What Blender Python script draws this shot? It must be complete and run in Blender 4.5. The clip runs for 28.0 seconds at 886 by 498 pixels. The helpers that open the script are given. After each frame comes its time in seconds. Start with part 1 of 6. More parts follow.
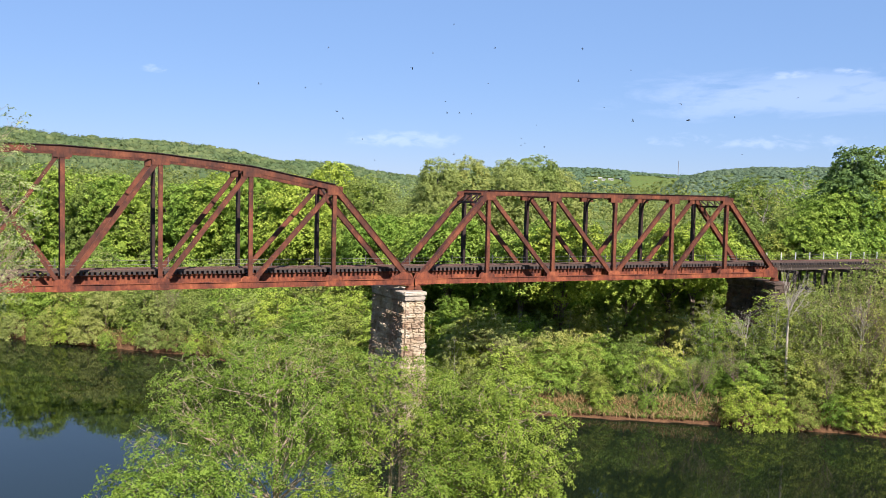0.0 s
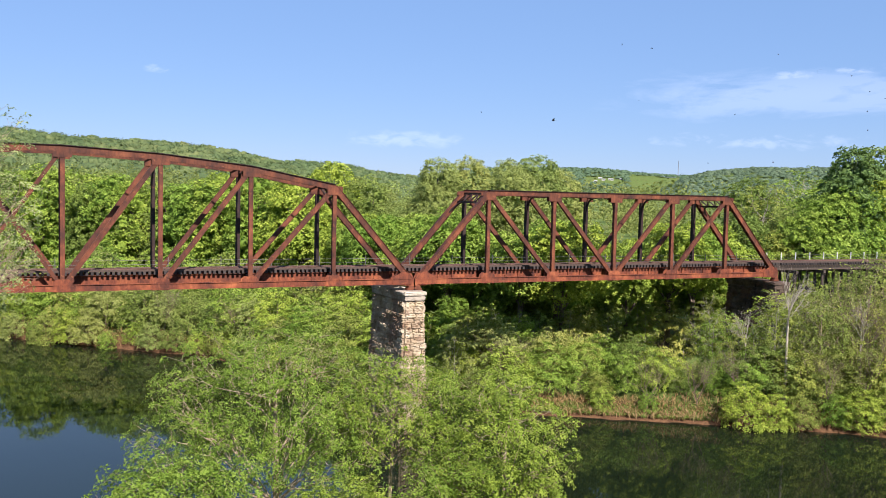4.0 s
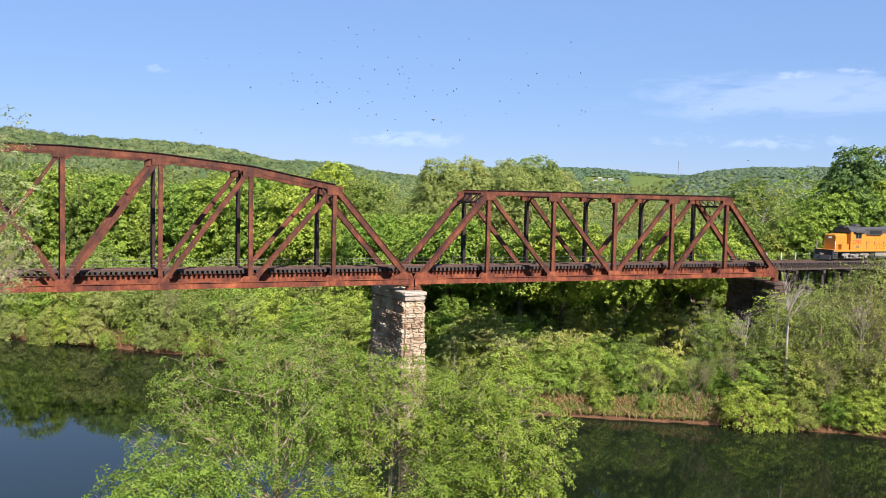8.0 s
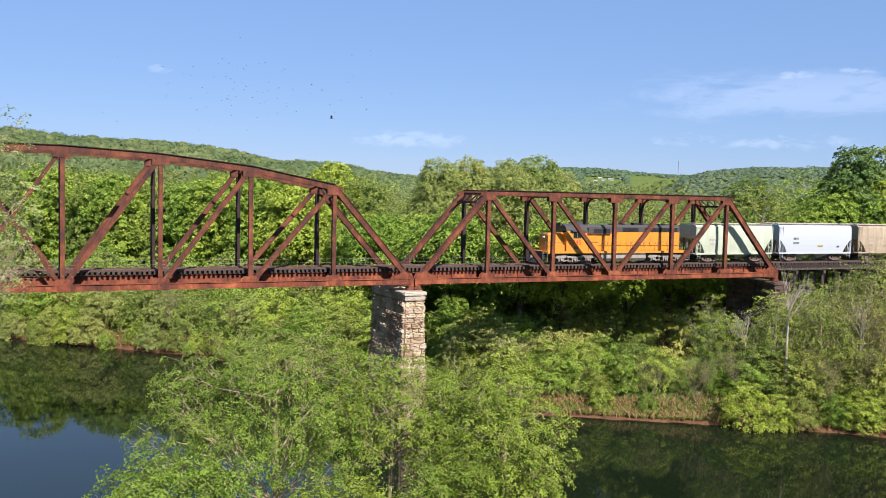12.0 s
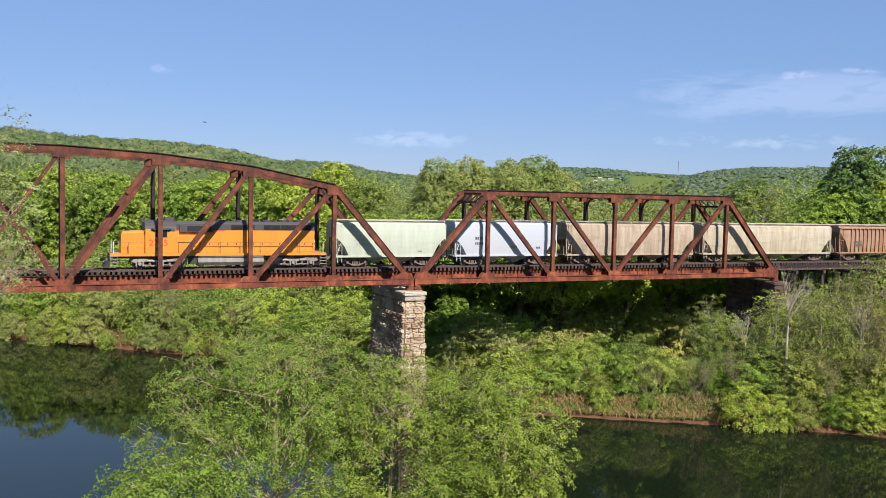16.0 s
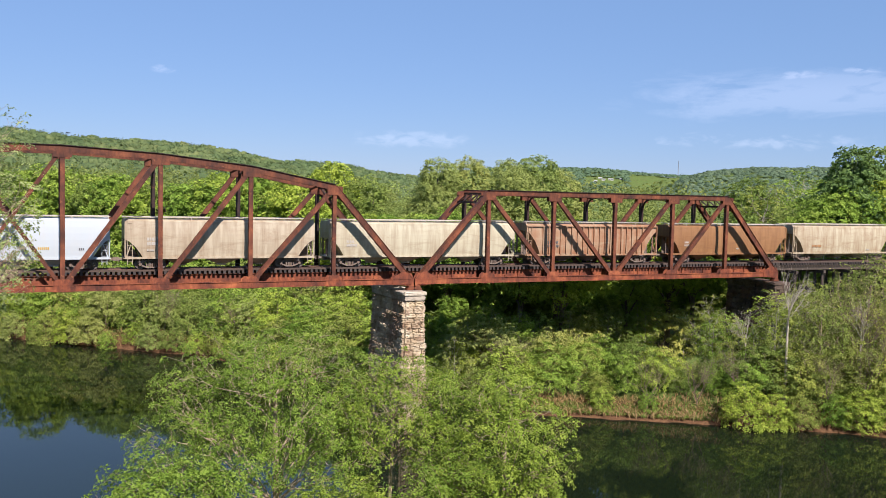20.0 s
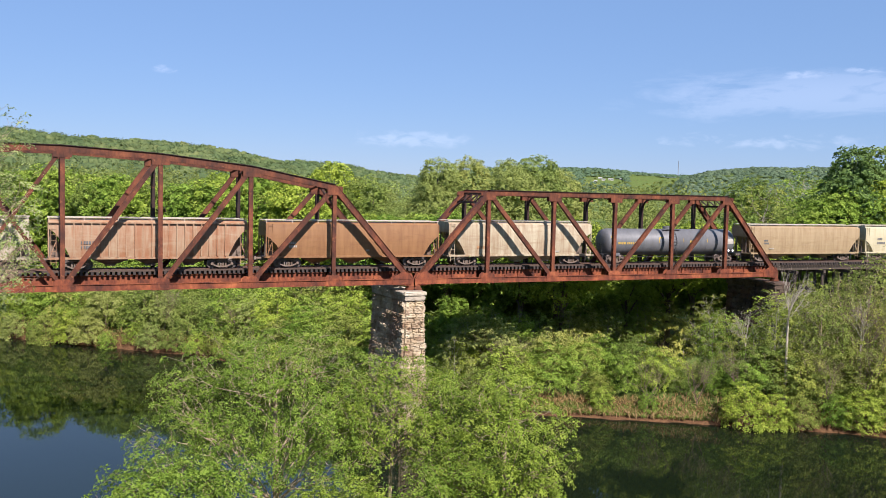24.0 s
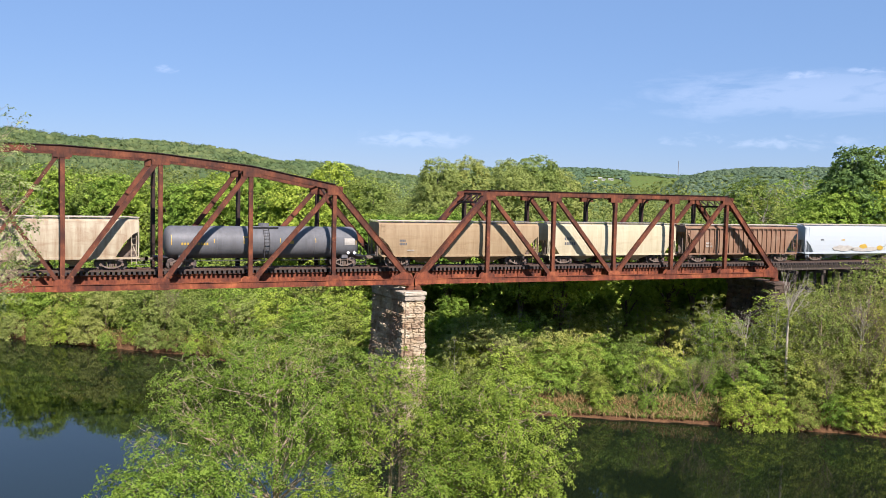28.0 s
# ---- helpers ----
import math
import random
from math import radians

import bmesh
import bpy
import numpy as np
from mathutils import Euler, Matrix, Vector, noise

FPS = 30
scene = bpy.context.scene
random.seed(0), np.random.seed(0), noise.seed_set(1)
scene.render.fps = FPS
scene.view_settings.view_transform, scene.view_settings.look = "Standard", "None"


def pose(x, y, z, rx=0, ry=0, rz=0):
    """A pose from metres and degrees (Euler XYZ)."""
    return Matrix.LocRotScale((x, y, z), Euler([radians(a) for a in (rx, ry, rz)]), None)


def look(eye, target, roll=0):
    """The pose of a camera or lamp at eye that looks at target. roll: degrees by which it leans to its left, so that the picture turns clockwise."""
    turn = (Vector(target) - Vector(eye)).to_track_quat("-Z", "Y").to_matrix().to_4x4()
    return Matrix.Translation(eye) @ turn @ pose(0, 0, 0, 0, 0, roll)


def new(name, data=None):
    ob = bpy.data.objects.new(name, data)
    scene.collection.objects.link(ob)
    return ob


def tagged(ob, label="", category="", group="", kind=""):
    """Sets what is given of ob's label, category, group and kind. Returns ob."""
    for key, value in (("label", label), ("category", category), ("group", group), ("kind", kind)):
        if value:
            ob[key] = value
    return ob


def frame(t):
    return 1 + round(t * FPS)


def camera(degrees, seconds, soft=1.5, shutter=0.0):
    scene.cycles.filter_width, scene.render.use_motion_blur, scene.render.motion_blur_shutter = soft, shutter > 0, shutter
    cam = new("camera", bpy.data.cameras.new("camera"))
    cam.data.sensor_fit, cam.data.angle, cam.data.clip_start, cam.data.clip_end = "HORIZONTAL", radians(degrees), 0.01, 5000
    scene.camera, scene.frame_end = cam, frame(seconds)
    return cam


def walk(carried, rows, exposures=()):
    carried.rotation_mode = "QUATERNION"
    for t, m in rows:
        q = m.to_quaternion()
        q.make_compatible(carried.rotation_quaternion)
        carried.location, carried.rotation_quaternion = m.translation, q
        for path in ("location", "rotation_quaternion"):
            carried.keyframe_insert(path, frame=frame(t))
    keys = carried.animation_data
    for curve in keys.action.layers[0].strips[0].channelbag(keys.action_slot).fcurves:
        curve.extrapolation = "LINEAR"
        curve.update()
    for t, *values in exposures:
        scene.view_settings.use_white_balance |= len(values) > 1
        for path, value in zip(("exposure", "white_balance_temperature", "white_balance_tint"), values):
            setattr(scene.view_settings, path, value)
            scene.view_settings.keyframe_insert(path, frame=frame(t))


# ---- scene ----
# ---------------- camera: stands still ----------------
EYE = (-32.5, -79.22, 8.6)
YAW, PITCH, ROLL = radians(24.14), radians(-3.455), 1.311
AIM = (EYE[0] + math.sin(YAW) * math.cos(PITCH), EYE[1] + math.cos(YAW) * math.cos(PITCH), EYE[2] + math.sin(PITCH))
cam = camera(52.34, 28.0, soft=0.6)
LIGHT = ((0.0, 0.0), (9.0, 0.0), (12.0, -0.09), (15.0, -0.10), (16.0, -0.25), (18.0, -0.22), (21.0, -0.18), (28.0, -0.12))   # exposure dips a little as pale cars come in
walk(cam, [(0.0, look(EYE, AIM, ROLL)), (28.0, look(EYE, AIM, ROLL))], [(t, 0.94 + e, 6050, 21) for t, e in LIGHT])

# ---------------- sky and sun ----------------
SUN_WAY = Vector((-0.05, 1.0, -0.93)).normalized()
world = bpy.data.worlds.new("sky")
world.use_nodes = True
scene.world = world
wn = world.node_tree.nodes
sky = wn.new("ShaderNodeTexSky")
sky.sky_type = "NISHITA"
sky.sun_disc = False
sky.sun_elevation = math.asin(-SUN_WAY.z)
sky.sun_rotation = math.atan2(-SUN_WAY.x, -SUN_WAY.y)
sky.air_density, sky.dust_density, sky.ozone_density = 1.0, 0.0, 3.0
wn["Background"].inputs["Strength"].default_value = 0.0505
clear = wn.new("ShaderNodeMix")
clear.data_type, clear.blend_type = "RGBA", "MULTIPLY"
clear.inputs[0].default_value = 1.0
clear.inputs[7].default_value = (0.93, 0.96, 1.10, 1.0)   # a clear, deep spring sky
world.node_tree.links.new(sky.outputs[0], clear.inputs[6])
even = wn.new("ShaderNodeMix")
even.data_type = "RGBA"
even.inputs[0].default_value = 0.55
even.inputs[7].default_value = (3.30, 5.85, 9.15, 1.0)   # the even light blue of fair weather
world.node_tree.links.new(clear.outputs[2], even.inputs[6])
world.node_tree.links.new(even.outputs[2], wn["Background"].inputs["Color"])
sun = new("sun", bpy.data.lights.new("sun", "SUN"))
sun.data.energy, sun.data.angle, sun.data.color = 5.0, radians(0.55), (1.0, 0.94, 0.83)
sun.matrix_world = look((-20, -120, 110), Vector((-20, -120, 110)) + SUN_WAY)

# ---------------- plan ----------------
PANEL_L, PANEL_R = 7.62, 7.46      # panel lengths of the two spans
TRUSS_W = 5.58                     # between the two truss planes
GAP = 0.69                         # between the bearings on the pier
TRACK_Y = TRUSS_W / 2
RAIL_Z = 1.60
WATER_Z = -14.0


# ---------------- materials ----------------
def lin(*c):
    return (*c, 1.0)


class Mat:
    """A node material: a Principled shader with short-hand for its inputs."""

    def __init__(self, name, rough=0.7, metal=0.0, spec=0.4):
        self.m = bpy.data.materials.new(name)
        self.m.use_nodes = True
        self.t = self.m.node_tree
        self.b = self.t.nodes["Principled BSDF"]
        self.b.inputs["Roughness"].default_value = rough
        self.b.inputs["Metallic"].default_value = metal
        self.b.inputs["Specular IOR Level"].default_value = spec

    def node(self, kind, **kw):
        n = self.t.nodes.new(kind)
        for k, v in kw.items():
            n.inputs[k].default_value = v
        return n

    def link(self, a, b):
        self.t.links.new(a, b)

    def coords(self, which="Object", scale=(1, 1, 1)):
        tc = self.node("ShaderNodeTexCoord")
        mp = self.node("ShaderNodeMapping")
        mp.inputs["Scale"].default_value = scale
        self.link(tc.outputs[which], mp.inputs["Vector"])
        return mp.outputs[0]

    def noise(self, scale, detail=4, rough=0.6, vec=None, dist=0.0):
        n = self.node("ShaderNodeTexNoise", Scale=scale, Detail=detail, Roughness=rough, Distortion=dist)
        if vec is not None:
            self.link(vec, n.inputs["Vector"])
        return n.outputs["Fac"]

    def ramp(self, fac, stops):
        r = self.node("ShaderNodeValToRGB")
        e = r.color_ramp.elements
        e[0].position, e[0].color = stops[0]
        e[1].position, e[1].color = stops[-1]
        for pos, col in stops[1:-1]:
            x = e.new(pos)
            x.color = col
        self.link(fac, r.inputs["Fac"])
        return r.outputs["Color"]

    def mix(self, fac, a, b, how="MIX"):
        n = self.t.nodes.new("ShaderNodeMix")
        n.data_type, n.blend_type = "RGBA", how
        for sock, v in ((n.inputs[0], fac), (n.inputs[6], a), (n.inputs[7], b)):
            if hasattr(v, "links"):
                self.link(v, sock)
            else:
                sock.default_value = v
        return n.outputs[2]

    def math(self, op, a, b=0.0):
        n = self.t.nodes.new("ShaderNodeMath")
        n.operation = op
        for sock, v in ((n.inputs[0], a), (n.inputs[1], b)):
            if hasattr(v, "links"):
                self.link(v, sock)
            else:
                sock.default_value = v
        return n.outputs[0]

    def color(self, c):
        if hasattr(c, "links"):
            self.link(c, self.b.inputs["Base Color"])
        else:
            self.b.inputs["Base Color"].default_value = c

    def bump(self, h, strength=0.4, dist=0.05):
        n = self.node("ShaderNodeBump", Strength=strength, Distance=dist)
        self.link(h, n.inputs["Height"])
        self.link(n.outputs[0], self.b.inputs["Normal"])

    def rand(self):
        return self.node("ShaderNodeObjectInfo").outputs["Random"]

    def island(self):
        return self.node("ShaderNodeNewGeometry").outputs["Random Per Island"]


def rust_material(name, dark, mid, light, rough=0.75):
    k = Mat(name, rough)
    v = k.coords()
    big = k.noise(0.55, 5, 0.65, v)
    streak = k.noise(2.6, 5, 0.7, k.coords("Object", (1, 1, 0.25)))
    c = k.ramp(big, [(0.30, dark), (0.52, mid), (0.72, light)])
    c2 = k.ramp(streak, [(0.35, lin(0.42, 0.36, 0.34)), (0.62, lin(1.0, 1.0, 1.0))])
    c = k.mix(0.75, c, c2, "MULTIPLY")
    # fresh orange scale and black spots
    flake = k.ramp(k.noise(1.9, 6, 0.72, v), [(0.58, lin(0, 0, 0)), (0.70, lin(1, 1, 1))])
    c = k.mix(k.math("MULTIPLY", flake, 0.6), c, k.mix(0.5, light, lin(0.36, 0.13, 0.05)))
    spot = k.ramp(k.noise(5.0, 4, 0.7, v), [(0.60, lin(0, 0, 0)), (0.68, lin(1, 1, 1))])
    k.color(k.mix(k.math("MULTIPLY", spot, 0.6), c, dark))
    k.bump(k.noise(14, 3, 0.6, v), 0.3, 0.02)
    return k.m


def wood_material(name, a, b, scale=(1, 8, 8)):
    k = Mat(name, 0.85)
    v = k.coords("Object", scale)
    c = k.ramp(k.noise(3, 5, 0.7, v), [(0.3, a), (0.7, b)])
    j = k.ramp(k.rand(), [(0.0, lin(0.6, 0.6, 0.6)), (1.0, lin(1.25, 1.2, 1.15))])
    k.color(k.mix(1.0, c, j, "MULTIPLY"))
    k.bump(k.noise(9, 3, 0.6, v), 0.4, 0.02)
    return k.m


def stone_material(name, a, b, c):
    k = Mat(name, 0.9, 0, 0.2)
    v = k.node("ShaderNodeNewGeometry").outputs["Position"]
    base = k.ramp(k.noise(0.75, 6, 0.7, v), [(0.34, a), (0.5, b), (0.64, c)])
    j = k.ramp(k.rand(), [(0.0, lin(0.74, 0.70, 0.66)), (1.0, lin(1.1, 1.08, 1.02))])
    base = k.mix(1.0, base, j, "MULTIPLY")
    # reddish iron stains and dark weathering
    red = k.ramp(k.noise(0.42, 4, 0.6, v), [(0.52, lin(0, 0, 0)), (0.60, lin(1, 1, 1))])
    base = k.mix(k.math("MULTIPLY", red, 0.75), base, k.mix(0.35, lin(0.20, 0.105, 0.065), a))
    soot = k.ramp(k.noise(2.4, 5, 0.7, v), [(0.54, lin(0, 0, 0)), (0.66, lin(1, 1, 1))])
    k.color(k.mix(k.math("MULTIPLY", soot, 0.35), base, lin(0.07, 0.055, 0.04)))
    k.bump(k.noise(5, 6, 0.7, v), 0.9, 0.12)
    return k.m


def paint_material(name, base, dirt=0.25, rust=0.0, rough=0.45, dirtcol=(0.20, 0.13, 0.07), low=0.0):
    """Weathered vehicle paint: streaks that run down, blotches, rust."""
    k = Mat(name, rough)
    v = k.coords()
    st = k.noise(1.0, 5, 0.65, k.coords("Object", (2.6, 2.6, 0.22)))
    blot = k.noise(0.7, 5, 0.65, v)
    wash = k.noise(1.0, 4, 0.6, k.coords("Object", (0.8, 0.8, 0.10)))
    f0 = k.ramp(wash, [(0.46, lin(0, 0, 0)), (0.66, lin(1, 1, 1))])
    f1 = k.ramp(st, [(0.44, lin(0, 0, 0)), (0.72, lin(1, 1, 1))])
    c = k.mix(k.math("MULTIPLY", f1, dirt), lin(*base), lin(*dirtcol))
    c = k.mix(k.math("MULTIPLY", f0, dirt * 0.55), c, lin(*dirtcol))
    smear = k.ramp(k.noise(1.0, 6, 0.7, k.coords("Object", (0.22, 0.22, 1.3)), 0.8), [(0.50, lin(0, 0, 0)), (0.62, lin(1, 1, 1))])
    c = k.mix(k.math("MULTIPLY", smear, dirt * 0.6), c, lin(*dirtcol))
    f2 = k.ramp(blot, [(0.50, lin(0, 0, 0)), (0.75, lin(1, 1, 1))])
    c = k.mix(k.math("MULTIPLY", f2, rust), c, lin(0.20, 0.075, 0.028))
    k.color(c)
    k.bump(k.noise(3.0, 3, 0.5, v), 0.08, 0.03)
    return k.m


def leaf_material(name, dark, mid, light, translucent=0.35, relief=0.0):
    k = Mat(name, 0.6, 0, 0.12)
    hue = k.node("ShaderNodeAttribute")
    hue.attribute_name = "hue"      # one value for each spray of leaves or far crown
    mixed = k.math("ADD", k.math("MULTIPLY", hue.outputs["Fac"], 0.66), k.math("MULTIPLY", k.island(), 0.34))
    c = k.ramp(mixed, [(0.08, dark), (0.52, mid), (0.95, light)])
    tree = k.ramp(k.rand(), [(0.0, lin(0.70, 0.82, 0.72)), (0.5, lin(1, 1, 1)), (1.0, lin(1.28, 1.14, 0.95))])
    c = k.mix(1.0, c, tree, "MULTIPLY")
    k.color(c)
    if relief:
        # leafy relief of crowns too far off for single leaves
        k.bump(k.noise(0.55 if relief > 0.5 else 2.2, 4, 0.6, k.coords()), 1.0, 1.6 * relief)
    tr = k.node("ShaderNodeBsdfTranslucent")
    k.link(k.mix(0.35, c, lin(0.29, 0.37, 0.075)), tr.inputs["Color"])
    mx = k.node("ShaderNodeMixShader", Fac=translucent)
    out = k.t.nodes["Material Output"]
    k.link(k.b.outputs[0], mx.inputs[1])
    k.link(tr.outputs[0], mx.inputs[2])
    k.link(mx.outputs[0], out.inputs["Surface"])
    return k.m


def plain_material(name, col, rough=0.6, metal=0.0, vary=0.25, scale=2.0):
    k = Mat(name, rough, metal)
    lo = lin(*[x * (1 - vary) for x in col])
    hi = lin(*[x * (1 + vary) for x in col])
    k.color(k.ramp(k.noise(scale, 5, 0.65, k.coords()), [(0.3, lo), (0.7, hi)]))
    return k.m


def water_material():
    k = Mat("river_water", 0.03, 0, 0.5)
    k.b.inputs["IOR"].default_value = 1.34
    v = k.coords("Object", (1, 1, 1))
    k.color(k.ramp(k.noise(0.03, 3, 0.5, v), [(0.3, lin(0.005, 0.009, 0.004)), (0.7, lin(0.010, 0.015, 0.007))]))
    small = k.noise(0.9, 3, 0.55, k.coords("Object", (1.0, 0.55, 1)), 0.3)
    big = k.noise(0.06, 3, 0.5, v)
    h = k.math("MULTIPLY", small, k.math("ADD", 0.25, big))
    k.bump(h, 0.10, 0.05)
    return k.m


def ground_material():
    k = Mat("ground_cover", 0.95, 0, 0.1)
    v = k.coords("Object")
    n = k.noise(0.09, 6, 0.65, v)
    fine = k.noise(1.6, 5, 0.7, v)
    grass = k.ramp(fine, [(0.3, lin(0.055, 0.085, 0.018)), (0.7, lin(0.15, 0.20, 0.045))])
    soil = k.ramp(fine, [(0.3, lin(0.060, 0.031, 0.016)), (0.7, lin(0.165, 0.085, 0.040))])
    geo = k.node("ShaderNodeNewGeometry")
    sep = k.node("ShaderNodeSeparateXYZ")
    k.link(geo.outputs["Position"], sep.inputs[0])
    low = k.node("ShaderNodeMapRange")
    for key, val in (("From Min", -13.0), ("From Max", -12.0), ("To Min", 1.0), ("To Max", 0.0)):
        low.inputs[key].default_value = val
    k.link(sep.outputs["Z"], low.inputs["Value"])
    patch = k.ramp(n, [(0.52, lin(0, 0, 0)), (0.62, lin(1, 1, 1))])
    f = k.math("MAXIMUM", low.outputs[0], k.math("MULTIPLY", patch, 0.35))
    k.color(k.mix(f, grass, soil))
    k.bump(fine, 0.6, 0.15)
    return k.m


M_RUST = rust_material("rusted_steel", lin(0.032, 0.012, 0.008), lin(0.130, 0.037, 0.014), lin(0.240, 0.073, 0.026))
# darker brown for far posts, knee braces, portals and cover plates
M_RUST_DARK = rust_material("dark_rusted_steel", lin(0.018, 0.010, 0.008), lin(0.032, 0.015, 0.010), lin(0.055, 0.022, 0.013))
M_RUST_LOW = rust_material("bright_rusted_steel", lin(0.055, 0.017, 0.010), lin(0.215, 0.054, 0.019), lin(0.40, 0.125, 0.042))
M_TIE = wood_material("creosoted_timber", lin(0.025, 0.020, 0.018), lin(0.085, 0.068, 0.058))
M_GUARD = wood_material("weathered_guard_timber", lin(0.050, 0.034, 0.026), lin(0.12, 0.082, 0.060), (0.4, 8, 8))
M_TRESTLE = wood_material("trestle_timber", lin(0.035, 0.027, 0.022), lin(0.10, 0.075, 0.055), (6, 6, 1))
M_RAIL = plain_material("rail_steel", (0.17, 0.095, 0.065), 0.5, 0.4)
M_STONE = stone_material("sandstone_block", lin(0.26, 0.175, 0.105), lin(0.45, 0.355, 0.235), lin(0.58, 0.50, 0.365))
M_STONE_CAP = stone_material("cap_stone", lin(0.34, 0.29, 0.22), lin(0.48, 0.42, 0.33), lin(0.56, 0.50, 0.40))
# stone darkened to hold the tree shade on the right-hand pier
M_STONE_SHADED = stone_material("shaded_dark_sandstone", lin(0.055, 0.038, 0.030), lin(0.10, 0.072, 0.055), lin(0.15, 0.115, 0.088))
M_TWIG = plain_material("brown_twigs", (0.20, 0.145, 0.095), 0.9, 0, 0.35, 1.0)
M_MORTAR = plain_material("pier_core", (0.30, 0.245, 0.18), 0.95, 0, 0.3, 1.0)
M_WATER = water_material()
M_GROUND = ground_material()
M_BARK = plain_material("bark", (0.14, 0.105, 0.075), 0.9, 0, 0.4, 1.5)
M_BARK_PALE = plain_material("pale_bark", (0.36, 0.31, 0.24), 0.85, 0, 0.35, 1.2)
M_BARK_TAN = plain_material("tan_bark", (0.34, 0.26, 0.165), 0.9, 0, 0.4, 1.5)
M_TWIG_PINK = plain_material("pinkish_twigs", (0.30, 0.195, 0.135), 0.9, 0, 0.3, 1.5)
M_LEAF_MAPLE = leaf_material("bright_green_leaves", lin(0.115, 0.180, 0.022), lin(0.250, 0.350, 0.045), lin(0.390, 0.480, 0.084), 0.28)
M_LEAF_YELLOW = leaf_material("yellow_green_leaves", lin(0.240, 0.270, 0.072), lin(0.340, 0.375, 0.100), lin(0.430, 0.455, 0.140), 0.36)
M_LEAF_DARK = leaf_material("dark_green_leaves", lin(0.070, 0.115, 0.034), lin(0.140, 0.215, 0.058), lin(0.225, 0.310, 0.088), 0.28)
M_LEAF_OLIVE = leaf_material("olive_green_leaves", lin(0.105, 0.142, 0.026), lin(0.210, 0.262, 0.050), lin(0.325, 0.370, 0.088), 0.30)
M_LEAF_FRONT = leaf_material("fresh_spring_leaves", lin(0.092, 0.140, 0.016), lin(0.190, 0.275, 0.032), lin(0.305, 0.385, 0.060), 0.30)
M_LEAF_PALE = leaf_material("pale_catkin_leaves", lin(0.24, 0.27, 0.08), lin(0.38, 0.41, 0.15), lin(0.50, 0.51, 0.22), 0.4)
# distance haze is greyed into the leaf colours of the hills, most in the far one
M_FOREST = leaf_material("hazed_hill_leaves", lin(0.058, 0.098, 0.044), lin(0.100, 0.148, 0.060), lin(0.160, 0.195, 0.078), 0.15, 1.0)
M_FOREST_FAR = leaf_material("hazed_far_leaves", lin(0.080, 0.120, 0.066), lin(0.104, 0.148, 0.080), lin(0.134, 0.176, 0.094), 0.1, 0.3)
M_LEAF_VALLEY = leaf_material("valley_wood_leaves", lin(0.090, 0.128, 0.036), lin(0.150, 0.195, 0.054), lin(0.220, 0.255, 0.082), 0.30)
M_STRAW = leaf_material("dry_bank_grass", lin(0.22, 0.12, 0.05), lin(0.36, 0.22, 0.10), lin(0.46, 0.36, 0.18), 0.25)
M_WIRE = plain_material("fence_wire", (0.17, 0.16, 0.14), 0.5, 0.6)
M_POST = plain_material("fence_post_paint", (0.62, 0.60, 0.54), 0.6)
M_STEEL_DARK = plain_material("sooty_steel", (0.045, 0.040, 0.037), 0.6, 0.2)
M_BLACK = plain_material("matt_black", (0.012, 0.012, 0.012), 0.7)


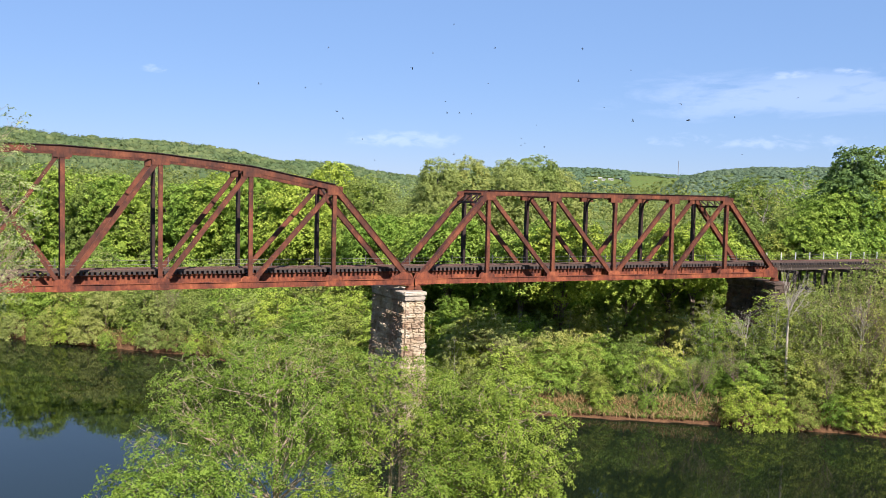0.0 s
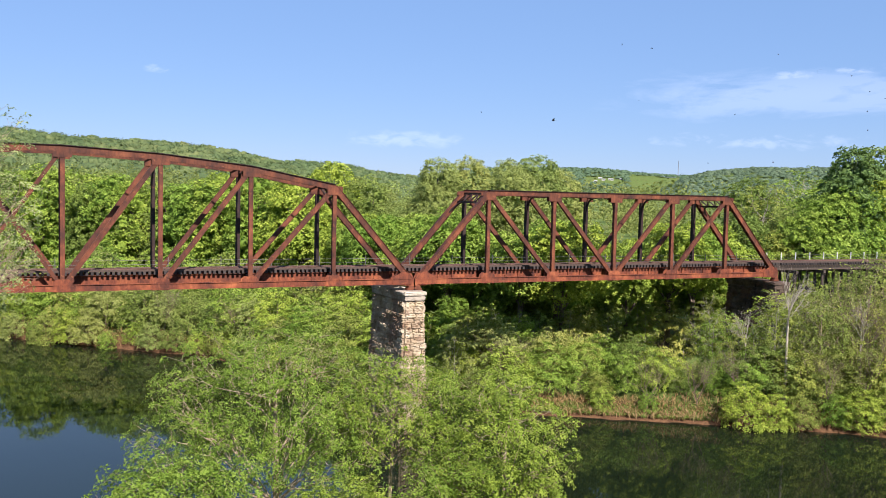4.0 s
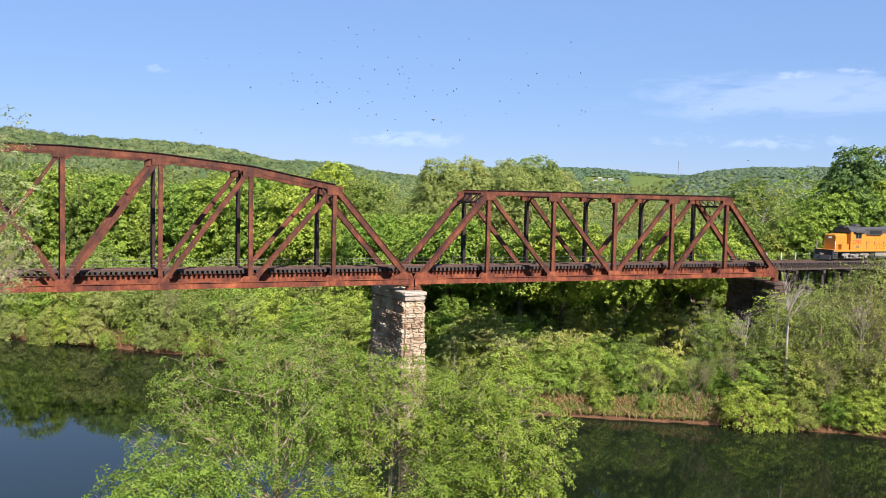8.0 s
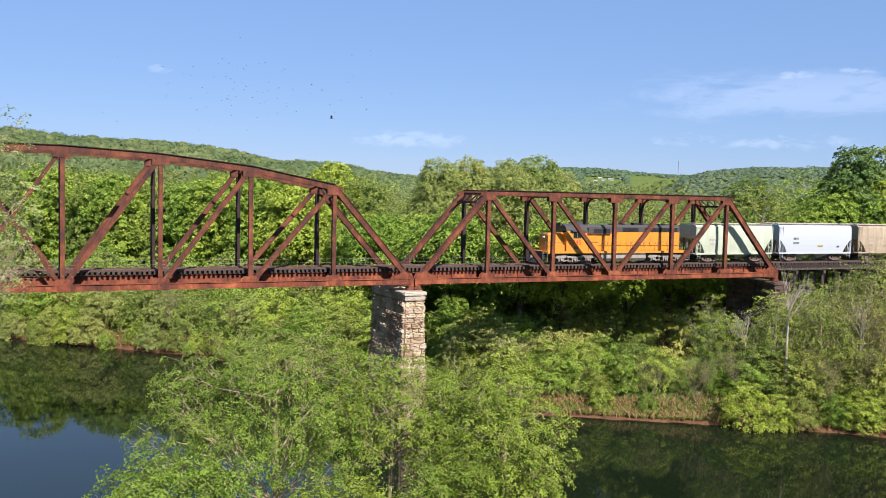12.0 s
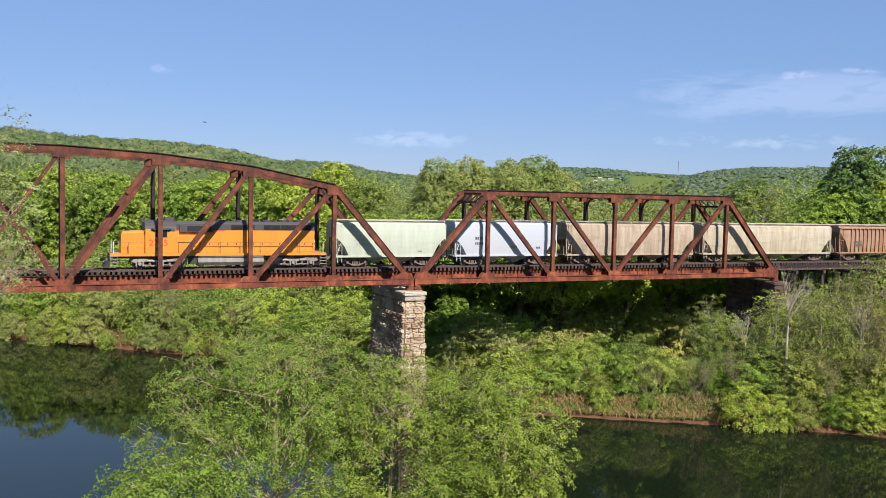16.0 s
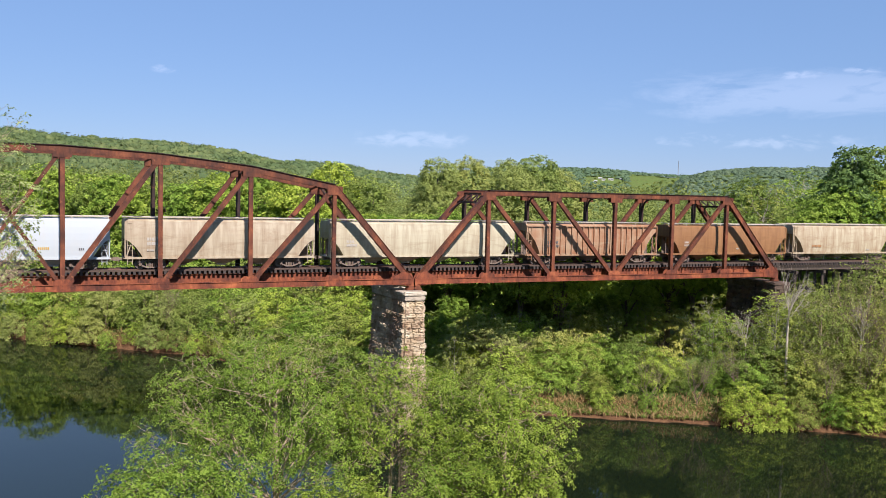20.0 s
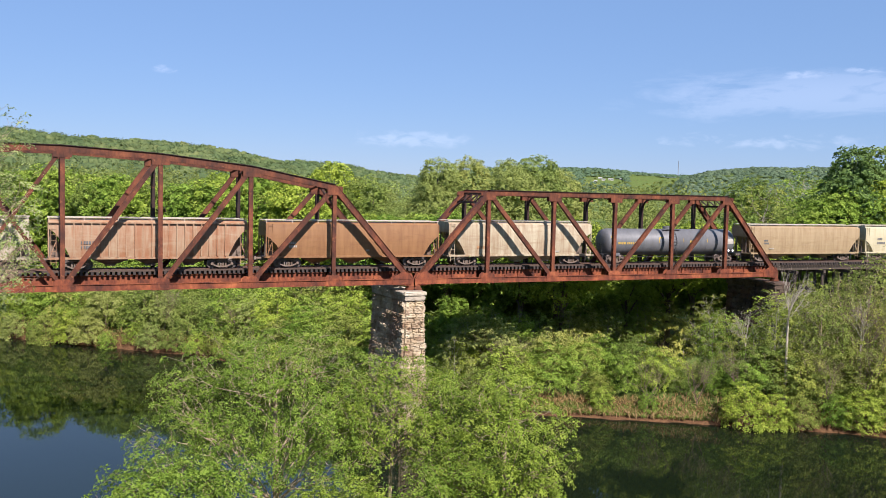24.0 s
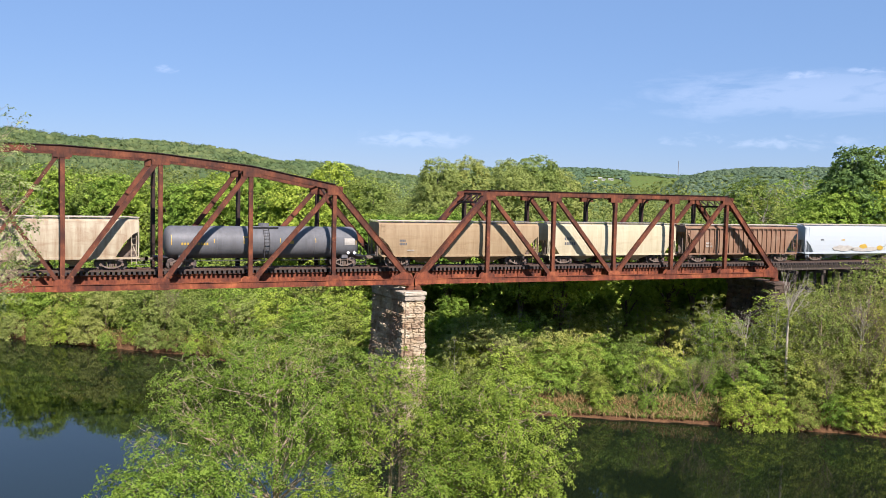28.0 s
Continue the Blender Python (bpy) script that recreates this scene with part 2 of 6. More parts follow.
# ---------------- mesh building ----------------
class Geo:
    """Collects vertices and faces of one mesh."""

    def __init__(self):
        self.v, self.f = [], []

    def add(self, verts, faces):
        n = len(self.v)
        self.v += [tuple(p) for p in verts]
        self.f += [tuple(n + i for i in q) for q in faces]
        return self

    def box(self, x0, x1, y0, y1, z0, z1):
        p = [(x, y, z) for z in (z0, z1) for y in (y0, y1) for x in (x0, x1)]
        return self.add(p, [(0, 2, 3, 1), (4, 5, 7, 6), (0, 1, 5, 4), (2, 6, 7, 3), (0, 4, 6, 2), (1, 3, 7, 5)])

    def beam(self, a, b, w, h, up=(0, 1, 0), off=(0, 0)):
        """A bar from a to b, w across (perpendicular to up and the bar), h along up."""
        a, b, up = Vector(a), Vector(b), Vector(up)
        d = (b - a).normalized()
        s = d.cross(up).normalized()
        u = s.cross(d).normalized()
        o = s * off[0] + u * off[1]
        p = [q + o + s * i * w / 2 + u * j * h / 2 for q in (a, b) for i, j in ((-1, -1), (1, -1), (1, 1), (-1, 1))]
        return self.add(p, [(3, 2, 1, 0), (4, 5, 6, 7), (0, 1, 5, 4), (1, 2, 6, 5), (2, 3, 7, 6), (3, 0, 4, 7)])

    def tube(self, path, radii, n=6, cap=True):
        rings = []
        for i, c in enumerate(path):
            c = Vector(c)
            d = (Vector(path[min(i + 1, len(path) - 1)]) - Vector(path[max(i - 1, 0)])).normalized()
            s = d.orthogonal().normalized()
            if abs(d.z) < 0.9:
                s = d.cross(Vector((0, 0, 1))).normalized()
            u = d.cross(s)
            rings.append([c + (s * math.cos(2 * math.pi * k / n) + u * math.sin(2 * math.pi * k / n)) * radii[i] for k in range(n)])
        f = [(i * n + k, i * n + (k + 1) % n, (i + 1) * n + (k + 1) % n, (i + 1) * n + k) for i in range(len(path) - 1) for k in range(n)]
        if cap:
            f += [tuple(reversed(range(n))), tuple(range((len(path) - 1) * n, len(path) * n))]
        return self.add([p for r in rings for p in r], f)

    def prism(self, outline, y0, y1):
        """An outline of (x, z) pushed along y."""
        n = len(outline)
        p = [(x, y0, z) for x, z in outline] + [(x, y1, z) for x, z in outline]
        f = [tuple(range(n)), tuple(reversed(range(n, 2 * n)))] + [(i, n + i, n + (i + 1) % n, (i + 1) % n) for i in range(n)]
        return self.add(p, f)

    def loft(self, sections, close_ends=True):
        """Sections of equal point counts, joined one after another (closed loops)."""
        n = len(sections[0])
        f = [(i * n + k, i * n + (k + 1) % n, (i + 1) * n + (k + 1) % n, (i + 1) * n + k) for i in range(len(sections) - 1) for k in range(n)]
        if close_ends:
            f += [tuple(reversed(range(n))), tuple(range((len(sections) - 1) * n, len(sections) * n))]
        return self.add([p for s in sections for p in s], f)

    def mesh(self, name, material, smooth=False):
        me = bpy.data.meshes.new(name)
        me.from_pydata(self.v, [], self.f)
        me.materials.append(material)
        if smooth:
            me.polygons.foreach_set("use_smooth", [True] * len(me.polygons))
        bm = bmesh.new()
        bm.from_mesh(me)
        bmesh.ops.recalc_face_normals(bm, faces=bm.faces)
        bm.to_mesh(me)
        bm.free()
        return me


def part(name, geo, material, parent=None, label="", smooth=False):
    """Links a Geo (or a ready mesh) as one mesh object, under its thing."""
    ob = new(name, geo if isinstance(geo, bpy.types.Mesh) else geo.mesh(name, material, smooth))
    ob.parent = parent
    return tagged(ob, label)


def thing(name, label, category, group="", kind="", at=(0, 0, 0)):
    ob = new(name)
    ob.empty_display_size = 0.3
    ob.location = at
    return tagged(ob, label, category, group, kind)


def unit(v):
    return v / (np.linalg.norm(v, axis=1)[:, None] + 1e-9)


def leaf_mesh(name, pos, size, material, seed=0, ways=None, ups=None, hue=None, wide=0.55, upright=False, jitter=0.34, cores=None):
    """Many bent leaves as one mesh: pos (n, 3), size (n,). ways, ups: where the leaves point and face; cores: vertices, quads and
    hues of closed crown hearts that show between the leaves."""
    rng = np.random.default_rng(seed)
    n = len(pos)
    d = rng.normal(size=(n, 3))
    d[:, 2] = d[:, 2] * 0.55 - 0.15
    if upright:
        d = d * 0.55 + np.array([0, 0, 1.0])
    if ways is not None:
        d = d * 0.45 + ways
    d = unit(d)
    up = rng.normal(size=(n, 3)) * jitter + (np.array([0, 0, 0.8]) if ups is None else ups)
    s = unit(np.cross(d, up))
    nrm = np.cross(s, d)
    L = size[:, None]
    tip = pos + d * L * 0.5 - nrm * L * 0.08
    base = pos - d * L * 0.5 - nrm * L * 0.04
    mid = pos - d * L * 0.06
    a = mid + s * L * wide * 0.5 + nrm * L * 0.07
    b = mid - s * L * wide * 0.5 + nrm * L * 0.07
    verts = np.stack([base, a, tip, b], 1).reshape(-1, 3)
    hues = np.full(n, 0.5) if hue is None else hue
    loops = np.arange(4 * n)
    m = n
    if cores is not None:
        cv, cf, ch = cores
        loops = np.concatenate([loops, (cf + 4 * n).ravel()])
        verts = np.concatenate([verts, cv])
        hues = np.concatenate([hues, ch])
        m += len(cf)
    me = bpy.data.meshes.new(name)
    me.vertices.add(len(verts))
    me.vertices.foreach_set("co", verts.astype(np.float32).ravel())
    me.loops.add(4 * m)
    me.loops.foreach_set("vertex_index", loops.astype(np.int32))
    me.polygons.add(m)
    me.polygons.foreach_set("loop_start", np.arange(0, 4 * m, 4, dtype=np.int32))
    me.polygons.foreach_set("loop_total", np.full(m, 4, dtype=np.int32))
    me.polygons.foreach_set("use_smooth", np.arange(m) >= n)
    me.attributes.new("hue", "FLOAT", "FACE").data.foreach_set("value", hues.astype(np.float32))
    me.materials.append(material)
    me.update(calc_edges=True)
    return me


# ---------------- ground and river ----------------
FAR_BANK = ((-4500, 3600), (-300, 330), (-120, 150), (-60, 92), (-38, 69), (-27, 57.5), (-14, 47), (-3, 27), (6, 11.5), (14.5, 0.5), (28, -7.5), (43, -17.7), (70, -34), (120, -60), (300, -140), (4500, -2000))
NEAR_BANK = ((-4500, 3450), (-300, 280), (-75, 62), (-48, 0), (-36, -21), (-20, -24), (0, -26), (12, -31), (25, -41), (60, -57), (120, -84), (300, -170), (4500, -2040))
RIDGES = (  # range, depth, then azimuth and height of the crest
    (950, 330, ((-60, 50), (-20, 55), (-2, 51), (1.5, 45), (5, 44), (9, 42), (12.5, 33), (15, 22), (18, 9), (25, 2), (40, 0))),
    (1350, 330, ((5, 25), (12, 40), (15, 45), (18, 42), (20, 33), (22, 28), (26, 24), (32, 20), (40, 12), (60, 10))),
    (2600, 520, ((18, 30), (22, 50), (27, 78), (31, 88), (35, 80), (39, 70), (46, 60), (70, 60))),
    (1650, 330, ((32, 0), (37, 12), (38.5, 36), (40, 52), (43, 62), (46, 64), (52, 66), (80, 50))),
)


def smooth(a, b, x):
    t = np.clip((x - a) / (b - a), 0, 1)
    return t * t * (3 - 2 * t)


def wavy(x, y, s):
    return np.sin(x / s + 1.3) * np.cos(y / (s * 1.17) + 0.4) + 0.5 * np.sin(x / (s * 0.43) + y / (s * 0.61))


def ground_height(x, y):
    x, y = np.asarray(x, float), np.asarray(y, float)
    fx, fy = np.array(FAR_BANK, float).T
    nx, ny = np.array(NEAR_BANK, float).T
    e = 0.5
    yf, yn = np.interp(x, fx, fy), np.interp(x, nx, ny)
    sf = np.clip(np.abs(np.interp(x + e, fx, fy) - np.interp(x - e, fx, fy)) / (2 * e), 0, 3)
    df = (y - yf) / np.sqrt(1 + sf * sf) + 0.9 * wavy(x, y, 5.0)
    dn = (yn - y) / 1.15
    far = WATER_Z + 0.25 + 2.4 * smooth(0, 5, df) + 3.0 * smooth(5, 90, df) + 0.35 * wavy(x, y, 11) * smooth(4, 20, df)
    near = WATER_Z + 0.2 + np.clip(dn * 0.12 + np.maximum(dn - 20, 0) * 0.50, 0, 20.75) + 0.2 * wavy(x, y, 7)
    z = np.where(df > 0, far, np.where(dn > 0, near, WATER_Z - 1.6 * smooth(0, 4, np.minimum(-df, -dn)) - 0.1))
    # embankments that carry the track away from the bridge
    bank = np.where(x > 0, smooth(58, 84, x), smooth(-68, -86, x))
    rise = (RAIL_Z - 0.62) * bank + z * (1 - bank)
    z = np.where(np.abs(y - TRACK_Y) < 60, np.maximum(z, z + (rise - z) * (1 - smooth(3.2, 16, np.abs(y - TRACK_Y)))), z)
    # hills in the distance
    px, py = x - EYE[0], y - EYE[1]
    r, az = np.hypot(px, py), np.degrees(np.arctan2(px, py))
    for r0, w, crest in RIDGES:
        ca, ch = np.array(crest, float).T
        k = np.exp(-((r - r0) / w) ** 2) * np.interp(az, ca, ch)
        k = np.where(r > r0, np.maximum(k, np.interp(az, ca, ch) * 0.7 * smooth(6000, r0, r)), k)
        z = np.where((py > 0) & (r > 260), np.maximum(z, -16 + (k + 16) * smooth(260, 650, r) + (0.04 * k) * wavy(x, y, 60)), z)
    return z


def build_ground():
    n = 300
    u = np.linspace(-1, 1, n)
    gx, gy = np.meshgrid(60 * np.sinh(4.31 * u) + 10, 60 * np.sinh(4.31 * u) + 10, indexing="ij")
    gz = ground_height(gx, gy)
    verts = np.stack([gx, gy, gz], -1).reshape(-1, 3)
    i, j = np.meshgrid(np.arange(n - 1), np.arange(n - 1), indexing="ij")
    a = (i * n + j).ravel()
    g = bpy.data.meshes.new("ground")
    g.from_pydata(verts.tolist(), [], np.stack([a, a + n, a + n + 1, a + 1], 1).tolist())
    g.materials.append(M_GROUND)
    g.polygons.foreach_set("use_smooth", [True] * len(g.polygons))
    tagged(new("ground", g), "grassy floodplain, muddy river banks and distant hills", "ground", kind="structure")
    w = Geo().add([(-1500, -900, WATER_Z), (1500, -900, WATER_Z), (1500, 1500, WATER_Z), (-1500, 1500, WATER_Z)], [(0, 1, 2, 3)])
    tagged(part("water", w, M_WATER), "calm dark green river with soft ripples", "river", kind="structure")


build_ground()

# ---------------- bridge ----------------
NEAR_Y, FAR_Y = 0.0, TRUSS_W


def h_member(a, b, w, h, t=0.05):
    """Two plates facing the sides of the bridge, tied by a web: w in the truss plane, h across it."""
    g = Geo()
    for s in (-1, 1):
        g.beam(a, b, w, t, off=(0, s * (h - t) / 2))
    g.beam(a, b, t, h - 2 * t - 0.004)
    return g


def laced_member(a, b, w, h, pitch=0.7):
    """Two channels with their flanges, laced on the two narrow faces."""
    a, b = Vector(a), Vector(b)
    g = Geo()
    for s in (-1, 1):
        g.beam(a, b, w, 0.03, off=(0, s * (h / 2 - 0.015)))
        for q in (-1, 1):
            g.beam(a, b, 0.03, 0.09, off=(q * (w / 2 - 0.015), s * (h / 2 - 0.08)))
    d = (b - a).normalized()
    side = d.cross(Vector((0, 1, 0))).normalized()
    n = max(2, int((b - a).length / pitch))
    for q in (-1, 1):
        for k in range(n):
            p0, p1 = a.lerp(b, k / n), a.lerp(b, (k + 1) / n)
            z = (h / 2 - 0.05) * (1 if k % 2 else -1)
            o = side * q * (w / 2 + 0.006)
            g.beam(p0 + o + Vector((0, z, 0)), p1 + o - Vector((0, z, 0)), 0.012, 0.07, up=side.cross(p1 - p0))
    return g


def chord_box(a, b, w, h):
    """Top chord: two deep webs, a cover plate that laps over, battens below."""
    g = Geo()
    for s in (-1, 1):
        g.beam(a, b, h, 0.04, off=(0, s * (w / 2 - 0.06)))
        g.beam(a, b, 0.05, 0.12, off=(-h / 2 + 0.02, s * (w / 2 - 0.10)))
    up = Vector((0, 1, 0))
    a, b = Vector(a), Vector(b)
    d = (b - a).normalized()
    s = d.cross(up).normalized()
    if s.z < 0:
        s = -s
    g2 = Geo()
    g2.beam(a + s * (h / 2 + 0.015), b + s * (h / 2 + 0.015), 0.03, w + 0.06)
    g.add(g2.v, g2.f)
    n = int((b - a).length / 0.55)
    for k in range(n):
        p0, p1 = a.lerp(b, k / n) - s * (h / 2 + 0.05), a.lerp(b, (k + 1) / n) - s * (h / 2 + 0.05)
        y = (w / 2 - 0.08) * (1 if k % 2 else -1)
        g.beam(p0 + up * y, p1 - up * y, 0.06, 0.012, up=s)
    return g


def gusset(p, w, h, y, t=0.03, cut=0.25):
    x, z = p
    c = min(w, h) * cut
    o = [(x - w / 2, z - h / 2), (x + w / 2, z - h / 2), (x + w / 2, z + h / 2 - c), (x + w / 2 - c, z + h / 2), (x - w / 2 + c, z + h / 2), (x - w / 2, z + h / 2 - c)]
    return Geo().prism(o, y - t / 2, y + t / 2)


def truss_span(label, x0, step, heights, cross_panel=None, near_end=1.0):
    """A through truss: panel points x0 + k * step, top joints of the given heights at k = 1 .. n - 1."""
    n = len(heights) + 1
    X = [x0 + k * step for k in range(n + 1)]
    span = thing("truss_span", label, "railway bridge", "bridge spans")
    chord_h, chord_w, bz = 0.52, 0.52, 0.33
    tz = [0] + [h - 0.32 for h in heights] + [0]
    for y in (NEAR_Y, FAR_Y):
        # bottom chord, panel by panel
        for k in range(n):
            g = Geo()
            for s in (-1, 1):
                g.beam((X[k], y + s * 0.2, bz - 0.06), (X[k + 1], y + s * 0.2, bz - 0.06), 0.50, 0.035)
                g.beam((X[k], y + s * 0.24, bz + 0.20), (X[k + 1], y + s * 0.24, bz + 0.20), 0.03, 0.11)
                g.beam((X[k], y + s * 0.25, bz - 0.29), (X[k + 1], y + s * 0.25, bz - 0.29), 0.03, 0.13)
            m = 9
            for q in range(m):
                xa = X[k] + (X[k + 1] - X[k]) * (q + 0.5) / m
                g.beam((xa, y - 0.18, bz - 0.28), (xa, y + 0.18, bz - 0.28), 0.25, 0.012, up=(0, 0, 1))
            part("bottom_chord", g, M_RUST_LOW, span)
        for k in range(1, n - 1):
            part("top_chord", chord_box((X[k], y, tz[k]), (X[k + 1], y, tz[k + 1]), chord_w, chord_h), M_RUST, span)
            lift = chord_w / 2 + 0.032
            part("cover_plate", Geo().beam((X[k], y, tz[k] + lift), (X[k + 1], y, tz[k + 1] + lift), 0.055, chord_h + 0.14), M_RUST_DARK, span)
        part("end_post", chord_box((X[0], y, bz), (X[1], y, tz[1]), chord_w, 0.50), M_RUST, span)
        part("end_post", chord_box((X[n], y, bz), (X[n - 1], y, tz[n - 1]), chord_w, 0.50), M_RUST, span)
        for k in range(1, n):
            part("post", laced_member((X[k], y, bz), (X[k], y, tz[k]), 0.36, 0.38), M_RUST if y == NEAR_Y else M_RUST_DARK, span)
        for k in range(1, n - 1):
            if cross_panel == k:
                part("diagonal", h_member((X[k], y + 0.03, tz[k]), (X[k + 1], y + 0.03, bz), 0.30, 0.26), M_RUST, span)
                part("diagonal", h_member((X[k + 1], y - 0.02, tz[k + 1]), (X[k], y - 0.02, bz), 0.30, 0.18), M_RUST, span)
            elif k + 0.5 < n / 2:
                part("diagonal", laced_member((X[k], y, tz[k]), (X[k + 1], y, bz), 0.40, 0.36), M_RUST, span)
            else:
                part("diagonal", laced_member((X[k + 1], y, tz[k + 1]), (X[k], y, bz), 0.40, 0.36), M_RUST, span)
        for k in range(1, n):
            for s in (-1, 1):
                part("gusset_plate", gusset((X[k], bz + 0.16), 1.5, 1.05, y + s * 0.243), M_RUST_LOW, span)
                part("gusset_plate", gusset((X[k], tz[k] - 0.28), 1.45, 0.8, y + s * 0.225, cut=0.1), M_RUST, span)
        for k in (0, n):
            s = math.copysign(1, step) * (1 if k == 0 else -1)
            for q in (-1, 1):
                o = [(X[k] - 0.28 * s, -0.12), (X[k] + 1.9 * s, 0.0), (X[k] + 1.9 * s, 0.66), (X[k] + 0.9 * s, 1.25), (X[k] - 0.05 * s, 1.05), (X[k] - 0.30 * s, 0.5)]
                part("end_gusset", Geo().prism(o, y + q * 0.245 - 0.015, y + q * 0.245 + 0.015), M_RUST_LOW, span)
            shoe = Geo().prism([(X[k] - 0.42, -0.52), (X[k] + 0.42, -0.52), (X[k] + 0.42, -0.46), (X[k] + 0.18, -0.10), (X[k] - 0.18, -0.10), (X[k] - 0.42, -0.46)], y - 0.34, y + 0.34)
            part("bearing_shoe", shoe, M_RUST, span)
    # floor: cross beams, stringers under the rails, lateral bracing
    for k in range(n + 1):
        g = Geo()
        g.box(X[k] - 0.02, X[k] + 0.02, NEAR_Y + 0.22, FAR_Y - 0.22, 0.12, 1.02)
        for z in (0.12, 1.02):
            g.box(X[k] - 0.15, X[k] + 0.15, NEAR_Y + 0.22, FAR_Y - 0.22, z, z + 0.03)
        part("floor_beam", g, M_RUST, span)
    for k in range(n):
        for s in (-1, 1):
            y = TRACK_Y + s * 1.0
            g = Geo().box(X[k] + 0.16, X[k + 1] - 0.16, y - 0.012, y + 0.012, 0.30, 1.10)
            for z in (0.30, 1.10):
                g.box(X[k] + 0.16, X[k + 1] - 0.16, y - 0.15, y + 0.15, z, z + 0.03)
            for q in range(1, 5):
                xa = X[k] + (X[k + 1] - X[k]) * q / 5
                g.box(xa - 0.05, xa + 0.05, y - 0.10, y + 0.10, 0.335, 1.095)
            part("stringer", g, M_RUST_LOW, span)
        part("lateral_brace", Geo().beam((X[k], NEAR_Y, 0.06), (X[k + 1], FAR_Y, 0.06), 0.12, 0.06, up=(0, 0, 1)), M_RUST, span)
    for k in range(1, n):
        top = tz[k]
        if k in (1, n - 1):
            # portal: an open lattice between the inclined end posts, lying in their plane
            e = 0 if k == 1 else n
            d = Vector((X[e] - X[k], 0, bz - tz[k])).normalized()
            p0, p1 = Vector((X[k], 0, top)) + d * 0.1, Vector((X[k], 0, top)) + d * 1.25
            g = Geo()
            for p in (p0, p1):
                g.beam((p.x, NEAR_Y + 0.25, p.z), (p.x, FAR_Y - 0.25, p.z), 0.20, 0.20, up=(0, 0, 1))
            m = 8
            for q in range(m):
                ya, yb = NEAR_Y + 0.25 + (TRUSS_W - 0.5) * q / m, NEAR_Y + 0.25 + (TRUSS_W - 0.5) * (q + 1) / m
                a, b = (p0, p1) if q % 2 else (p1, p0)
                g.beam((a.x, ya, a.z), (b.x, yb, b.z), 0.12, 0.07)
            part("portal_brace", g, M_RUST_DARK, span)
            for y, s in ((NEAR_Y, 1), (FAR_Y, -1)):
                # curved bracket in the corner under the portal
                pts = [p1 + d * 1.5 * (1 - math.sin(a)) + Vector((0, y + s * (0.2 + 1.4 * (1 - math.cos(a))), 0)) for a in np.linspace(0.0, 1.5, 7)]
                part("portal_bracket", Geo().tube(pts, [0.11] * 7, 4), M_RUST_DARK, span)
        else:
            g = Geo()
            for z in (top + 0.12, top - 0.32):
                g.beam((X[k], NEAR_Y + 0.24, z), (X[k], FAR_Y - 0.24, z), 0.12, 0.08, up=(0, 0, 1))
            for q in range(6):
                ya, yb = NEAR_Y + 0.24 + (TRUSS_W - 0.48) * q / 6, NEAR_Y + 0.24 + (TRUSS_W - 0.48) * (q + 1) / 6
                za, zb = (top + 0.1, top - 0.3) if q % 2 else (top - 0.3, top + 0.1)
                g.beam((X[k], ya, za), (X[k], yb, zb), 0.05, 0.05)
            part("top_strut", g, M_RUST, span)
            for y, s in ((NEAR_Y, 1), (FAR_Y, -1)):
                # curved knee brace under the strut
                pts = [(X[k], y + s * (0.2 + 1.25 * (1 - math.cos(a))), top - 0.30 - 1.35 * (1 - math.sin(a))) for a in np.linspace(0.0, 1.5, 7)]
                g = Geo().tube(pts, [0.13] * len(pts), 4)
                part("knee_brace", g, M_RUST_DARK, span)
    for k in range(1, n - 1):
        part("top_lateral", Geo().beam((X[k], NEAR_Y + 0.2, tz[k] + 0.2), (X[k + 1], FAR_Y - 0.2, tz[k + 1] + 0.2), 0.10, 0.10, up=(0, 0, 1)), M_RUST, span)
        part("top_lateral", Geo().beam((X[k], FAR_Y - 0.2, tz[k] + 0.08), (X[k + 1], NEAR_Y + 0.2, tz[k + 1] + 0.08), 0.10, 0.10, up=(0, 0, 1)), M_RUST, span)
    return span


truss_span("rust-red steel camelback through truss on stone piers", -GAP / 2, -PANEL_L, [9.33, 10.76, 11.54, 11.92, 11.92, 11.54, 10.76, 9.33], cross_panel=4)
truss_span("rust-red steel straight-chord through truss on stone piers", GAP / 2, PANEL_R, [9.16] * 5)
X_LEFT, X_RIGHT = -GAP / 2 - 9 * PANEL_L, GAP / 2 + 6 * PANEL_R


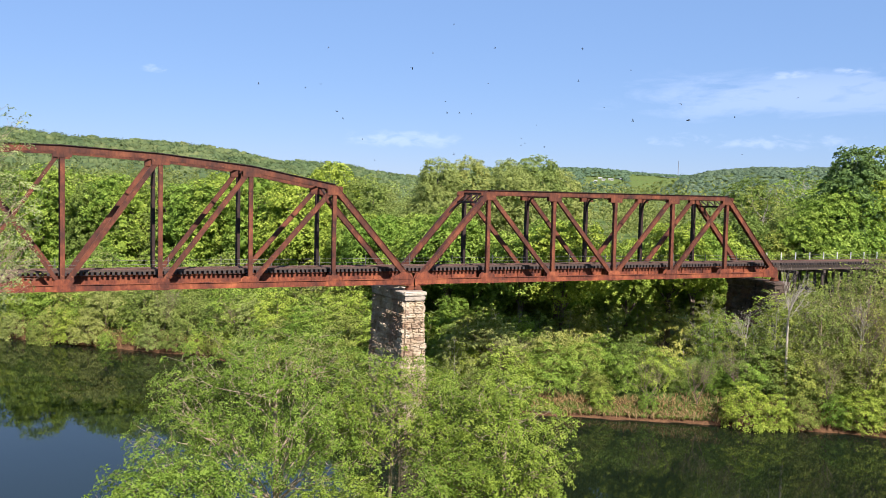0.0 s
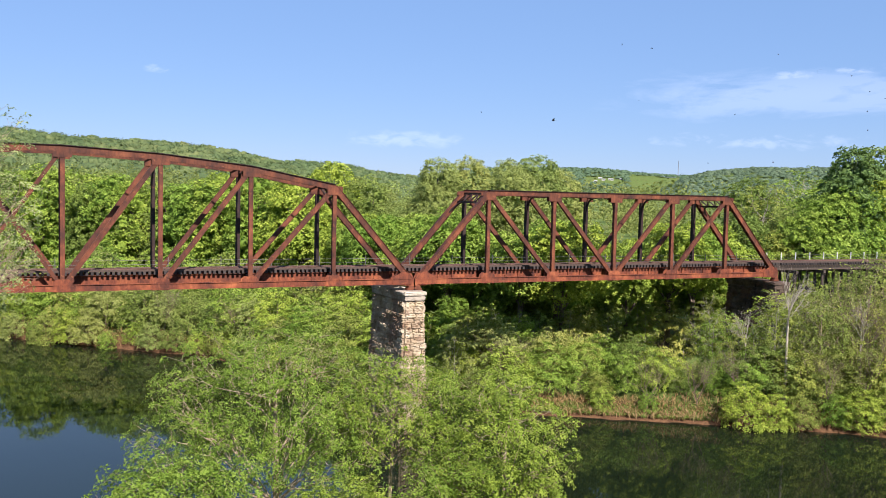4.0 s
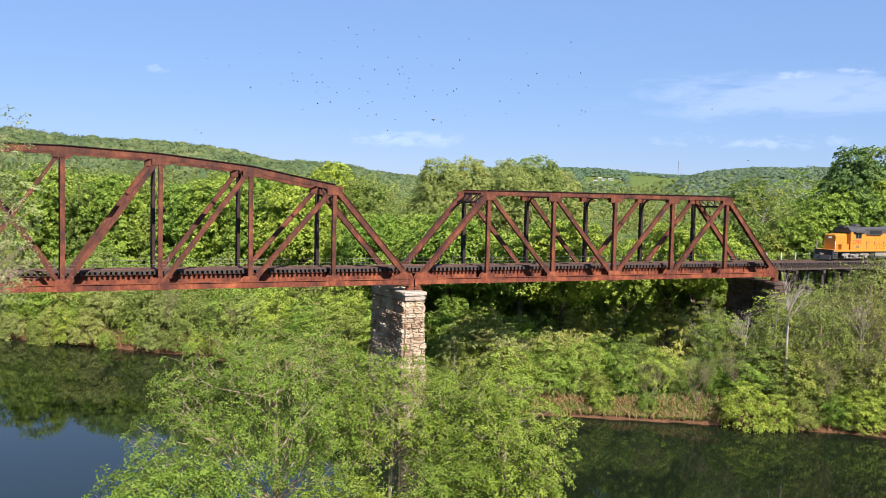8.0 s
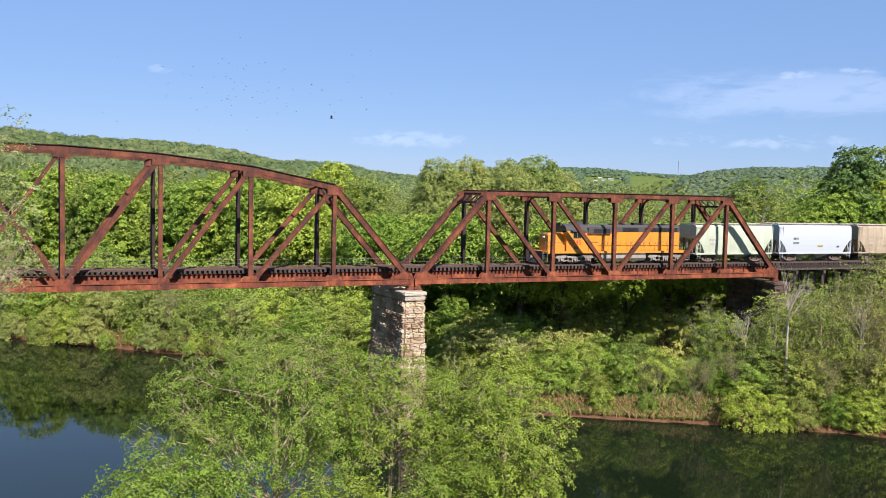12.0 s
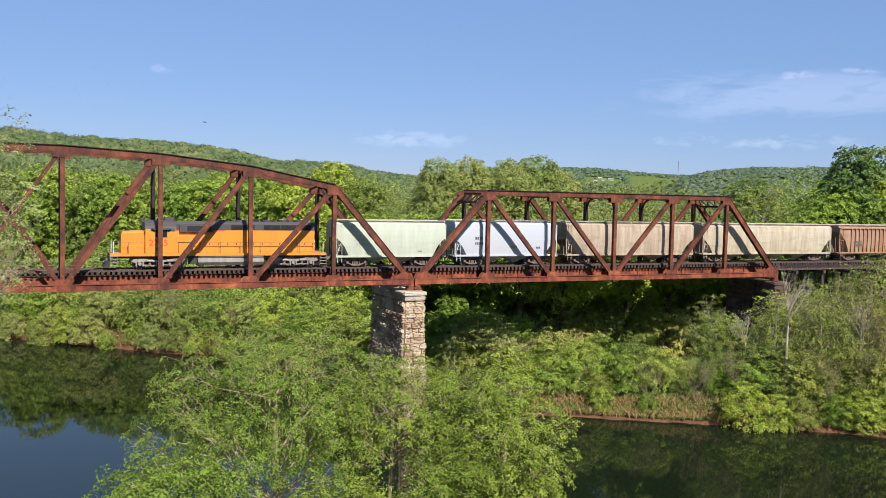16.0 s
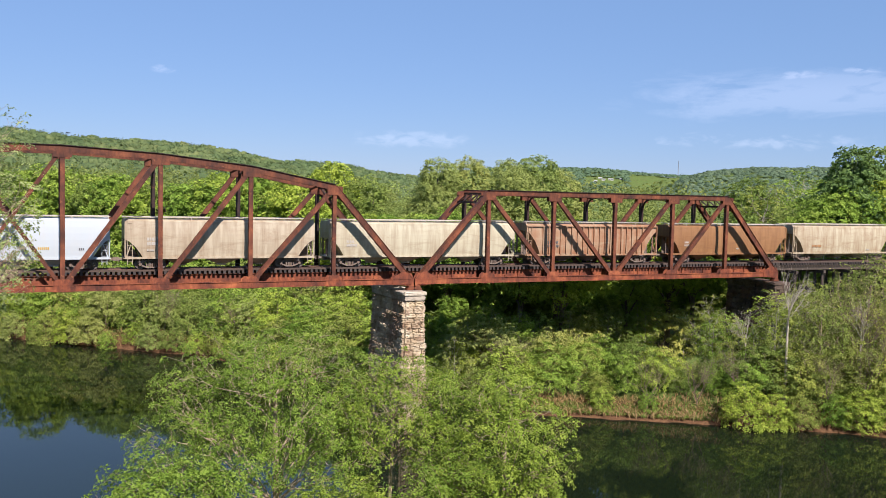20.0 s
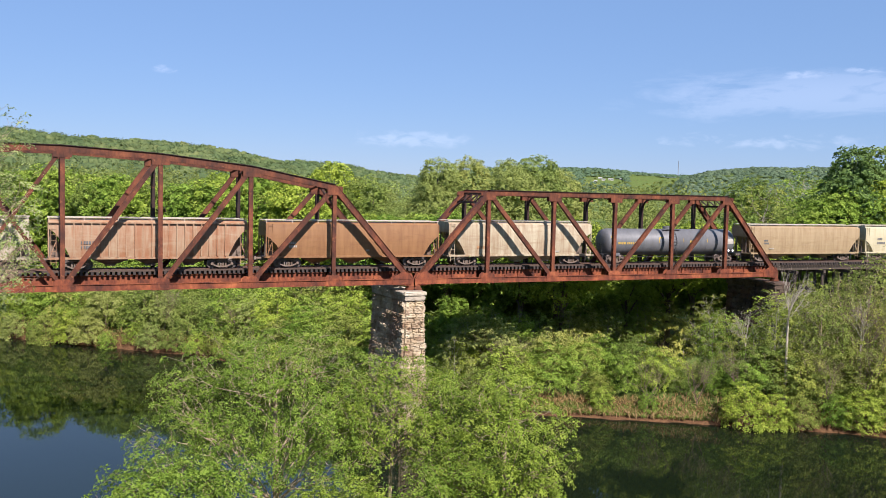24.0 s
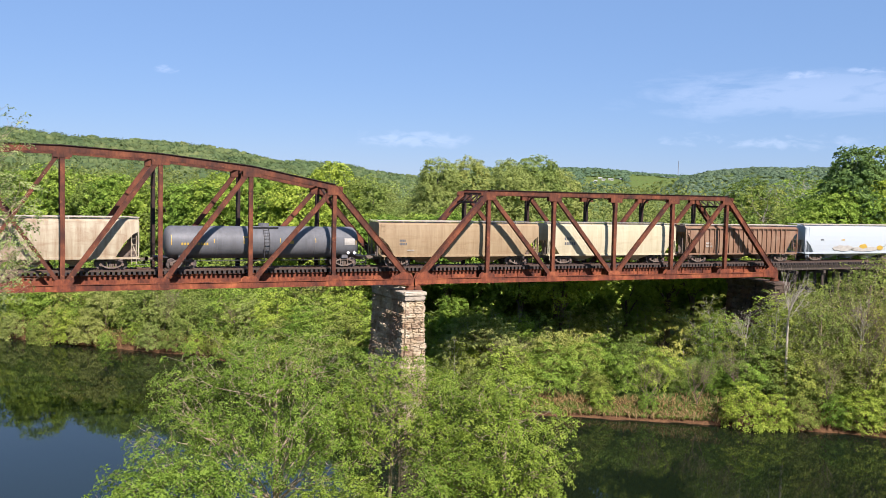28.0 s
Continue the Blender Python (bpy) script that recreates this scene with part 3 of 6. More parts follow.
def pier(label, x, top, base, half_x, y0, y1, cap=True, seed=1, batter=0.035, skew=0, stone=None):
    """A masonry pier: core, courses of rough blocks on its four faces, a cap of large slabs."""
    rng = random.Random(seed)
    p = thing("stone_pier", label, "bridge pier", "bridge piers")
    p.matrix_basis = pose(x, y0, 0, 0, 0, skew) @ pose(-x, -y0, 0)

    def off(z):
        return batter * (top - z)
    core = Geo()
    core.loft([[(x + sx * (half_x - 0.10 + off(z)), (y1 + off(z) - 0.10) if sy > 0 else (y0 - off(z) + 0.10), z) for sx, sy in ((-1, -1), (1, -1), (1, 1), (-1, 1))] for z in (base, top)])
    part("core", core, M_MORTAR, p)
    z = base
    blocks = 0
    shared = []
    for k in range(5):
        g = Geo()
        m = 6
        # a rough rock face towards -y: unit block, bulged
        pts, f = [], []
        grid = (-0.5, -0.44, -0.22, rng.uniform(-0.06, 0.06), 0.22, 0.44, 0.5)
        for a in range(m + 1):
            for b in range(m + 1):
                ex = min(a, m - a) * min(b, m - b)
                bul = 0.0 if ex == 0 else -(0.40 + 0.60 * rng.random())
                pts.append((grid[a], bul, grid[b]))
        for a in range(m):
            for b in range(m):
                f.append((a * (m + 1) + b, (a + 1) * (m + 1) + b, (a + 1) * (m + 1) + b + 1, a * (m + 1) + b + 1))
        rim = [a * (m + 1) for a in range(m + 1)] + [m * (m + 1) + b for b in range(1, m + 1)] + [a * (m + 1) + m for a in range(m - 1, -1, -1)] + [b for b in range(m - 1, 0, -1)]
        base_i = len(pts)
        for i in rim:
            pts.append((pts[i][0], 1.0, pts[i][2]))
        for q in range(len(rim)):
            f.append((rim[q], base_i + q, base_i + (q + 1) % len(rim), rim[(q + 1) % len(rim)]))
        g.add(pts, f)
        shared.append(g.mesh("stone", stone or M_STONE))
    while z < top - 0.2:
        ch = min(rng.choice((0.44, 0.50, 0.56, 0.64)), top - z)
        zc = z + ch / 2
        o = off(zc)
        for face in range(4):
            length = (2 * half_x if face % 2 == 0 else y1 - y0) + 2 * o
            s = -length / 2
            while s < length / 2 - 0.05:
                w = min(rng.uniform(0.5, 1.2), length / 2 - s)
                if length / 2 - s - w < 0.3:
                    w = length / 2 - s
                c = s + w / 2
                yc = (y0 + y1) / 2
                if face == 0:
                    m = pose(x + c, y0 - o, zc)
                elif face == 1:
                    m = pose(x + half_x + o, yc + c, zc, 0, 0, 90)
                elif face == 2:
                    m = pose(x - c, y1 + o, zc, 0, 0, 180)
                else:
                    m = pose(x - half_x - o, yc - c, zc, 0, 0, -90)
                ob = new("stone", rng.choice(shared))
                ob.parent = p
                ob.matrix_basis = m @ Matrix.Diagonal((w - 0.008, rng.uniform(0.14, 0.34), ch - 0.012, 1))
                blocks += 1
                s += w
        z += ch
    if cap:
        for lev, (grow, h) in enumerate(((0.16, 0.44), (0.26, 0.40))):
            z0 = top + (0.0, 0.45)[lev]
            ys = y0 - grow - 0.15
            while ys < y1 + grow:
                w = min(rng.uniform(1.4, 2.1), y1 + grow + 0.15 - ys)
                g = Geo()
                bm = bmesh.new()
                bmesh.ops.create_cube(bm, size=1.0)
                bmesh.ops.subdivide_edges(bm, edges=bm.edges, cuts=3, use_grid_fill=True)
                for v in bm.verts:
                    r = Vector(v.co)
                    e = sum(abs(abs(q) - 0.5) < 1e-4 for q in r)
                    k = {1: 1.0, 2: 0.965, 3: 0.93}.get(e, 1.0) + rng.uniform(-0.02, 0.02)
                    v.co = Vector((r.x * k * 2 * (half_x + grow), r.y * k * (w - 0.02), r.z * (k + 0.02 * rng.random()) * h))
                me = bpy.data.meshes.new("cap_stone")
                bm.to_mesh(me)
                bm.free()
                me.materials.append(stone or M_STONE_CAP)
                ob = part("cap_stone", me, None, p)
                ob.location = (x, ys + w / 2, z0 + h / 2)
                ys += w
    return p


pier("weathered sandstone masonry pier standing in the river", -0.42, -1.40, WATER_Z - 1.2, 0.92, -1.25, 5.9, seed=3, skew=4)
pier("sandstone masonry pier on the wooded bank, shade in its dark colour", X_RIGHT + 0.1, -1.40, float(ground_height(X_RIGHT, 2.8)) - 0.6, 1.0, -0.9, 6.5, seed=5, stone=M_STONE_SHADED)
pier("sandstone masonry pier at the end of the long span", X_LEFT - 0.1, -1.40, float(ground_height(X_LEFT, 2.8)) - 0.6, 1.0, -0.9, 6.5, seed=8)

# ---------------- track ----------------
TRACK_A, TRACK_B = -330.0, 420.0
TRESTLE_END = 84.0


def build_track():
    track = thing("railway_track", "single track of rusty rails on dark timber ties", "railway track")
    for s in (-1, 1):
        y = TRACK_Y + s * 0.755
        o = [(-0.07, 0), (0.07, 0), (0.07, 0.014), (0.010, 0.035), (0.010, 0.125), (0.036, 0.138), (0.034, 0.168), (-0.034, 0.168), (-0.036, 0.138), (-0.010, 0.125), (-0.010, 0.035), (-0.07, 0.014)]
        g = Geo()
        g.loft([[(x, y + a, RAIL_Z - 0.168 + b) for a, b in o] for x in (TRACK_A, -60, 0, 60, TRACK_B)])
        part("rail", g, M_RAIL, track)
        # inner guard rail on the bridge
        y2 = TRACK_Y + s * 0.50
        part("guard_rail", Geo().loft([[(x, y2 + a * 0.8, RAIL_Z - 0.166 + b * 0.8) for a, b in o] for x in (X_LEFT - 6, X_RIGHT + 8)]), M_RAIL, track)
        # outer timber that spaces the ties
        part("guard_timber", Geo().box(X_LEFT - 3, TRESTLE_END, TRACK_Y + s * 1.28 - 0.09, TRACK_Y + s * 1.28 + 0.09, RAIL_Z - 0.163, RAIL_Z - 0.02), M_GUARD, track)
    rng = random.Random(4)
    tie = Geo().box(-0.11, 0.11, -1.5, 1.5, -0.26, 0).mesh("tie", M_TIE)
    x = X_LEFT - 2.0
    while x < TRESTLE_END:
        ob = new("tie", tie)
        ob.parent = track
        ob.location = (x, TRACK_Y + rng.uniform(-0.05, 0.05), RAIL_Z - 0.170)
        ob.rotation_euler = (0, 0, rng.uniform(-0.015, 0.015))
        x += 0.42 if x < X_RIGHT + 16 else 0.55
    far = Geo()
    for a, b in ((TRACK_A, X_LEFT - 2.2), (TRESTLE_END + 0.5, TRACK_B)):
        x = a
        while x < b:
            far.box(x - 0.11, x + 0.11, TRACK_Y - 1.3, TRACK_Y + 1.3, RAIL_Z - 0.40, RAIL_Z - 0.172)
            x += 0.6
    tagged(part("tie_row", far, M_TIE, track), "dark ties sunk in ballast", kind="stuff")
    return track


build_track()


def build_ballast():
    for a, b in ((TRACK_A, X_LEFT - 2.3), (TRESTLE_END + 0.3, TRACK_B)):
        g = Geo()
        o = [(-2.9, -1.4), (2.9, -1.4), (1.75, -0.26), (-1.75, -0.26)]
        n = 12
        g.loft([[(a + (b - a) * i / n, TRACK_Y + y, RAIL_Z + z) for y, z in o] for i in range(n + 1)])
        tagged(part("ballast_bed", g, M_BALLAST), "grey crushed-stone ballast under the track", "ballast", kind="structure")


M_BALLAST = plain_material("crushed_stone", (0.24, 0.22, 0.20), 0.95, 0, 0.5, 6.0)
build_ballast()


def build_trestle():
    """Timber approach: two stringers on pile bents."""
    t = thing("timber_trestle", "dark timber pile trestle carrying the approach track", "trestle")
    for s in (-1, 1):
        part("trestle_stringer", Geo().box(X_RIGHT + 1.2, TRESTLE_END + 1, TRACK_Y + s * 0.8 - 0.28, TRACK_Y + s * 0.8 + 0.28, RAIL_Z - 1.03, RAIL_Z - 0.435), M_TRESTLE, t)
    x = X_RIGHT + 4.2
    while x < TRESTLE_END - 3:
        z0 = float(ground_height(x, TRACK_Y)) - 0.5
        zt = RAIL_Z - 1.05
        part("bent_cap", Geo().box(x - 0.18, x + 0.18, TRACK_Y - 2.1, TRACK_Y + 2.1, zt - 0.36, zt), M_TRESTLE, t)
        if z0 < zt - 1:
            for y in (-1.7, -0.6, 0.6, 1.7):
                part("pile", Geo().tube([(x, TRACK_Y + y * 1.35, z0), (x, TRACK_Y + y, zt - 0.37)], [0.2, 0.17], 8), M_TRESTLE, t)
            part("sway_brace", Geo().beam((x - 0.22, TRACK_Y - 2.2, z0 + 1), (x - 0.22, TRACK_Y + 1.9, zt - 0.5), 0.06, 0.25, up=(0, 0, 1)), M_TRESTLE, t)
            part("sway_brace", Geo().beam((x + 0.22, TRACK_Y + 2.2, z0 + 1), (x + 0.22, TRACK_Y - 1.9, zt - 0.5), 0.06, 0.25, up=(0, 0, 1)), M_TRESTLE, t)
        x += 4.4
    return t


build_trestle()


def build_fence():
    """Posts with two cables along the far edge of the deck."""
    y = FAR_Y - 0.62
    f = thing("walkway_fence", "slim pale posts with wire cables along the far deck edge", "fence")
    post = Geo().box(-0.05, 0.05, -0.05, 0.05, -1.0, 1.02)
    post.box(-0.055, 0.055, -1.3, 0.055, -1.05, -0.95)
    mesh = post.mesh("post", M_POST)
    thin = Geo().box(-0.03, 0.03, -0.03, 0.03, -1.0, 1.0)
    thin.box(-0.035, 0.035, -1.3, 0.035, -1.05, -0.95)
    thin = thin.mesh("post", M_WIRE)
    x = X_LEFT
    while x < TRESTLE_END:
        right = x > X_RIGHT + 1
        ob = new("post", mesh if right else thin)
        ob.parent = f
        ob.location = (x, y, RAIL_Z - 0.2)
        x += 2.35 if right else 4.7
    for z in (0.35, 0.72):
        part("cable", Geo().tube([(X_LEFT, y, RAIL_Z + z - 0.2), (TRESTLE_END, y, RAIL_Z + z - 0.2)], [0.014, 0.014], 5), M_WIRE, f)


build_fence()

# ---------------- trees ----------------
def leafy_sprays(rng, centres, out, per, radius, leaf):
    """Leaves in flat drooping sprays: each spray faces out and up, its leaves point away from its middle."""
    n = len(centres)
    face = unit(out * 0.75 + np.array([0, 0, 0.75]) + rng.normal(size=(n, 3)) * 0.28)
    side = unit(np.cross(face, rng.normal(size=(n, 3))))
    over = np.cross(face, side)
    a = rng.uniform(0, 2 * np.pi, (n, per, 1))
    rho = rng.uniform(0.02, 1, (n, per, 1)) ** 0.6
    big = radius * rng.uniform(0.65, 1.3, (n, 1, 1))
    ray = side[:, None] * np.cos(a) + over[:, None] * np.sin(a)
    pos = centres[:, None] + (ray * rho - face[:, None] * 0.35 * rho ** 2 + rng.normal(size=(n, per, 3)) * 0.12) * big
    ways = ray - face[:, None] * 0.35 * rho
    ups = np.repeat(face[:, None] * 0.9, per, 1)
    hue = np.repeat(rng.uniform(0, 1, n), per)
    size = leaf * rng.uniform(0.65, 1.3, n * per)
    return pos.reshape(-1, 3), size, ways.reshape(-1, 3), ups.reshape(-1, 3), hue


def lobed_crown(rng, n, lobes):
    """Middles of the sprays on the shells of overlapping lobes; those deep inside others are dropped."""
    c = np.array([l[0] for l in lobes])
    r = np.array([l[1] for l in lobes])
    w = r ** 2
    pick = rng.choice(len(lobes), size=int(n * 2.6), p=w / w.sum())
    d = unit(rng.normal(size=(len(pick), 3)) + np.array([0, 0, 0.35]))
    rad = rng.uniform(0.72, 1.08, len(pick))
    p = c[pick] + d * (r[pick] * rad)[:, None]
    q = np.min(np.stack([np.linalg.norm(p - c[k], axis=1) / r[k] + 10.0 * (pick == k) for k in range(len(lobes))]), 0)
    keep = q > rng.uniform(0.55, 0.95, len(p))
    return p[keep][:n], d[keep][:n]


def crown_cores(rng, c, r, m=9, e=(-0.35, 0.12, 0.55, 0.95, 1.4), hue=None, flat=1.0):
    """Lumpy hearts, one under the leaves of each lobe or far crown: added solids that block light."""
    n = len(c)
    a = np.arange(m) * 2 * np.pi / m
    e, rows = np.array(e), len(e)
    lump = 1 + 0.16 * rng.normal(size=(n, rows, m))
    lump[:, -1] = 1 + 0.05 * rng.normal(size=(n, m))
    lump = np.clip(lump, 0.7, 1.35) * (r * rng.uniform(0.9, 1.1, n))[:, None, None]
    tall = flat * rng.uniform(0.85, 1.3, n)[:, None, None]
    v = np.stack([np.cos(e)[None, :, None] * np.cos(a)[None, None, :] * lump, np.cos(e)[None, :, None] * np.sin(a)[None, None, :] * lump, np.sin(e)[None, :, None] * lump * tall], 3)
    v = v + c[:, None, None, :]
    i, j = np.meshgrid(np.arange(rows - 1), np.arange(m), indexing="ij")
    f = np.stack([i * m + j, i * m + (j + 1) % m, (i + 1) * m + (j + 1) % m, (i + 1) * m + j], 2).reshape(-1, 4)
    f = (f[None] + (np.arange(n) * rows * m)[:, None, None]).reshape(-1, 4)
    # tree hearts default to a darker green, for the shade inside a crown
    h = np.full(n, 0.3) if hue is None else hue
    return v.reshape(-1, 3), f, np.repeat(h, (rows - 1) * m)


def tree_kind(height, crown_w, crown_from, n_lobes, n_sprays, leaf, material, bark, seed, lobe=(0.12, 0.18), shape=1.0, heart_r=0.38, spray=0.5, per=15):
    """Meshes of one tree: a tapered trunk with limbs, and a crown of many sprays of leaves."""
    rng = np.random.default_rng(seed)
    R = crown_w / 2
    zc, rz = height * (crown_from + 1) / 2, height * (1 - crown_from) / 2
    lobes = []
    for k in range(n_lobes):
        while True:
            q = rng.uniform(-1, 1, 3)
            if 0.35 < np.linalg.norm(q) < 0.92:
                break
        taper = 1.0 - 0.35 * shape * max(0, q[2])
        lr = height * rng.uniform(*lobe) * (1.1 - 0.3 * max(q[2], 0))
        lobes.append((np.array([q[0] * (R - lr * 0.5) * taper, q[1] * (R - lr * 0.5) * taper, zc + q[2] * (rz - lr * 0.6)]), lr))
    lobes.append((np.array([0, 0, height * (1 - 1.5 * lobe[1])]), height * lobe[1] * 1.3))
    for k in range(7):
        a = 0.9 * k + seed
        lobes.append((np.array([math.cos(a) * R * 0.45, math.sin(a) * R * 0.45, zc + rz * (0.55 - 0.2 * k)]), R * 0.42))
    g = Geo()
    t = height * 0.018 + 0.06
    top = zc + rz * 0.55
    bend = rng.normal(size=2) * 0.25
    g.tube([(0, 0, -0.6), (0, 0, 0.4), (bend[0] * 0.5, bend[1] * 0.5, height * crown_from * 0.7 + 0.5), (bend[0], bend[1], zc), (bend[0] * 1.5, bend[1], top)], [t * 1.5, t * 1.1, t * 0.85, t * 0.55, t * 0.15], 6, False)
    for c, lr in lobes[:14]:
        z0 = max(height * crown_from * 0.6, min(c[2] - 0.25 * height * rng.uniform(0.5, 1.2), top * 0.9))
        m = np.array([c[0] * 0.45, c[1] * 0.45, (z0 + c[2]) / 2 + 0.2])
        g.tube([(0, 0, z0), tuple(m), tuple(c)], [t * 0.4, t * 0.28, t * 0.1], 4, False)
    mids, out = lobed_crown(rng, n_sprays, lobes)
    pos, size, ways, ups, hue = leafy_sprays(rng, mids, out, per, spray, leaf)
    cores = crown_cores(rng, np.array([l[0] for l in lobes[:n_lobes]]), np.array([l[1] for l in lobes[:n_lobes]]) * heart_r, 7, (-1.25, -0.5, 0.1, 0.7, 1.35))
    return (g.mesh("trunk", bark, True), leaf_mesh("crown", pos, size, material, seed, ways, ups, hue, wide=0.72, cores=cores))


def fan_tree(tips, fork, top, twig, leaf, per, spray, material, bark, seed, limbs=7, wide=0.6, bare=0.0):
    """A tree whose limbs fan out towards the places of its twig ends (tips), forking on the way; a spray of leaves sits at each end.
    The trunk gives off its limbs between the heights fork and top."""
    rng = np.random.default_rng(seed)
    wood = Geo()

    def split(idx, k, p):
        way = unit(tips[idx] - p)
        c = way[rng.choice(len(idx), k, replace=False)]
        for _ in range(5):
            who = np.argmax(way @ c.T, 1)
            c = np.stack([unit(way[who == j].mean(0, keepdims=True))[0] if (who == j).any() else c[j] for j in range(k)])
        return [idx[who == j] for j in range(k) if (who == j).any()]

    def thick(n):
        return twig * n ** 0.5

    def grow(p, d, idx):
        n = len(idx)
        if n <= 2:
            for i in idx:
                far = np.linalg.norm(tips[i] - p)
                m = p + d * far * 0.35 + (tips[i] - p) * 0.2 + rng.normal(size=3) * 0.04 * far
                wood.tube([p, m, tips[i]], [thick(1.3), thick(0.9), thick(0.35)], 3, False)
            return
        for part_idx in split(idx, 2 if n < 12 or rng.random() < 0.6 else 3, p):
            c = tips[part_idx].mean(0)
            far = np.linalg.norm(c - p)
            q = p + (c - p) * rng.uniform(0.36, 0.5) + rng.normal(size=3) * 0.035 * far
            m = p + d * far * 0.12 + (q - p) * 0.42
            k = len(part_idx)
            wood.tube([p, m, q], [thick(k), thick(k * 0.85), thick(k * 0.7)], 5 if k > 20 else 4 if k > 5 else 3, False)
            grow(q, unit((q - m)[None])[0], part_idx)

    lean = np.array([tips[:, 0].mean(), tips[:, 1].mean()]) * 0.5

    def stem(z):
        return np.array([*(lean * max(0, z / top) ** 1.5), z])
    n = len(tips)
    hs = np.linspace(0.3, top, 6)
    wood.tube([(0, 0, -0.6)] + [tuple(stem(z)) for z in hs], [thick(n) * 1.35] + [thick(n) * (1.15 - 0.75 * z / top) for z in hs], 8, False)
    for idx in split(np.arange(n), limbs, stem(top * 0.8)):
        c = tips[idx].mean(0)
        z = min(max(c[2] - 0.9 * math.hypot(c[0] - lean[0], c[1] - lean[1]), fork), top)
        p = stem(z)
        grow(p, unit((c - p)[None] + np.array([0, 0, 0.5]))[0], idx)
    leafy = tips[rng.uniform(0, 1, n) >= bare]
    out = unit(leafy - tips.mean(0) + np.array([0, 0, 0.6]))
    pos, size, ways, ups, hue = leafy_sprays(rng, leafy, out, per, spray, leaf)
    return wood.mesh("trunk", bark), leaf_mesh("crown", pos, size, material, seed, ways, ups, hue, wide=wide)


def dome_tips(rng, n, centre, radii, low=-0.4, inner=0.55):
    """Twig ends on and under the shell of a lumpy dome."""
    d = unit(rng.normal(size=(n * 3, 3)))
    d = d[d[:, 2] > low][:n]
    lump = 1 + 0.10 * np.sin(d[:, 0] * 5 + d[:, 2] * 4 + centre[0]) * np.cos(d[:, 1] * 6 - centre[1]) + 0.05 * rng.normal(size=len(d))
    return np.array(centre) + d * np.array(radii) * (lump * rng.uniform(inner, 1, len(d)) ** 0.5)[:, None]


KINDS = {}
for i in range(4):
    KINDS["maple", i] = tree_kind(17, 11.5, 0.06, 46, 1250, 0.30, M_LEAF_MAPLE, M_BARK, 10 + i, lobe=(0.085, 0.14), spray=0.50)
for i in range(3):
    KINDS["high", i] = tree_kind(17, 12.5, 0.46, 36, 1150, 0.29, M_LEAF_MAPLE, M_BARK, 14 + i, lobe=(0.085, 0.13), spray=0.50)
for i in range(3):
    KINDS["olive", i] = tree_kind(16, 9.5, 0.06, 46, 1050, 0.28, M_LEAF_OLIVE, M_BARK, 20 + i, lobe=(0.07, 0.12), spray=0.48)
for i in range(3):
    KINDS["yellow", i] = tree_kind(26, 15, 0.15, 90, 2900, 0.32, M_LEAF_YELLOW, M_BARK, 30 + i, lobe=(0.07, 0.11), shape=0.3, spray=0.62)
for i in range(2):
    KINDS["dark", i] = tree_kind(22, 10, 0.12, 60, 1300, 0.34, M_LEAF_DARK, M_BARK, 40 + i, lobe=(0.06, 0.095), spray=0.55)
for i in range(4):
    tips = dome_tips(np.random.default_rng(50 + i), 250, (0, 0, 1.2), (3.1, 3.1, 4.6), low=-0.22, inner=0.25)
    KINDS["shrub", i] = fan_tree(tips, 0.1, 0.9, 0.006, 0.20, 26, 0.46, (M_LEAF_MAPLE, M_LEAF_OLIVE, M_LEAF_MAPLE, M_LEAF_YELLOW)[i], M_TWIG, 50 + i, limbs=9, wide=0.7)
for i in range(3):
    tips = dome_tips(np.random.default_rng(60 + i), 270, (0.3, 0, 6.0), (3.0, 3.0, 5.2), low=-0.85, inner=0.2)
    KINDS["sapling", i] = fan_tree(tips, 1.6, 8.0, 0.0065, 0.19, 19, 0.42, (M_LEAF_OLIVE, M_LEAF_OLIVE, M_LEAF_MAPLE)[i], M_BARK_PALE, 60 + i, limbs=11, wide=0.7, bare=(0.12, 0.3, 0.1)[i])
for i in range(2):
    tips = dome_tips(np.random.default_rng(70 + i), 420, (0.3, 0, 6.2), (3.0, 3.0, 5.0), low=-0.8, inner=0.15)
    KINDS["thin", i] = fan_tree(tips, 1.2, 7.5, 0.0046, 0.17, 13, 0.38, M_LEAF_OLIVE, (M_TWIG, M_BARK_TAN)[i], 70 + i, limbs=11, wide=0.65, bare=0.2)

LABELS = {
    "thin": ("thinly leaved twiggy tree on the river bank", "tree", "bank trees"),
    "maple": ("broad bright green leafy tree on the river bank", "tree", "bank trees"),
    "high": ("bright green tree with a high crown over bare trunk", "tree", "bank trees"),
    "olive": ("olive green leafy tree in the riverside wood", "tree", "bank trees"),
    "yellow": ("tall yellow-green spring tree behind the bridge", "tree", "tall trees"),
    "dark": ("tall dark green tree beside the approach track", "tree", "tall trees"),
    "shrub": ("dense green shrub at the edge of the river", "shrub", "bank shrubs"),
    "sapling": ("slender young tree with light spring leaves", "tree", "young trees"),
}


def plant(kind, i, x, y, s, turn=0.0, sink=0.0):
    n = len([k for k in KINDS if k[0] == kind])
    trunk, crown = KINDS[kind, i % n]
    lab, cat, grp = LABELS[kind]
    ob = thing("shrub" if kind == "shrub" else "tree", lab, cat, grp)
    ob.location = (x, y, float(ground_height(x, y)) - 0.15 - sink)
    ob.scale = (s, s, s)
    ob.rotation_euler = (0, 0, turn)
    for name, me in (("trunk", trunk), ("crown", crown)):
        c = new(name, me)
        c.parent = ob
    return ob


def clear_of_track(x, y, r=3.0):
    return not (-2.2 - r < y < 7.8 + r and -80 < x < 400)


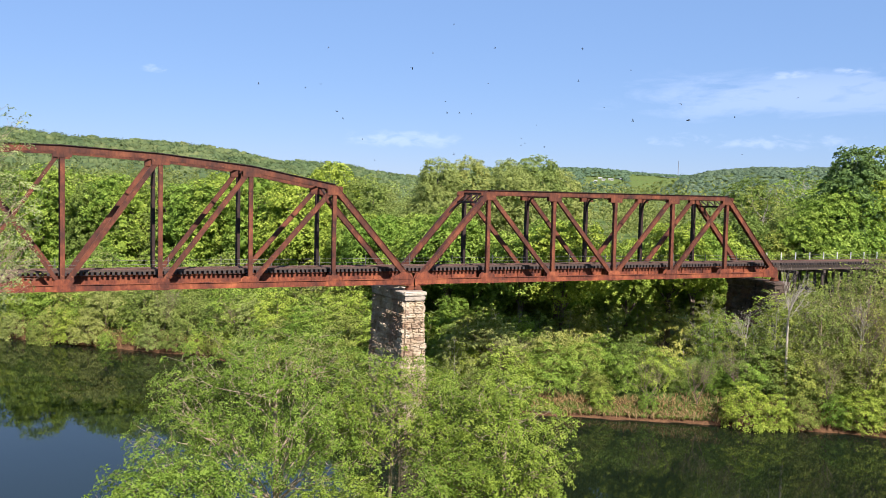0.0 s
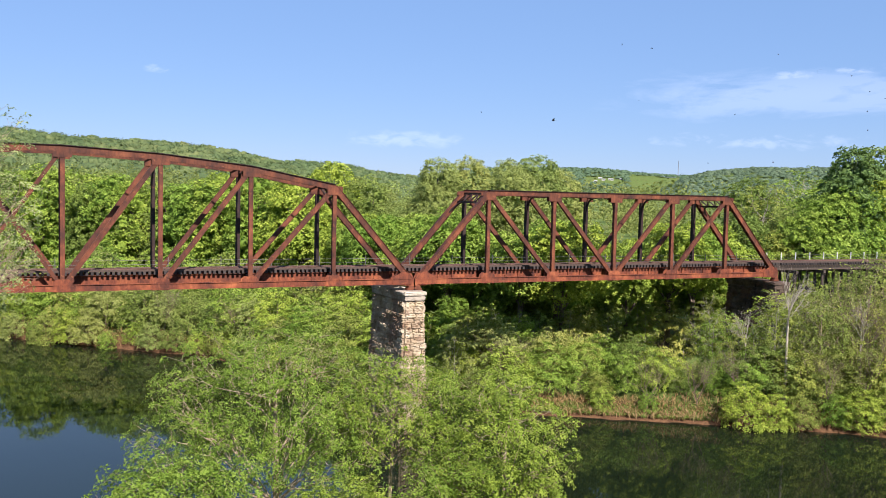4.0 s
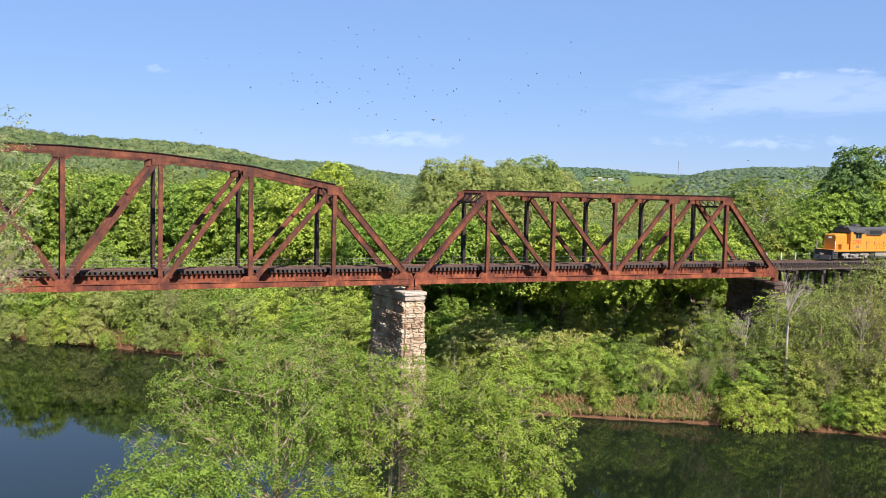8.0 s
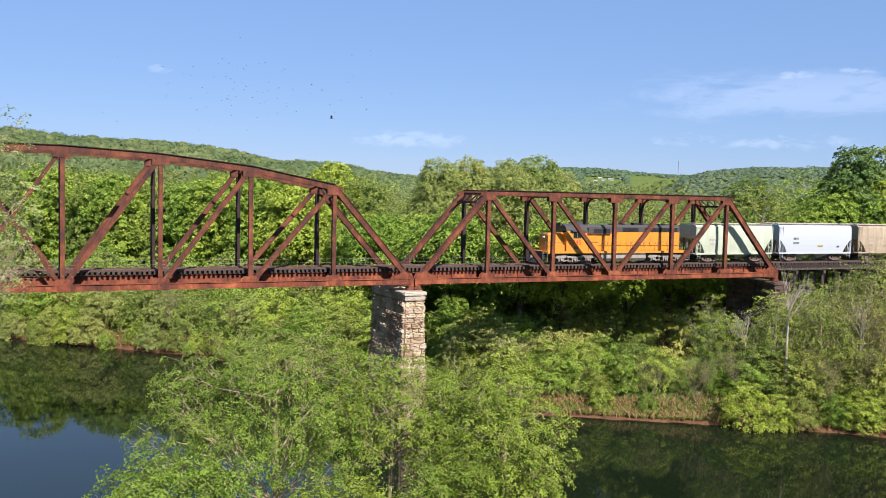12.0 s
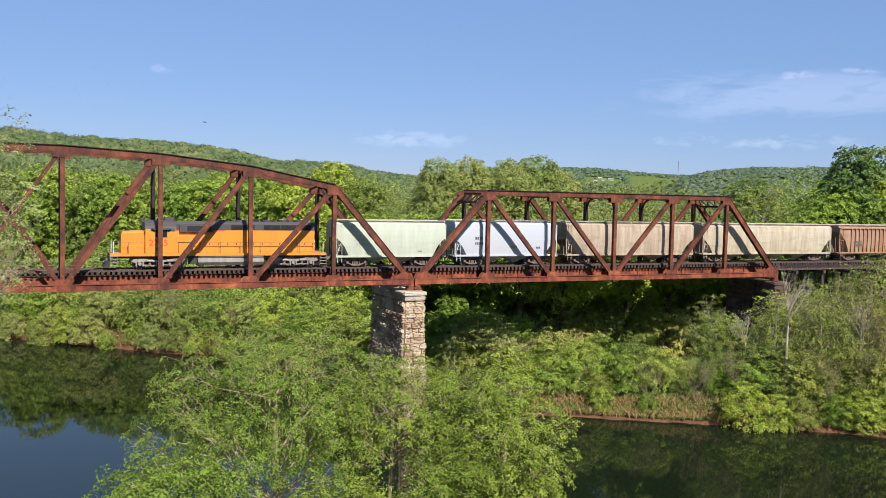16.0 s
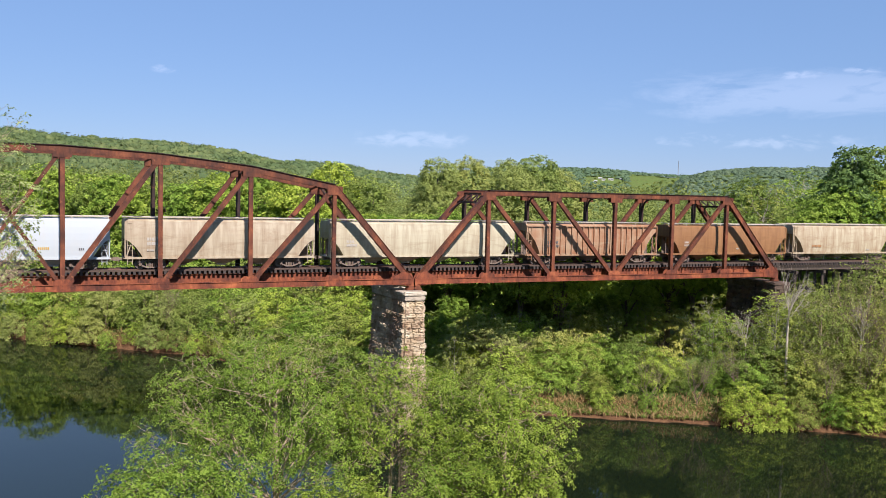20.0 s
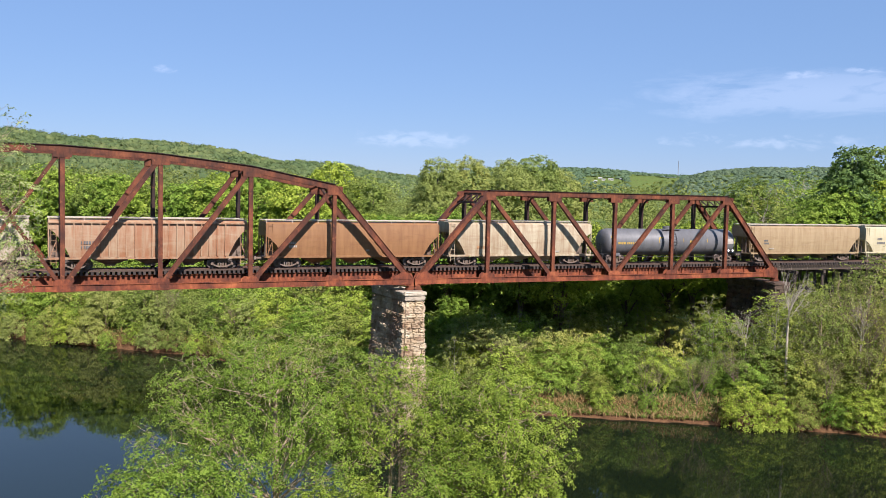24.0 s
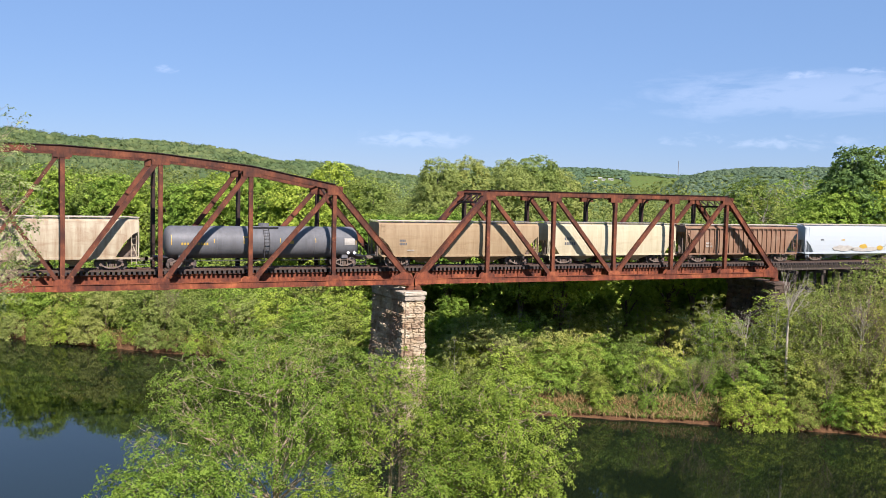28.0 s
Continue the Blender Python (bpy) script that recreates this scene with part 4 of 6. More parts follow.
def bank_y(x):
    return float(np.interp(x, *np.array(FAR_BANK, float).T))


def plant_banks():
    rng = random.Random(11)
    # shrubs along the far waterline
    x = -52.0
    while x < 66:
        y = bank_y(x)
        slope = abs(bank_y(x + 1) - bank_y(x - 1)) / 2
        for row in range(5 if x < -4 else 3):
            d = (0.3, 3.8, 7.4, 12.0, 18.0)[row] + rng.uniform(-0.8, 0.8)
            px, py = x + d * slope / math.hypot(1, slope) + rng.uniform(-0.6, 0.6), y + d / math.hypot(1, slope)
            if row == 0 and 14 < x < 27 and rng.random() < 0.4:
                continue
            open_bank = row == 0 and 13 < x < 30
            s = (0.74, 0.92 if x > -8 else 1.05, 1.05, 1.35, 1.5)[row] * rng.uniform(0.65, 1.3)
            if abs(py - TRACK_Y) < 8 and px < X_RIGHT + 2:
                s *= 0.8
            if row > 0 and 28 < px < 34:
                s = min(s, 0.56)
            i, turn = rng.randrange(4), rng.uniform(0, 6.28)
            if px > 35 and i != 0:
                i = 1
            if not open_bank:
                plant("shrub", i, px, py, s, turn)
            elif i != 3:
                plant("shrub", i, px + 0.7, py + 1.5, s * 0.75, turn)
        x += (3.3 if x < -4 else 2.7) / math.hypot(1, slope) * rng.uniform(0.8, 1.2)
    # the wall of trees behind the bridge
    for row, (back, kinds, gap) in enumerate(((13, ("maple", "olive", "maple"), 6.0), (21, ("maple", "maple", "olive"), 6.5))):
        x = -62.0
        while x < 120:
            slope = abs(bank_y(x + 1) - bank_y(x - 1)) / 2
            deep = back + 22 * float(smooth(2, -22, x))
            px, py = x + deep * slope / math.hypot(1, slope), bank_y(x) + deep / math.hypot(1, slope) + rng.uniform(-2.5, 2.5)
            if px > 12:
                py = max(py, 13 + (row * 9) + rng.uniform(-2, 2))
            low = 0.80 if 24 < px < 62 else 1.0 + 0.12 * float(smooth(2, -22, x))
            if clear_of_track(px, py, 3.5):
                args = kinds[rng.randrange(3)], rng.randrange(4), px, py, rng.uniform(1.0, 1.28) * low, rng.uniform(0, 6.28)
                if row == 0 and 10 < px < 48:
                    args = ("high", args[1], px, py, args[4] * (0.84 if px < 24 else 0.98), args[5])
                elif px < 48 and row == 1 and px > 10:
                    args = (args[0], args[1], px, py - 1.5, args[4] * (0.84 if px < 24 else 0.98), args[5])
                plant(*args)
            x += gap * rng.uniform(0.8, 1.2) / math.hypot(1, slope)


plant_banks()

# trees that stand out: kind, x, y, scale
STANDING = (
    ("yellow", 42, 91, 0.98), ("yellow", 50, 92.5, 1.0), ("yellow", 58, 90, 0.98), ("yellow", 66, 91, 1.02), ("yellow", 55, 82, 0.9), ("yellow", 73, 93, 0.93),
    ("dark", 72.6, 14.0, 1.16), ("dark", 78, 14.5, 1.14), ("dark", 83, 16, 1.05), ("sapling", 70, 28, 1.95),
    ("maple", 88, 32, 1.35), ("sapling", 98.3, 49.3, 2.2), ("olive", 97.3, 60.6, 1.42), ("maple", 16.6, 80.3, 1.38), ("olive", 20.6, 73, 1.34), ("olive", 12, 109.7, 1.4),
)
STANDING_RIGHT = (
    ("olive", 57.5, 18, 1.1), ("olive", 66.5, 19.5, 1.2), ("sapling", 62, 14, 1.3), ("sapling", 53, 13, 1.15), ("maple", 65, 13.5, 0.75), ("maple", 72, 12.5, 0.7),
    ("sapling", 37.5, -8.2, 1.0), ("thin", 40.8, -11.2, 1.10), ("thin", 46, -9.4, 1.07), ("thin", 50, -9.0, 1.40), ("thin", 53, -9.7, 1.38), ("thin", 49.5, -7.5, 1.20), ("sapling", 44, -6.0, 1.0),
    ("sapling", 33.6, -3.2, 0.8), ("sapling", 34.4, -5.4, 0.74), ("sapling", 35, -1.2, 0.9), ("sapling", 36, -4.0, 0.75), ("sapling", 36.2, -6.5, 0.72), ("thin", 57, -7.0, 1.07), ("sapling", 61, -7.5, 1.2), ("thin", 47.5, -13.0, 0.95), ("thin", 44.3, -4.6, 0.96), ("sapling", 40, -5.5, 0.95), ("sapling", 46.4, -3.2, 1.05), ("sapling", 43, -2.6, 0.92), ("sapling", 48.5, -4.0, 1.05),
)
STANDING_UNDER = (
    ("sapling", 9, 9.5, 0.62), ("shrub", 13.5, 9.0, 1.2), ("sapling", 17, 10.5, 0.66), ("shrub", 20.5, 11.5, 1.3), ("sapling", 24, 10.0, 0.64), ("shrub", 26.5, 12.5, 1.25), ("sapling", 29.5, 10.5, 0.66),
    ("shrub", 32, 12.5, 1.2), ("sapling", 35.5, 11.0, 0.7), ("shrub", 38.5, 12.0, 1.3), ("sapling", 41, 10.5, 0.68), ("sapling", 38, 16, 0.8), ("maple", 31, 19, 0.55), ("maple", 23, 19.5, 0.55), ("maple", 40, 19.5, 0.55), ("maple", 17, 18, 0.5),
    ("sapling", 11, 11, 0.62), ("sapling", 14.5, 12.5, 0.7), ("shrub", 18, 10.5, 1.1), ("sapling", 22, 13.5, 0.62), ("sapling", 28, 14.5, 0.6),
    ("maple", 6, 19, 0.55), ("maple", 12, 18, 0.5), ("sapling", 33, 13.5, 0.55), ("shrub", 12.5, 4.5, 1.15), ("shrub", 20, 6.5, 0.8), ("shrub", 24, 4.2, 0.9), ("shrub", 27, 1.0, 0.9),
)
for k, (kind, x, y, s) in enumerate(STANDING + STANDING_RIGHT + STANDING_UNDER):
    plant(kind, k, x, y, s, k * 1.7)


def forest_stuff():
    """Canopies of the wooded hills, crown by crown."""
    rng = np.random.default_rng(5)
    for lab, mat, n, leaves, size, r0, r1, a0, a1, crown in (
            ("leafy bright green wood on the floodplain", M_LEAF_VALLEY, 330, 640, 0.58, 165, 520, -8, 56, 8.0),
            ("scattered yellow-green trees of the floodplain wood", M_LEAF_YELLOW, 70, 640, 0.58, 200, 520, -8, 30, 7.5),
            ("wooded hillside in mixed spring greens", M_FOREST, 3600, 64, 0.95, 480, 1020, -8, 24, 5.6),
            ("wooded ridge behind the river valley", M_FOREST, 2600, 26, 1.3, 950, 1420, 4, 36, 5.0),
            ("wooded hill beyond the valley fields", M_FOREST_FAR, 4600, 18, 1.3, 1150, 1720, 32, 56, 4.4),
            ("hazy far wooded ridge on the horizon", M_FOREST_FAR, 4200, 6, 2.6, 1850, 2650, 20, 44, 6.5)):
        a = np.radians(rng.uniform(a0, a1, n))
        r = r0 + (r1 - r0) * rng.uniform(0, 1, n) ** 0.8
        x, y = EYE[0] + r * np.sin(a), EYE[1] + r * np.cos(a)
        # an open field on the far slope
        field = (np.degrees(a) > 35.7) & (np.degrees(a) < 38.7) & (r > 1850) & (r < 2420)
        field |= (np.degrees(a) > 32.9) & (np.degrees(a) < 35.2) & (r > 2140) & (r < 2300)
        if r0 < 210:
            field = (y < np.interp(x, *np.array(FAR_BANK, float).T) + 36) | ((np.abs(y - TRACK_Y) < 14) & (x > -80))
        x, y = x[~field], y[~field]
        z = ground_height(x, y)
        m = len(x)
        k = rng.uniform(0.6, 1.35, m)
        hue = np.clip(0.5 + 0.22 * rng.normal(size=m) + 0.12 * wavy(x, y, 45), 0, 1)
        d = rng.normal(size=(m, leaves, 3))
        d /= np.linalg.norm(d, axis=2)[:, :, None]
        out = d
        d = d * rng.uniform(0.86, 1.12, (m, leaves, 1))
        d[:, :, 2] = np.abs(d[:, :, 2]) * 1.1
        flat = 0.6 if r0 > 1100 else 1.0      # far crowns pressed flat: their shape imitates the weak contrast of haze
        d[:, :, 2] *= flat
        lift = 0.5
        if r0 < 210:
            # taller crowns of several lobes
            lift = 0.95
            lob = rng.normal(size=(m, 11, 3)) * np.array([0.40, 0.40, 0.5])
            lob = np.clip(lob, -0.75, 0.75)
            d = d * 0.36 + lob[np.arange(m)[:, None], rng.integers(0, 11, (m, leaves))]
            d[:, :, 2] = np.maximum(d[:, :, 2] + 0.3, -0.6)
        p = np.stack([x, y, z + crown * lift], 1)[:, None, :] + d * (crown * k)[:, None, None]
        s = np.repeat(size * k, leaves) * rng.uniform(0.7, 1.3, m * leaves)
        ups = (out + np.array([0, 0, 0.5])).reshape(-1, 3)
        cores = crown_cores(rng, np.stack([x, y, z + crown * 0.42], 1), crown * k * 0.93, 8 if r0 < 1100 else 6, (0.0, 0.45, 0.9, 1.4) if r0 < 1100 else (0.0, 0.6, 1.35), hue, flat) if r0 > 400 else None
        tagged(new("forest", leaf_mesh("forest", p.reshape(-1, 3), s, mat, 3, None, ups, np.repeat(hue, leaves), wide=0.8, jitter=0.3, cores=cores)), lab, "forest", kind="stuff")


forest_stuff()

# ---------------- near trees with open branching ----------------
def branching_tree(height, spread, stems, levels, seed, leaf, per_twig, material, bark, low=0.18, upward=0.55, girth=0.13):
    """A many-stemmed tree grown branch by branch; leaves sit along the last twigs."""
    rng = random.Random(seed)
    wood = Geo()
    leaves = []

    def grow(p, d, length, rad, lev):
        pts, r = [p], [rad]
        n = 3
        for k in range(n):
            d = (d + Vector((rng.gauss(0, 0.13), rng.gauss(0, 0.13), rng.gauss(0, 0.08) + 0.05))).normalized()
            p = p + d * (length / n)
            pts.append(p)
            r.append(rad * (1 - 0.42 * (k + 1) / n))
        wood.tube(pts, r, 7 if lev == 0 else (5 if lev < 3 else 3), False)
        if lev >= levels - 1:
            for k in range(per_twig):
                t = rng.uniform(0.05, 1.12)
                i = min(n - 1, int(t * n))
                q = pts[i].lerp(pts[i + 1], t * n - i)
                sp = 0.07 + 0.15 * rng.random()
                leaves.append((q.x + rng.gauss(0, sp), q.y + rng.gauss(0, sp), q.z + rng.gauss(0, sp * 0.8)))
        if lev < levels:
            kids = rng.choice((3, 4)) if lev < levels - 1 else rng.choice((3, 4, 4))
            for k in range(kids):
                t = 0.45 + 0.55 * (k + 1) / kids
                i = min(n - 1, int(t * n - 1e-6))
                q = pts[i].lerp(pts[i + 1], t * n - i)
                side = d.orthogonal().normalized()
                side.rotate(Matrix.Rotation(rng.uniform(0, 6.28), 3, d))
                a = rng.uniform(0.35, 0.85)
                nd = (d * math.cos(a) + side * math.sin(a) + Vector((0, 0, upward * 0.25))).normalized()
                grow(q, nd, length * rng.uniform(0.56, 0.76), rad * 0.52, lev + 1)

    base = Vector((0, 0, -0.5))
    fork = Vector((0, 0, height * low))
    wood.tube([base, Vector((0, 0, 0.4)), fork], [girth * 1.9, girth * 1.5, girth * 1.2], 9, False)
    first = (height - height * low) * 0.40
    for k in range(stems):
        a = 6.283 * (k + rng.uniform(-0.25, 0.25)) / stems
        lean = spread * rng.uniform(0.3, 1.15)
        d = Vector((math.cos(a) * lean, math.sin(a) * lean, 1.0)).normalized()
        grow(fork, d, first * rng.uniform(0.85, 1.2), girth * 0.8, 0)
    d = Vector((rng.gauss(0, 0.1), rng.gauss(0, 0.1), 1)).normalized()
    grow(fork, d, first * 1.15, girth * 0.9, 0)
    me = None
    if per_twig:
        p = np.array(leaves)
        size = leaf * np.random.default_rng(seed).uniform(0.6, 1.35, len(p))
        me = leaf_mesh("crown", p, size, material, seed, hue=np.random.default_rng(seed).uniform(0, 1, len(p)), wide=0.5)
    return wood.mesh("trunk", bark), me


def place_tree(meshes, label, x, y, turn=0.0, s=1.0, name="tree", group="near trees"):
    ob = thing(name, label, "tree", group)
    ob.location = (x, y, float(ground_height(x, y)) - 0.05)
    ob.rotation_euler = (0, 0, radians(turn))
    ob.scale = (s, s, s)
    for nm, me in zip(("trunk", "crown"), meshes):
        if me is not None:
            c = new(nm, me)
            c.parent = ob
    return ob


# base x, y, then crown middle, radii, twig ends, leaf, leaves a spray, spread of a spray, fork and top of the trunk, limbs, bare share
NEAR_TREES = (
    ((-21.9, -36.4), (-22.2, -35.9, -3.1), (6.7, 5.8, 5.5), 1750, 0.128, 30, 0.36, 5.5, 11.0, 13, 0.10, "tall forked tree fanning pale branches under thin spring leaves"),
    ((-17.2, -39.4), (-16.8, -38.9, -2.2), (3.6, 3.2, 3.3), 800, 0.120, 27, 0.34, 5.0, 10.0, 10, 0.22, "slender open tree with thin leaves and pale forked stems"),
    ((-12.9, -43.2), (-13.1, -43.2, -3.5), (3.4, 3.0, 4.4), 900, 0.125, 30, 0.34, 4.0, 9.5, 11, 0.05, "dense bright green tree leaning over the near bank"),
    ((-15.4, -43.6), (-15.6, -43.4, -5.0), (2.6, 2.2, 2.6), 480, 0.120, 26, 0.33, 3.0, 7.0, 9, 0.08, "low leafy young tree under taller crowns"),
    ((-26.4, -40.2), (-27.5, -40.2, -5.2), (3.6, 2.8, 2.6), 600, 0.140, 32, 0.38, 3.0, 6.5, 9, 0.04, "low spreading spring-leaved tree on the near bank"),
    ((-14.6, -40.6), (-14.9, -40.8, -3.2), (2.3, 2.0, 3.2), 420, 0.120, 24, 0.34, 4.0, 9.0, 9, 0.12, "slender open tree with thin leaves and pale forked stems"),
    ((-20.5, -41.5), (-20.4, -41.6, -6.1), (2.9, 2.2, 2.1), 440, 0.140, 30, 0.38, 2.5, 5.5, 8, 0.04, "low spreading spring-leaved tree on the near bank"),
)
for k, ((x, y), mid, radii, n, leaf, per, spray, fork, top, limbs, bare, lab) in enumerate(NEAR_TREES):
    z = float(ground_height(x, y)) - 0.05
    tips = dome_tips(np.random.default_rng(300 + k), n, (mid[0] - x, mid[1] - y, mid[2] - z), radii, low=-0.5, inner=0.22)
    place_tree(fan_tree(tips, fork, top, 0.0052, leaf, per, spray, M_LEAF_FRONT, M_BARK_TAN, 310 + k, limbs, 0.55, bare), lab, x, y)
for k, ((x, y), mid, radii, n, leaf, per, bare, lab) in enumerate((
        ((-35.7, -48.4), (-34.1, -47.9, 7.5), (1.75, 1.5, 3.8), 520, 0.095, 19, 0.15, "tall tree with pale yellowish catkin-like spring leaves"),
        ((-34.9, -49.8), (-33.2, -49.5, 6.3), (1.0, 0.8, 1.0), 85, 0.060, 2, 0.80, "thin pinkish-brown tree top of almost bare twigs"))):
    z = float(ground_height(x, y)) - 0.05
    tips = dome_tips(np.random.default_rng(330 + k), n, (mid[0] - x, mid[1] - y, mid[2] - z), radii, low=-0.9, inner=0.15)
    place_tree(fan_tree(tips, mid[2] - z - radii[2] * 0.9, mid[2] - z + radii[2] * 0.5, 0.0042, leaf, per, 0.22, M_LEAF_PALE, (M_BARK_TAN, M_TWIG_PINK)[k], 340 + k, 10, 0.6, bare), lab, x, y)
BARE = branching_tree(14.0, 0.30, 1, 3, 141, 0.1, 0, None, M_BARK_PALE, low=0.5, girth=0.11)
place_tree(BARE, "bare pale dead tree leaning among bank shrubs", 37.2, -10.2, 20, 0.95, "dead_tree", "dead trees")
place_tree(BARE, "bare pale dead tree leaning among bank shrubs", 34.8, -7.0, 160, 0.6, "dead_tree", "dead trees")
place_tree(BARE, "bare pale dead tree leaning among bank shrubs", 45.0, -12.5, 250, 0.7, "dead_tree", "dead trees")


TWIGGY = [branching_tree(7.0, 0.7, 4, 3, 151 + k, 0.12, 3, M_LEAF_YELLOW, M_TWIG, low=0.10, girth=0.06) for k in range(2)]
for k, (x, y, s) in enumerate(((29.5, -6.0, 0.8), (33, -8.2, 0.9), (39.5, -13.2, 1.0), (43.2, -15.0, 1.15), (46.5, -15.6, 1.3), (49, -13.5, 1.6), (25.5, -3.4, 0.8), (47.0, -11.0, 1.75), (13.5, 5.5, 1.0), (-16.5, 52.0, 1.1), (-27, 62.5, 1.0), (-8, 40.0, 1.1))):
    place_tree(TWIGGY[k % 2], "brown twiggy shrub just coming into leaf on the bank", x, y, k * 70, s, "twiggy_shrub", "twiggy shrubs")


def bank_grass():
    """Dry grass and weeds hanging over the reddish bank."""
    rng = np.random.default_rng(8)
    n = 11000
    x = rng.uniform(-45, 62, n)
    fx, fy = np.array(FAR_BANK, float).T
    y = np.interp(x, fx, fy)
    sl = np.abs(np.interp(x + 1, fx, fy) - np.interp(x - 1, fx, fy)) / 2
    d = rng.uniform(0.2, 3.2, n)
    px, py = x + d * sl / np.hypot(1, sl), y + d / np.hypot(1, sl)
    pz = ground_height(px, py)
    k = pz > WATER_Z + 0.1
    p = np.stack([px, py, pz + 0.3], 1)[k]
    me = leaf_mesh("dry_grass", p, rng.uniform(0.5, 1.2, len(p)), M_STRAW, 9, wide=0.10, upright=True)
    # thicker grass and green weeds where the bank lies open
    n = 5200
    x = rng.uniform(12.5, 31.5, n)
    d = rng.uniform(0.15, 2.3, n)
    y = np.interp(x, fx, fy)
    px, py = x + d * 0.5, y + d * 0.87
    pz = ground_height(px, py)
    k = pz > WATER_Z + 0.08
    p = np.stack([px, py, pz + 0.22], 1)[k]
    green = rng.uniform(0, 1, len(p)) < 0.50 + 0.28 * d[k]
    size = rng.uniform(0.28, 0.75, len(p)) * rng.choice([0.7, 1.0, 1.2], len(p))
    tagged(new("dry_grass", leaf_mesh("dry_grass", p[~green], size[~green], M_STRAW, 19, wide=0.12, upright=True)), "tan dry grass on the open river bank", "grass", kind="stuff")
    tagged(new("bank_weeds", leaf_mesh("bank_weeds", p[green], size[green] * 0.8, M_LEAF_OLIVE, 29, wide=0.25, upright=True)), "fresh green weeds on the open river bank", "weeds", kind="stuff")
    tagged(new("dry_grass", me), "dry straw-coloured grass along the bank edge", "grass", kind="stuff")


bank_grass()

# ---------------- train ----------------
M_YELLOW = paint_material("armour_yellow_paint", (0.62, 0.235, 0.022), 0.34, 0.10, 0.4, (0.36, 0.16, 0.03))
M_GREY = paint_material("locomotive_grey_paint", (0.060, 0.056, 0.050), 0.4, 0.05, 0.5, (0.06, 0.055, 0.05))
M_LIGHT_GREY = paint_material("light_grey_underframe_paint", (0.27, 0.25, 0.21), 0.6, 0.15, 0.6, (0.12, 0.09, 0.07))
M_RED = plain_material("red_numeral_paint", (0.55, 0.075, 0.03), 0.5, 0, 0.1)
M_LETTER = plain_material("dark_lettering_paint", (0.10, 0.10, 0.10), 0.6, 0, 0.2)
M_LETTER_PALE = plain_material("faded_lettering_paint", (0.36, 0.33, 0.28), 0.6, 0, 0.2)
M_LETTER_YELLOW = plain_material("yellow_lettering_paint", (0.42, 0.27, 0.04), 0.5, 0, 0.15)
M_WHITE_MARK = plain_material("white_placard", (0.78, 0.78, 0.75), 0.5, 0, 0.1)
M_TRUCK = paint_material("bogie_grime", (0.185, 0.14, 0.105), 0.5, 0.35, 0.7, (0.03, 0.025, 0.02))
M_WHEEL = plain_material("wheel_steel", (0.14, 0.11, 0.095), 0.45, 0.5, 0.3, 4.0)
M_TANK = paint_material("tank_grey_paint", (0.135, 0.135, 0.137), 0.35, 0.05, 0.52, (0.05, 0.05, 0.05))
M_BOARD = paint_material("galvanised_grating", (0.48, 0.42, 0.33), 0.3, 0.25, 0.6)
M_GLASS = Mat("dark_window_glass", 0.05, 0, 0.8)
M_GLASS.color(lin(0.012, 0.014, 0.016))
M_GLASS = M_GLASS.m

WHEELS = []     # every wheelset, with its radius
WHEEL_MESH = {}


def wheelset_mesh(r):
    if r not in WHEEL_MESH:
        g = Geo()
        for s in (-1, 1):
            prof = [(0.70, 0.0), (0.70, 0.15), (0.735, 0.2), (0.735, 0.76), (0.70, 0.84), (0.70, 1.05), (0.725, 1.05), (0.735, 1.0), (0.84, 0.985), (0.84, 0.84), (0.80, 0.76), (0.80, 0.22), (0.84, 0.18), (0.84, 0.0)]
            n = 20
            g.loft([[(r * q * math.cos(2 * math.pi * k / n), s * y, r * q * math.sin(2 * math.pi * k / n)) for k in range(n)] for y, q in prof], False)
            for k in range(4):
                a = math.pi * k / 2
                g.beam((r * 0.3 * math.cos(a), s * 0.82, r * 0.3 * math.sin(a)), (r * 0.7 * math.cos(a), s * 0.82, r * 0.7 * math.sin(a)), 0.08, 0.03)
        g.tube([(0, -0.95, 0), (0, 0.95, 0)], [0.08, 0.08], 8)
        WHEEL_MESH[r] = g.mesh("wheelset", M_WHEEL)
    return WHEEL_MESH[r]


def bogie(car, x, axles, r, material, half):
    """A truck: two side frames with their springs and axle boxes, a bolster, turning wheelsets."""
    b = part("bogie", Geo().box(-0.22, 0.22, -0.85, 0.85, r - 0.10, r + 0.22), material, car)
    b.location = (x, 0, 0)
    for s in (-1, 1):
        y = s * 1.03
        f = Geo()
        e = half
        top = [(-e, r + 0.08), (-e * 0.45, r + 0.31), (e * 0.45, r + 0.31), (e, r + 0.08)]
        low = [(-e, r - 0.04), (-e * 0.36, r - 0.27), (e * 0.36, r - 0.27), (e, r - 0.04)]
        for line in (top, low):
            for q0, q1 in zip(line, line[1:]):
                f.beam((q0[0], y, q0[1]), (q1[0], y, q1[1]), 0.11, 0.14)
        for k in (-0.34, 0.34):
            f.box(k * e / 0.87 - 0.05, k * e / 0.87 + 0.05, y - 0.06, y + 0.06, r - 0.24, r + 0.28)
        for ax in axles:
            f.tube([(ax, y - s * 0.10, r), (ax, y + s * 0.13, r)], [0.15, 0.13], 10)
        for k in (-0.14, 0.0, 0.14):
            f.tube([(k, y + s * 0.02, r - 0.22), (k, y + s * 0.02, r + 0.12)], [0.065, 0.065], 6)
        part("side_frame", f, material, b)
    for ax in axles:
        w = new("wheelset", wheelset_mesh(r))
        w.parent = b
        w.location = (ax, 0, r)
        WHEELS.append((w, r, ax))
    return b


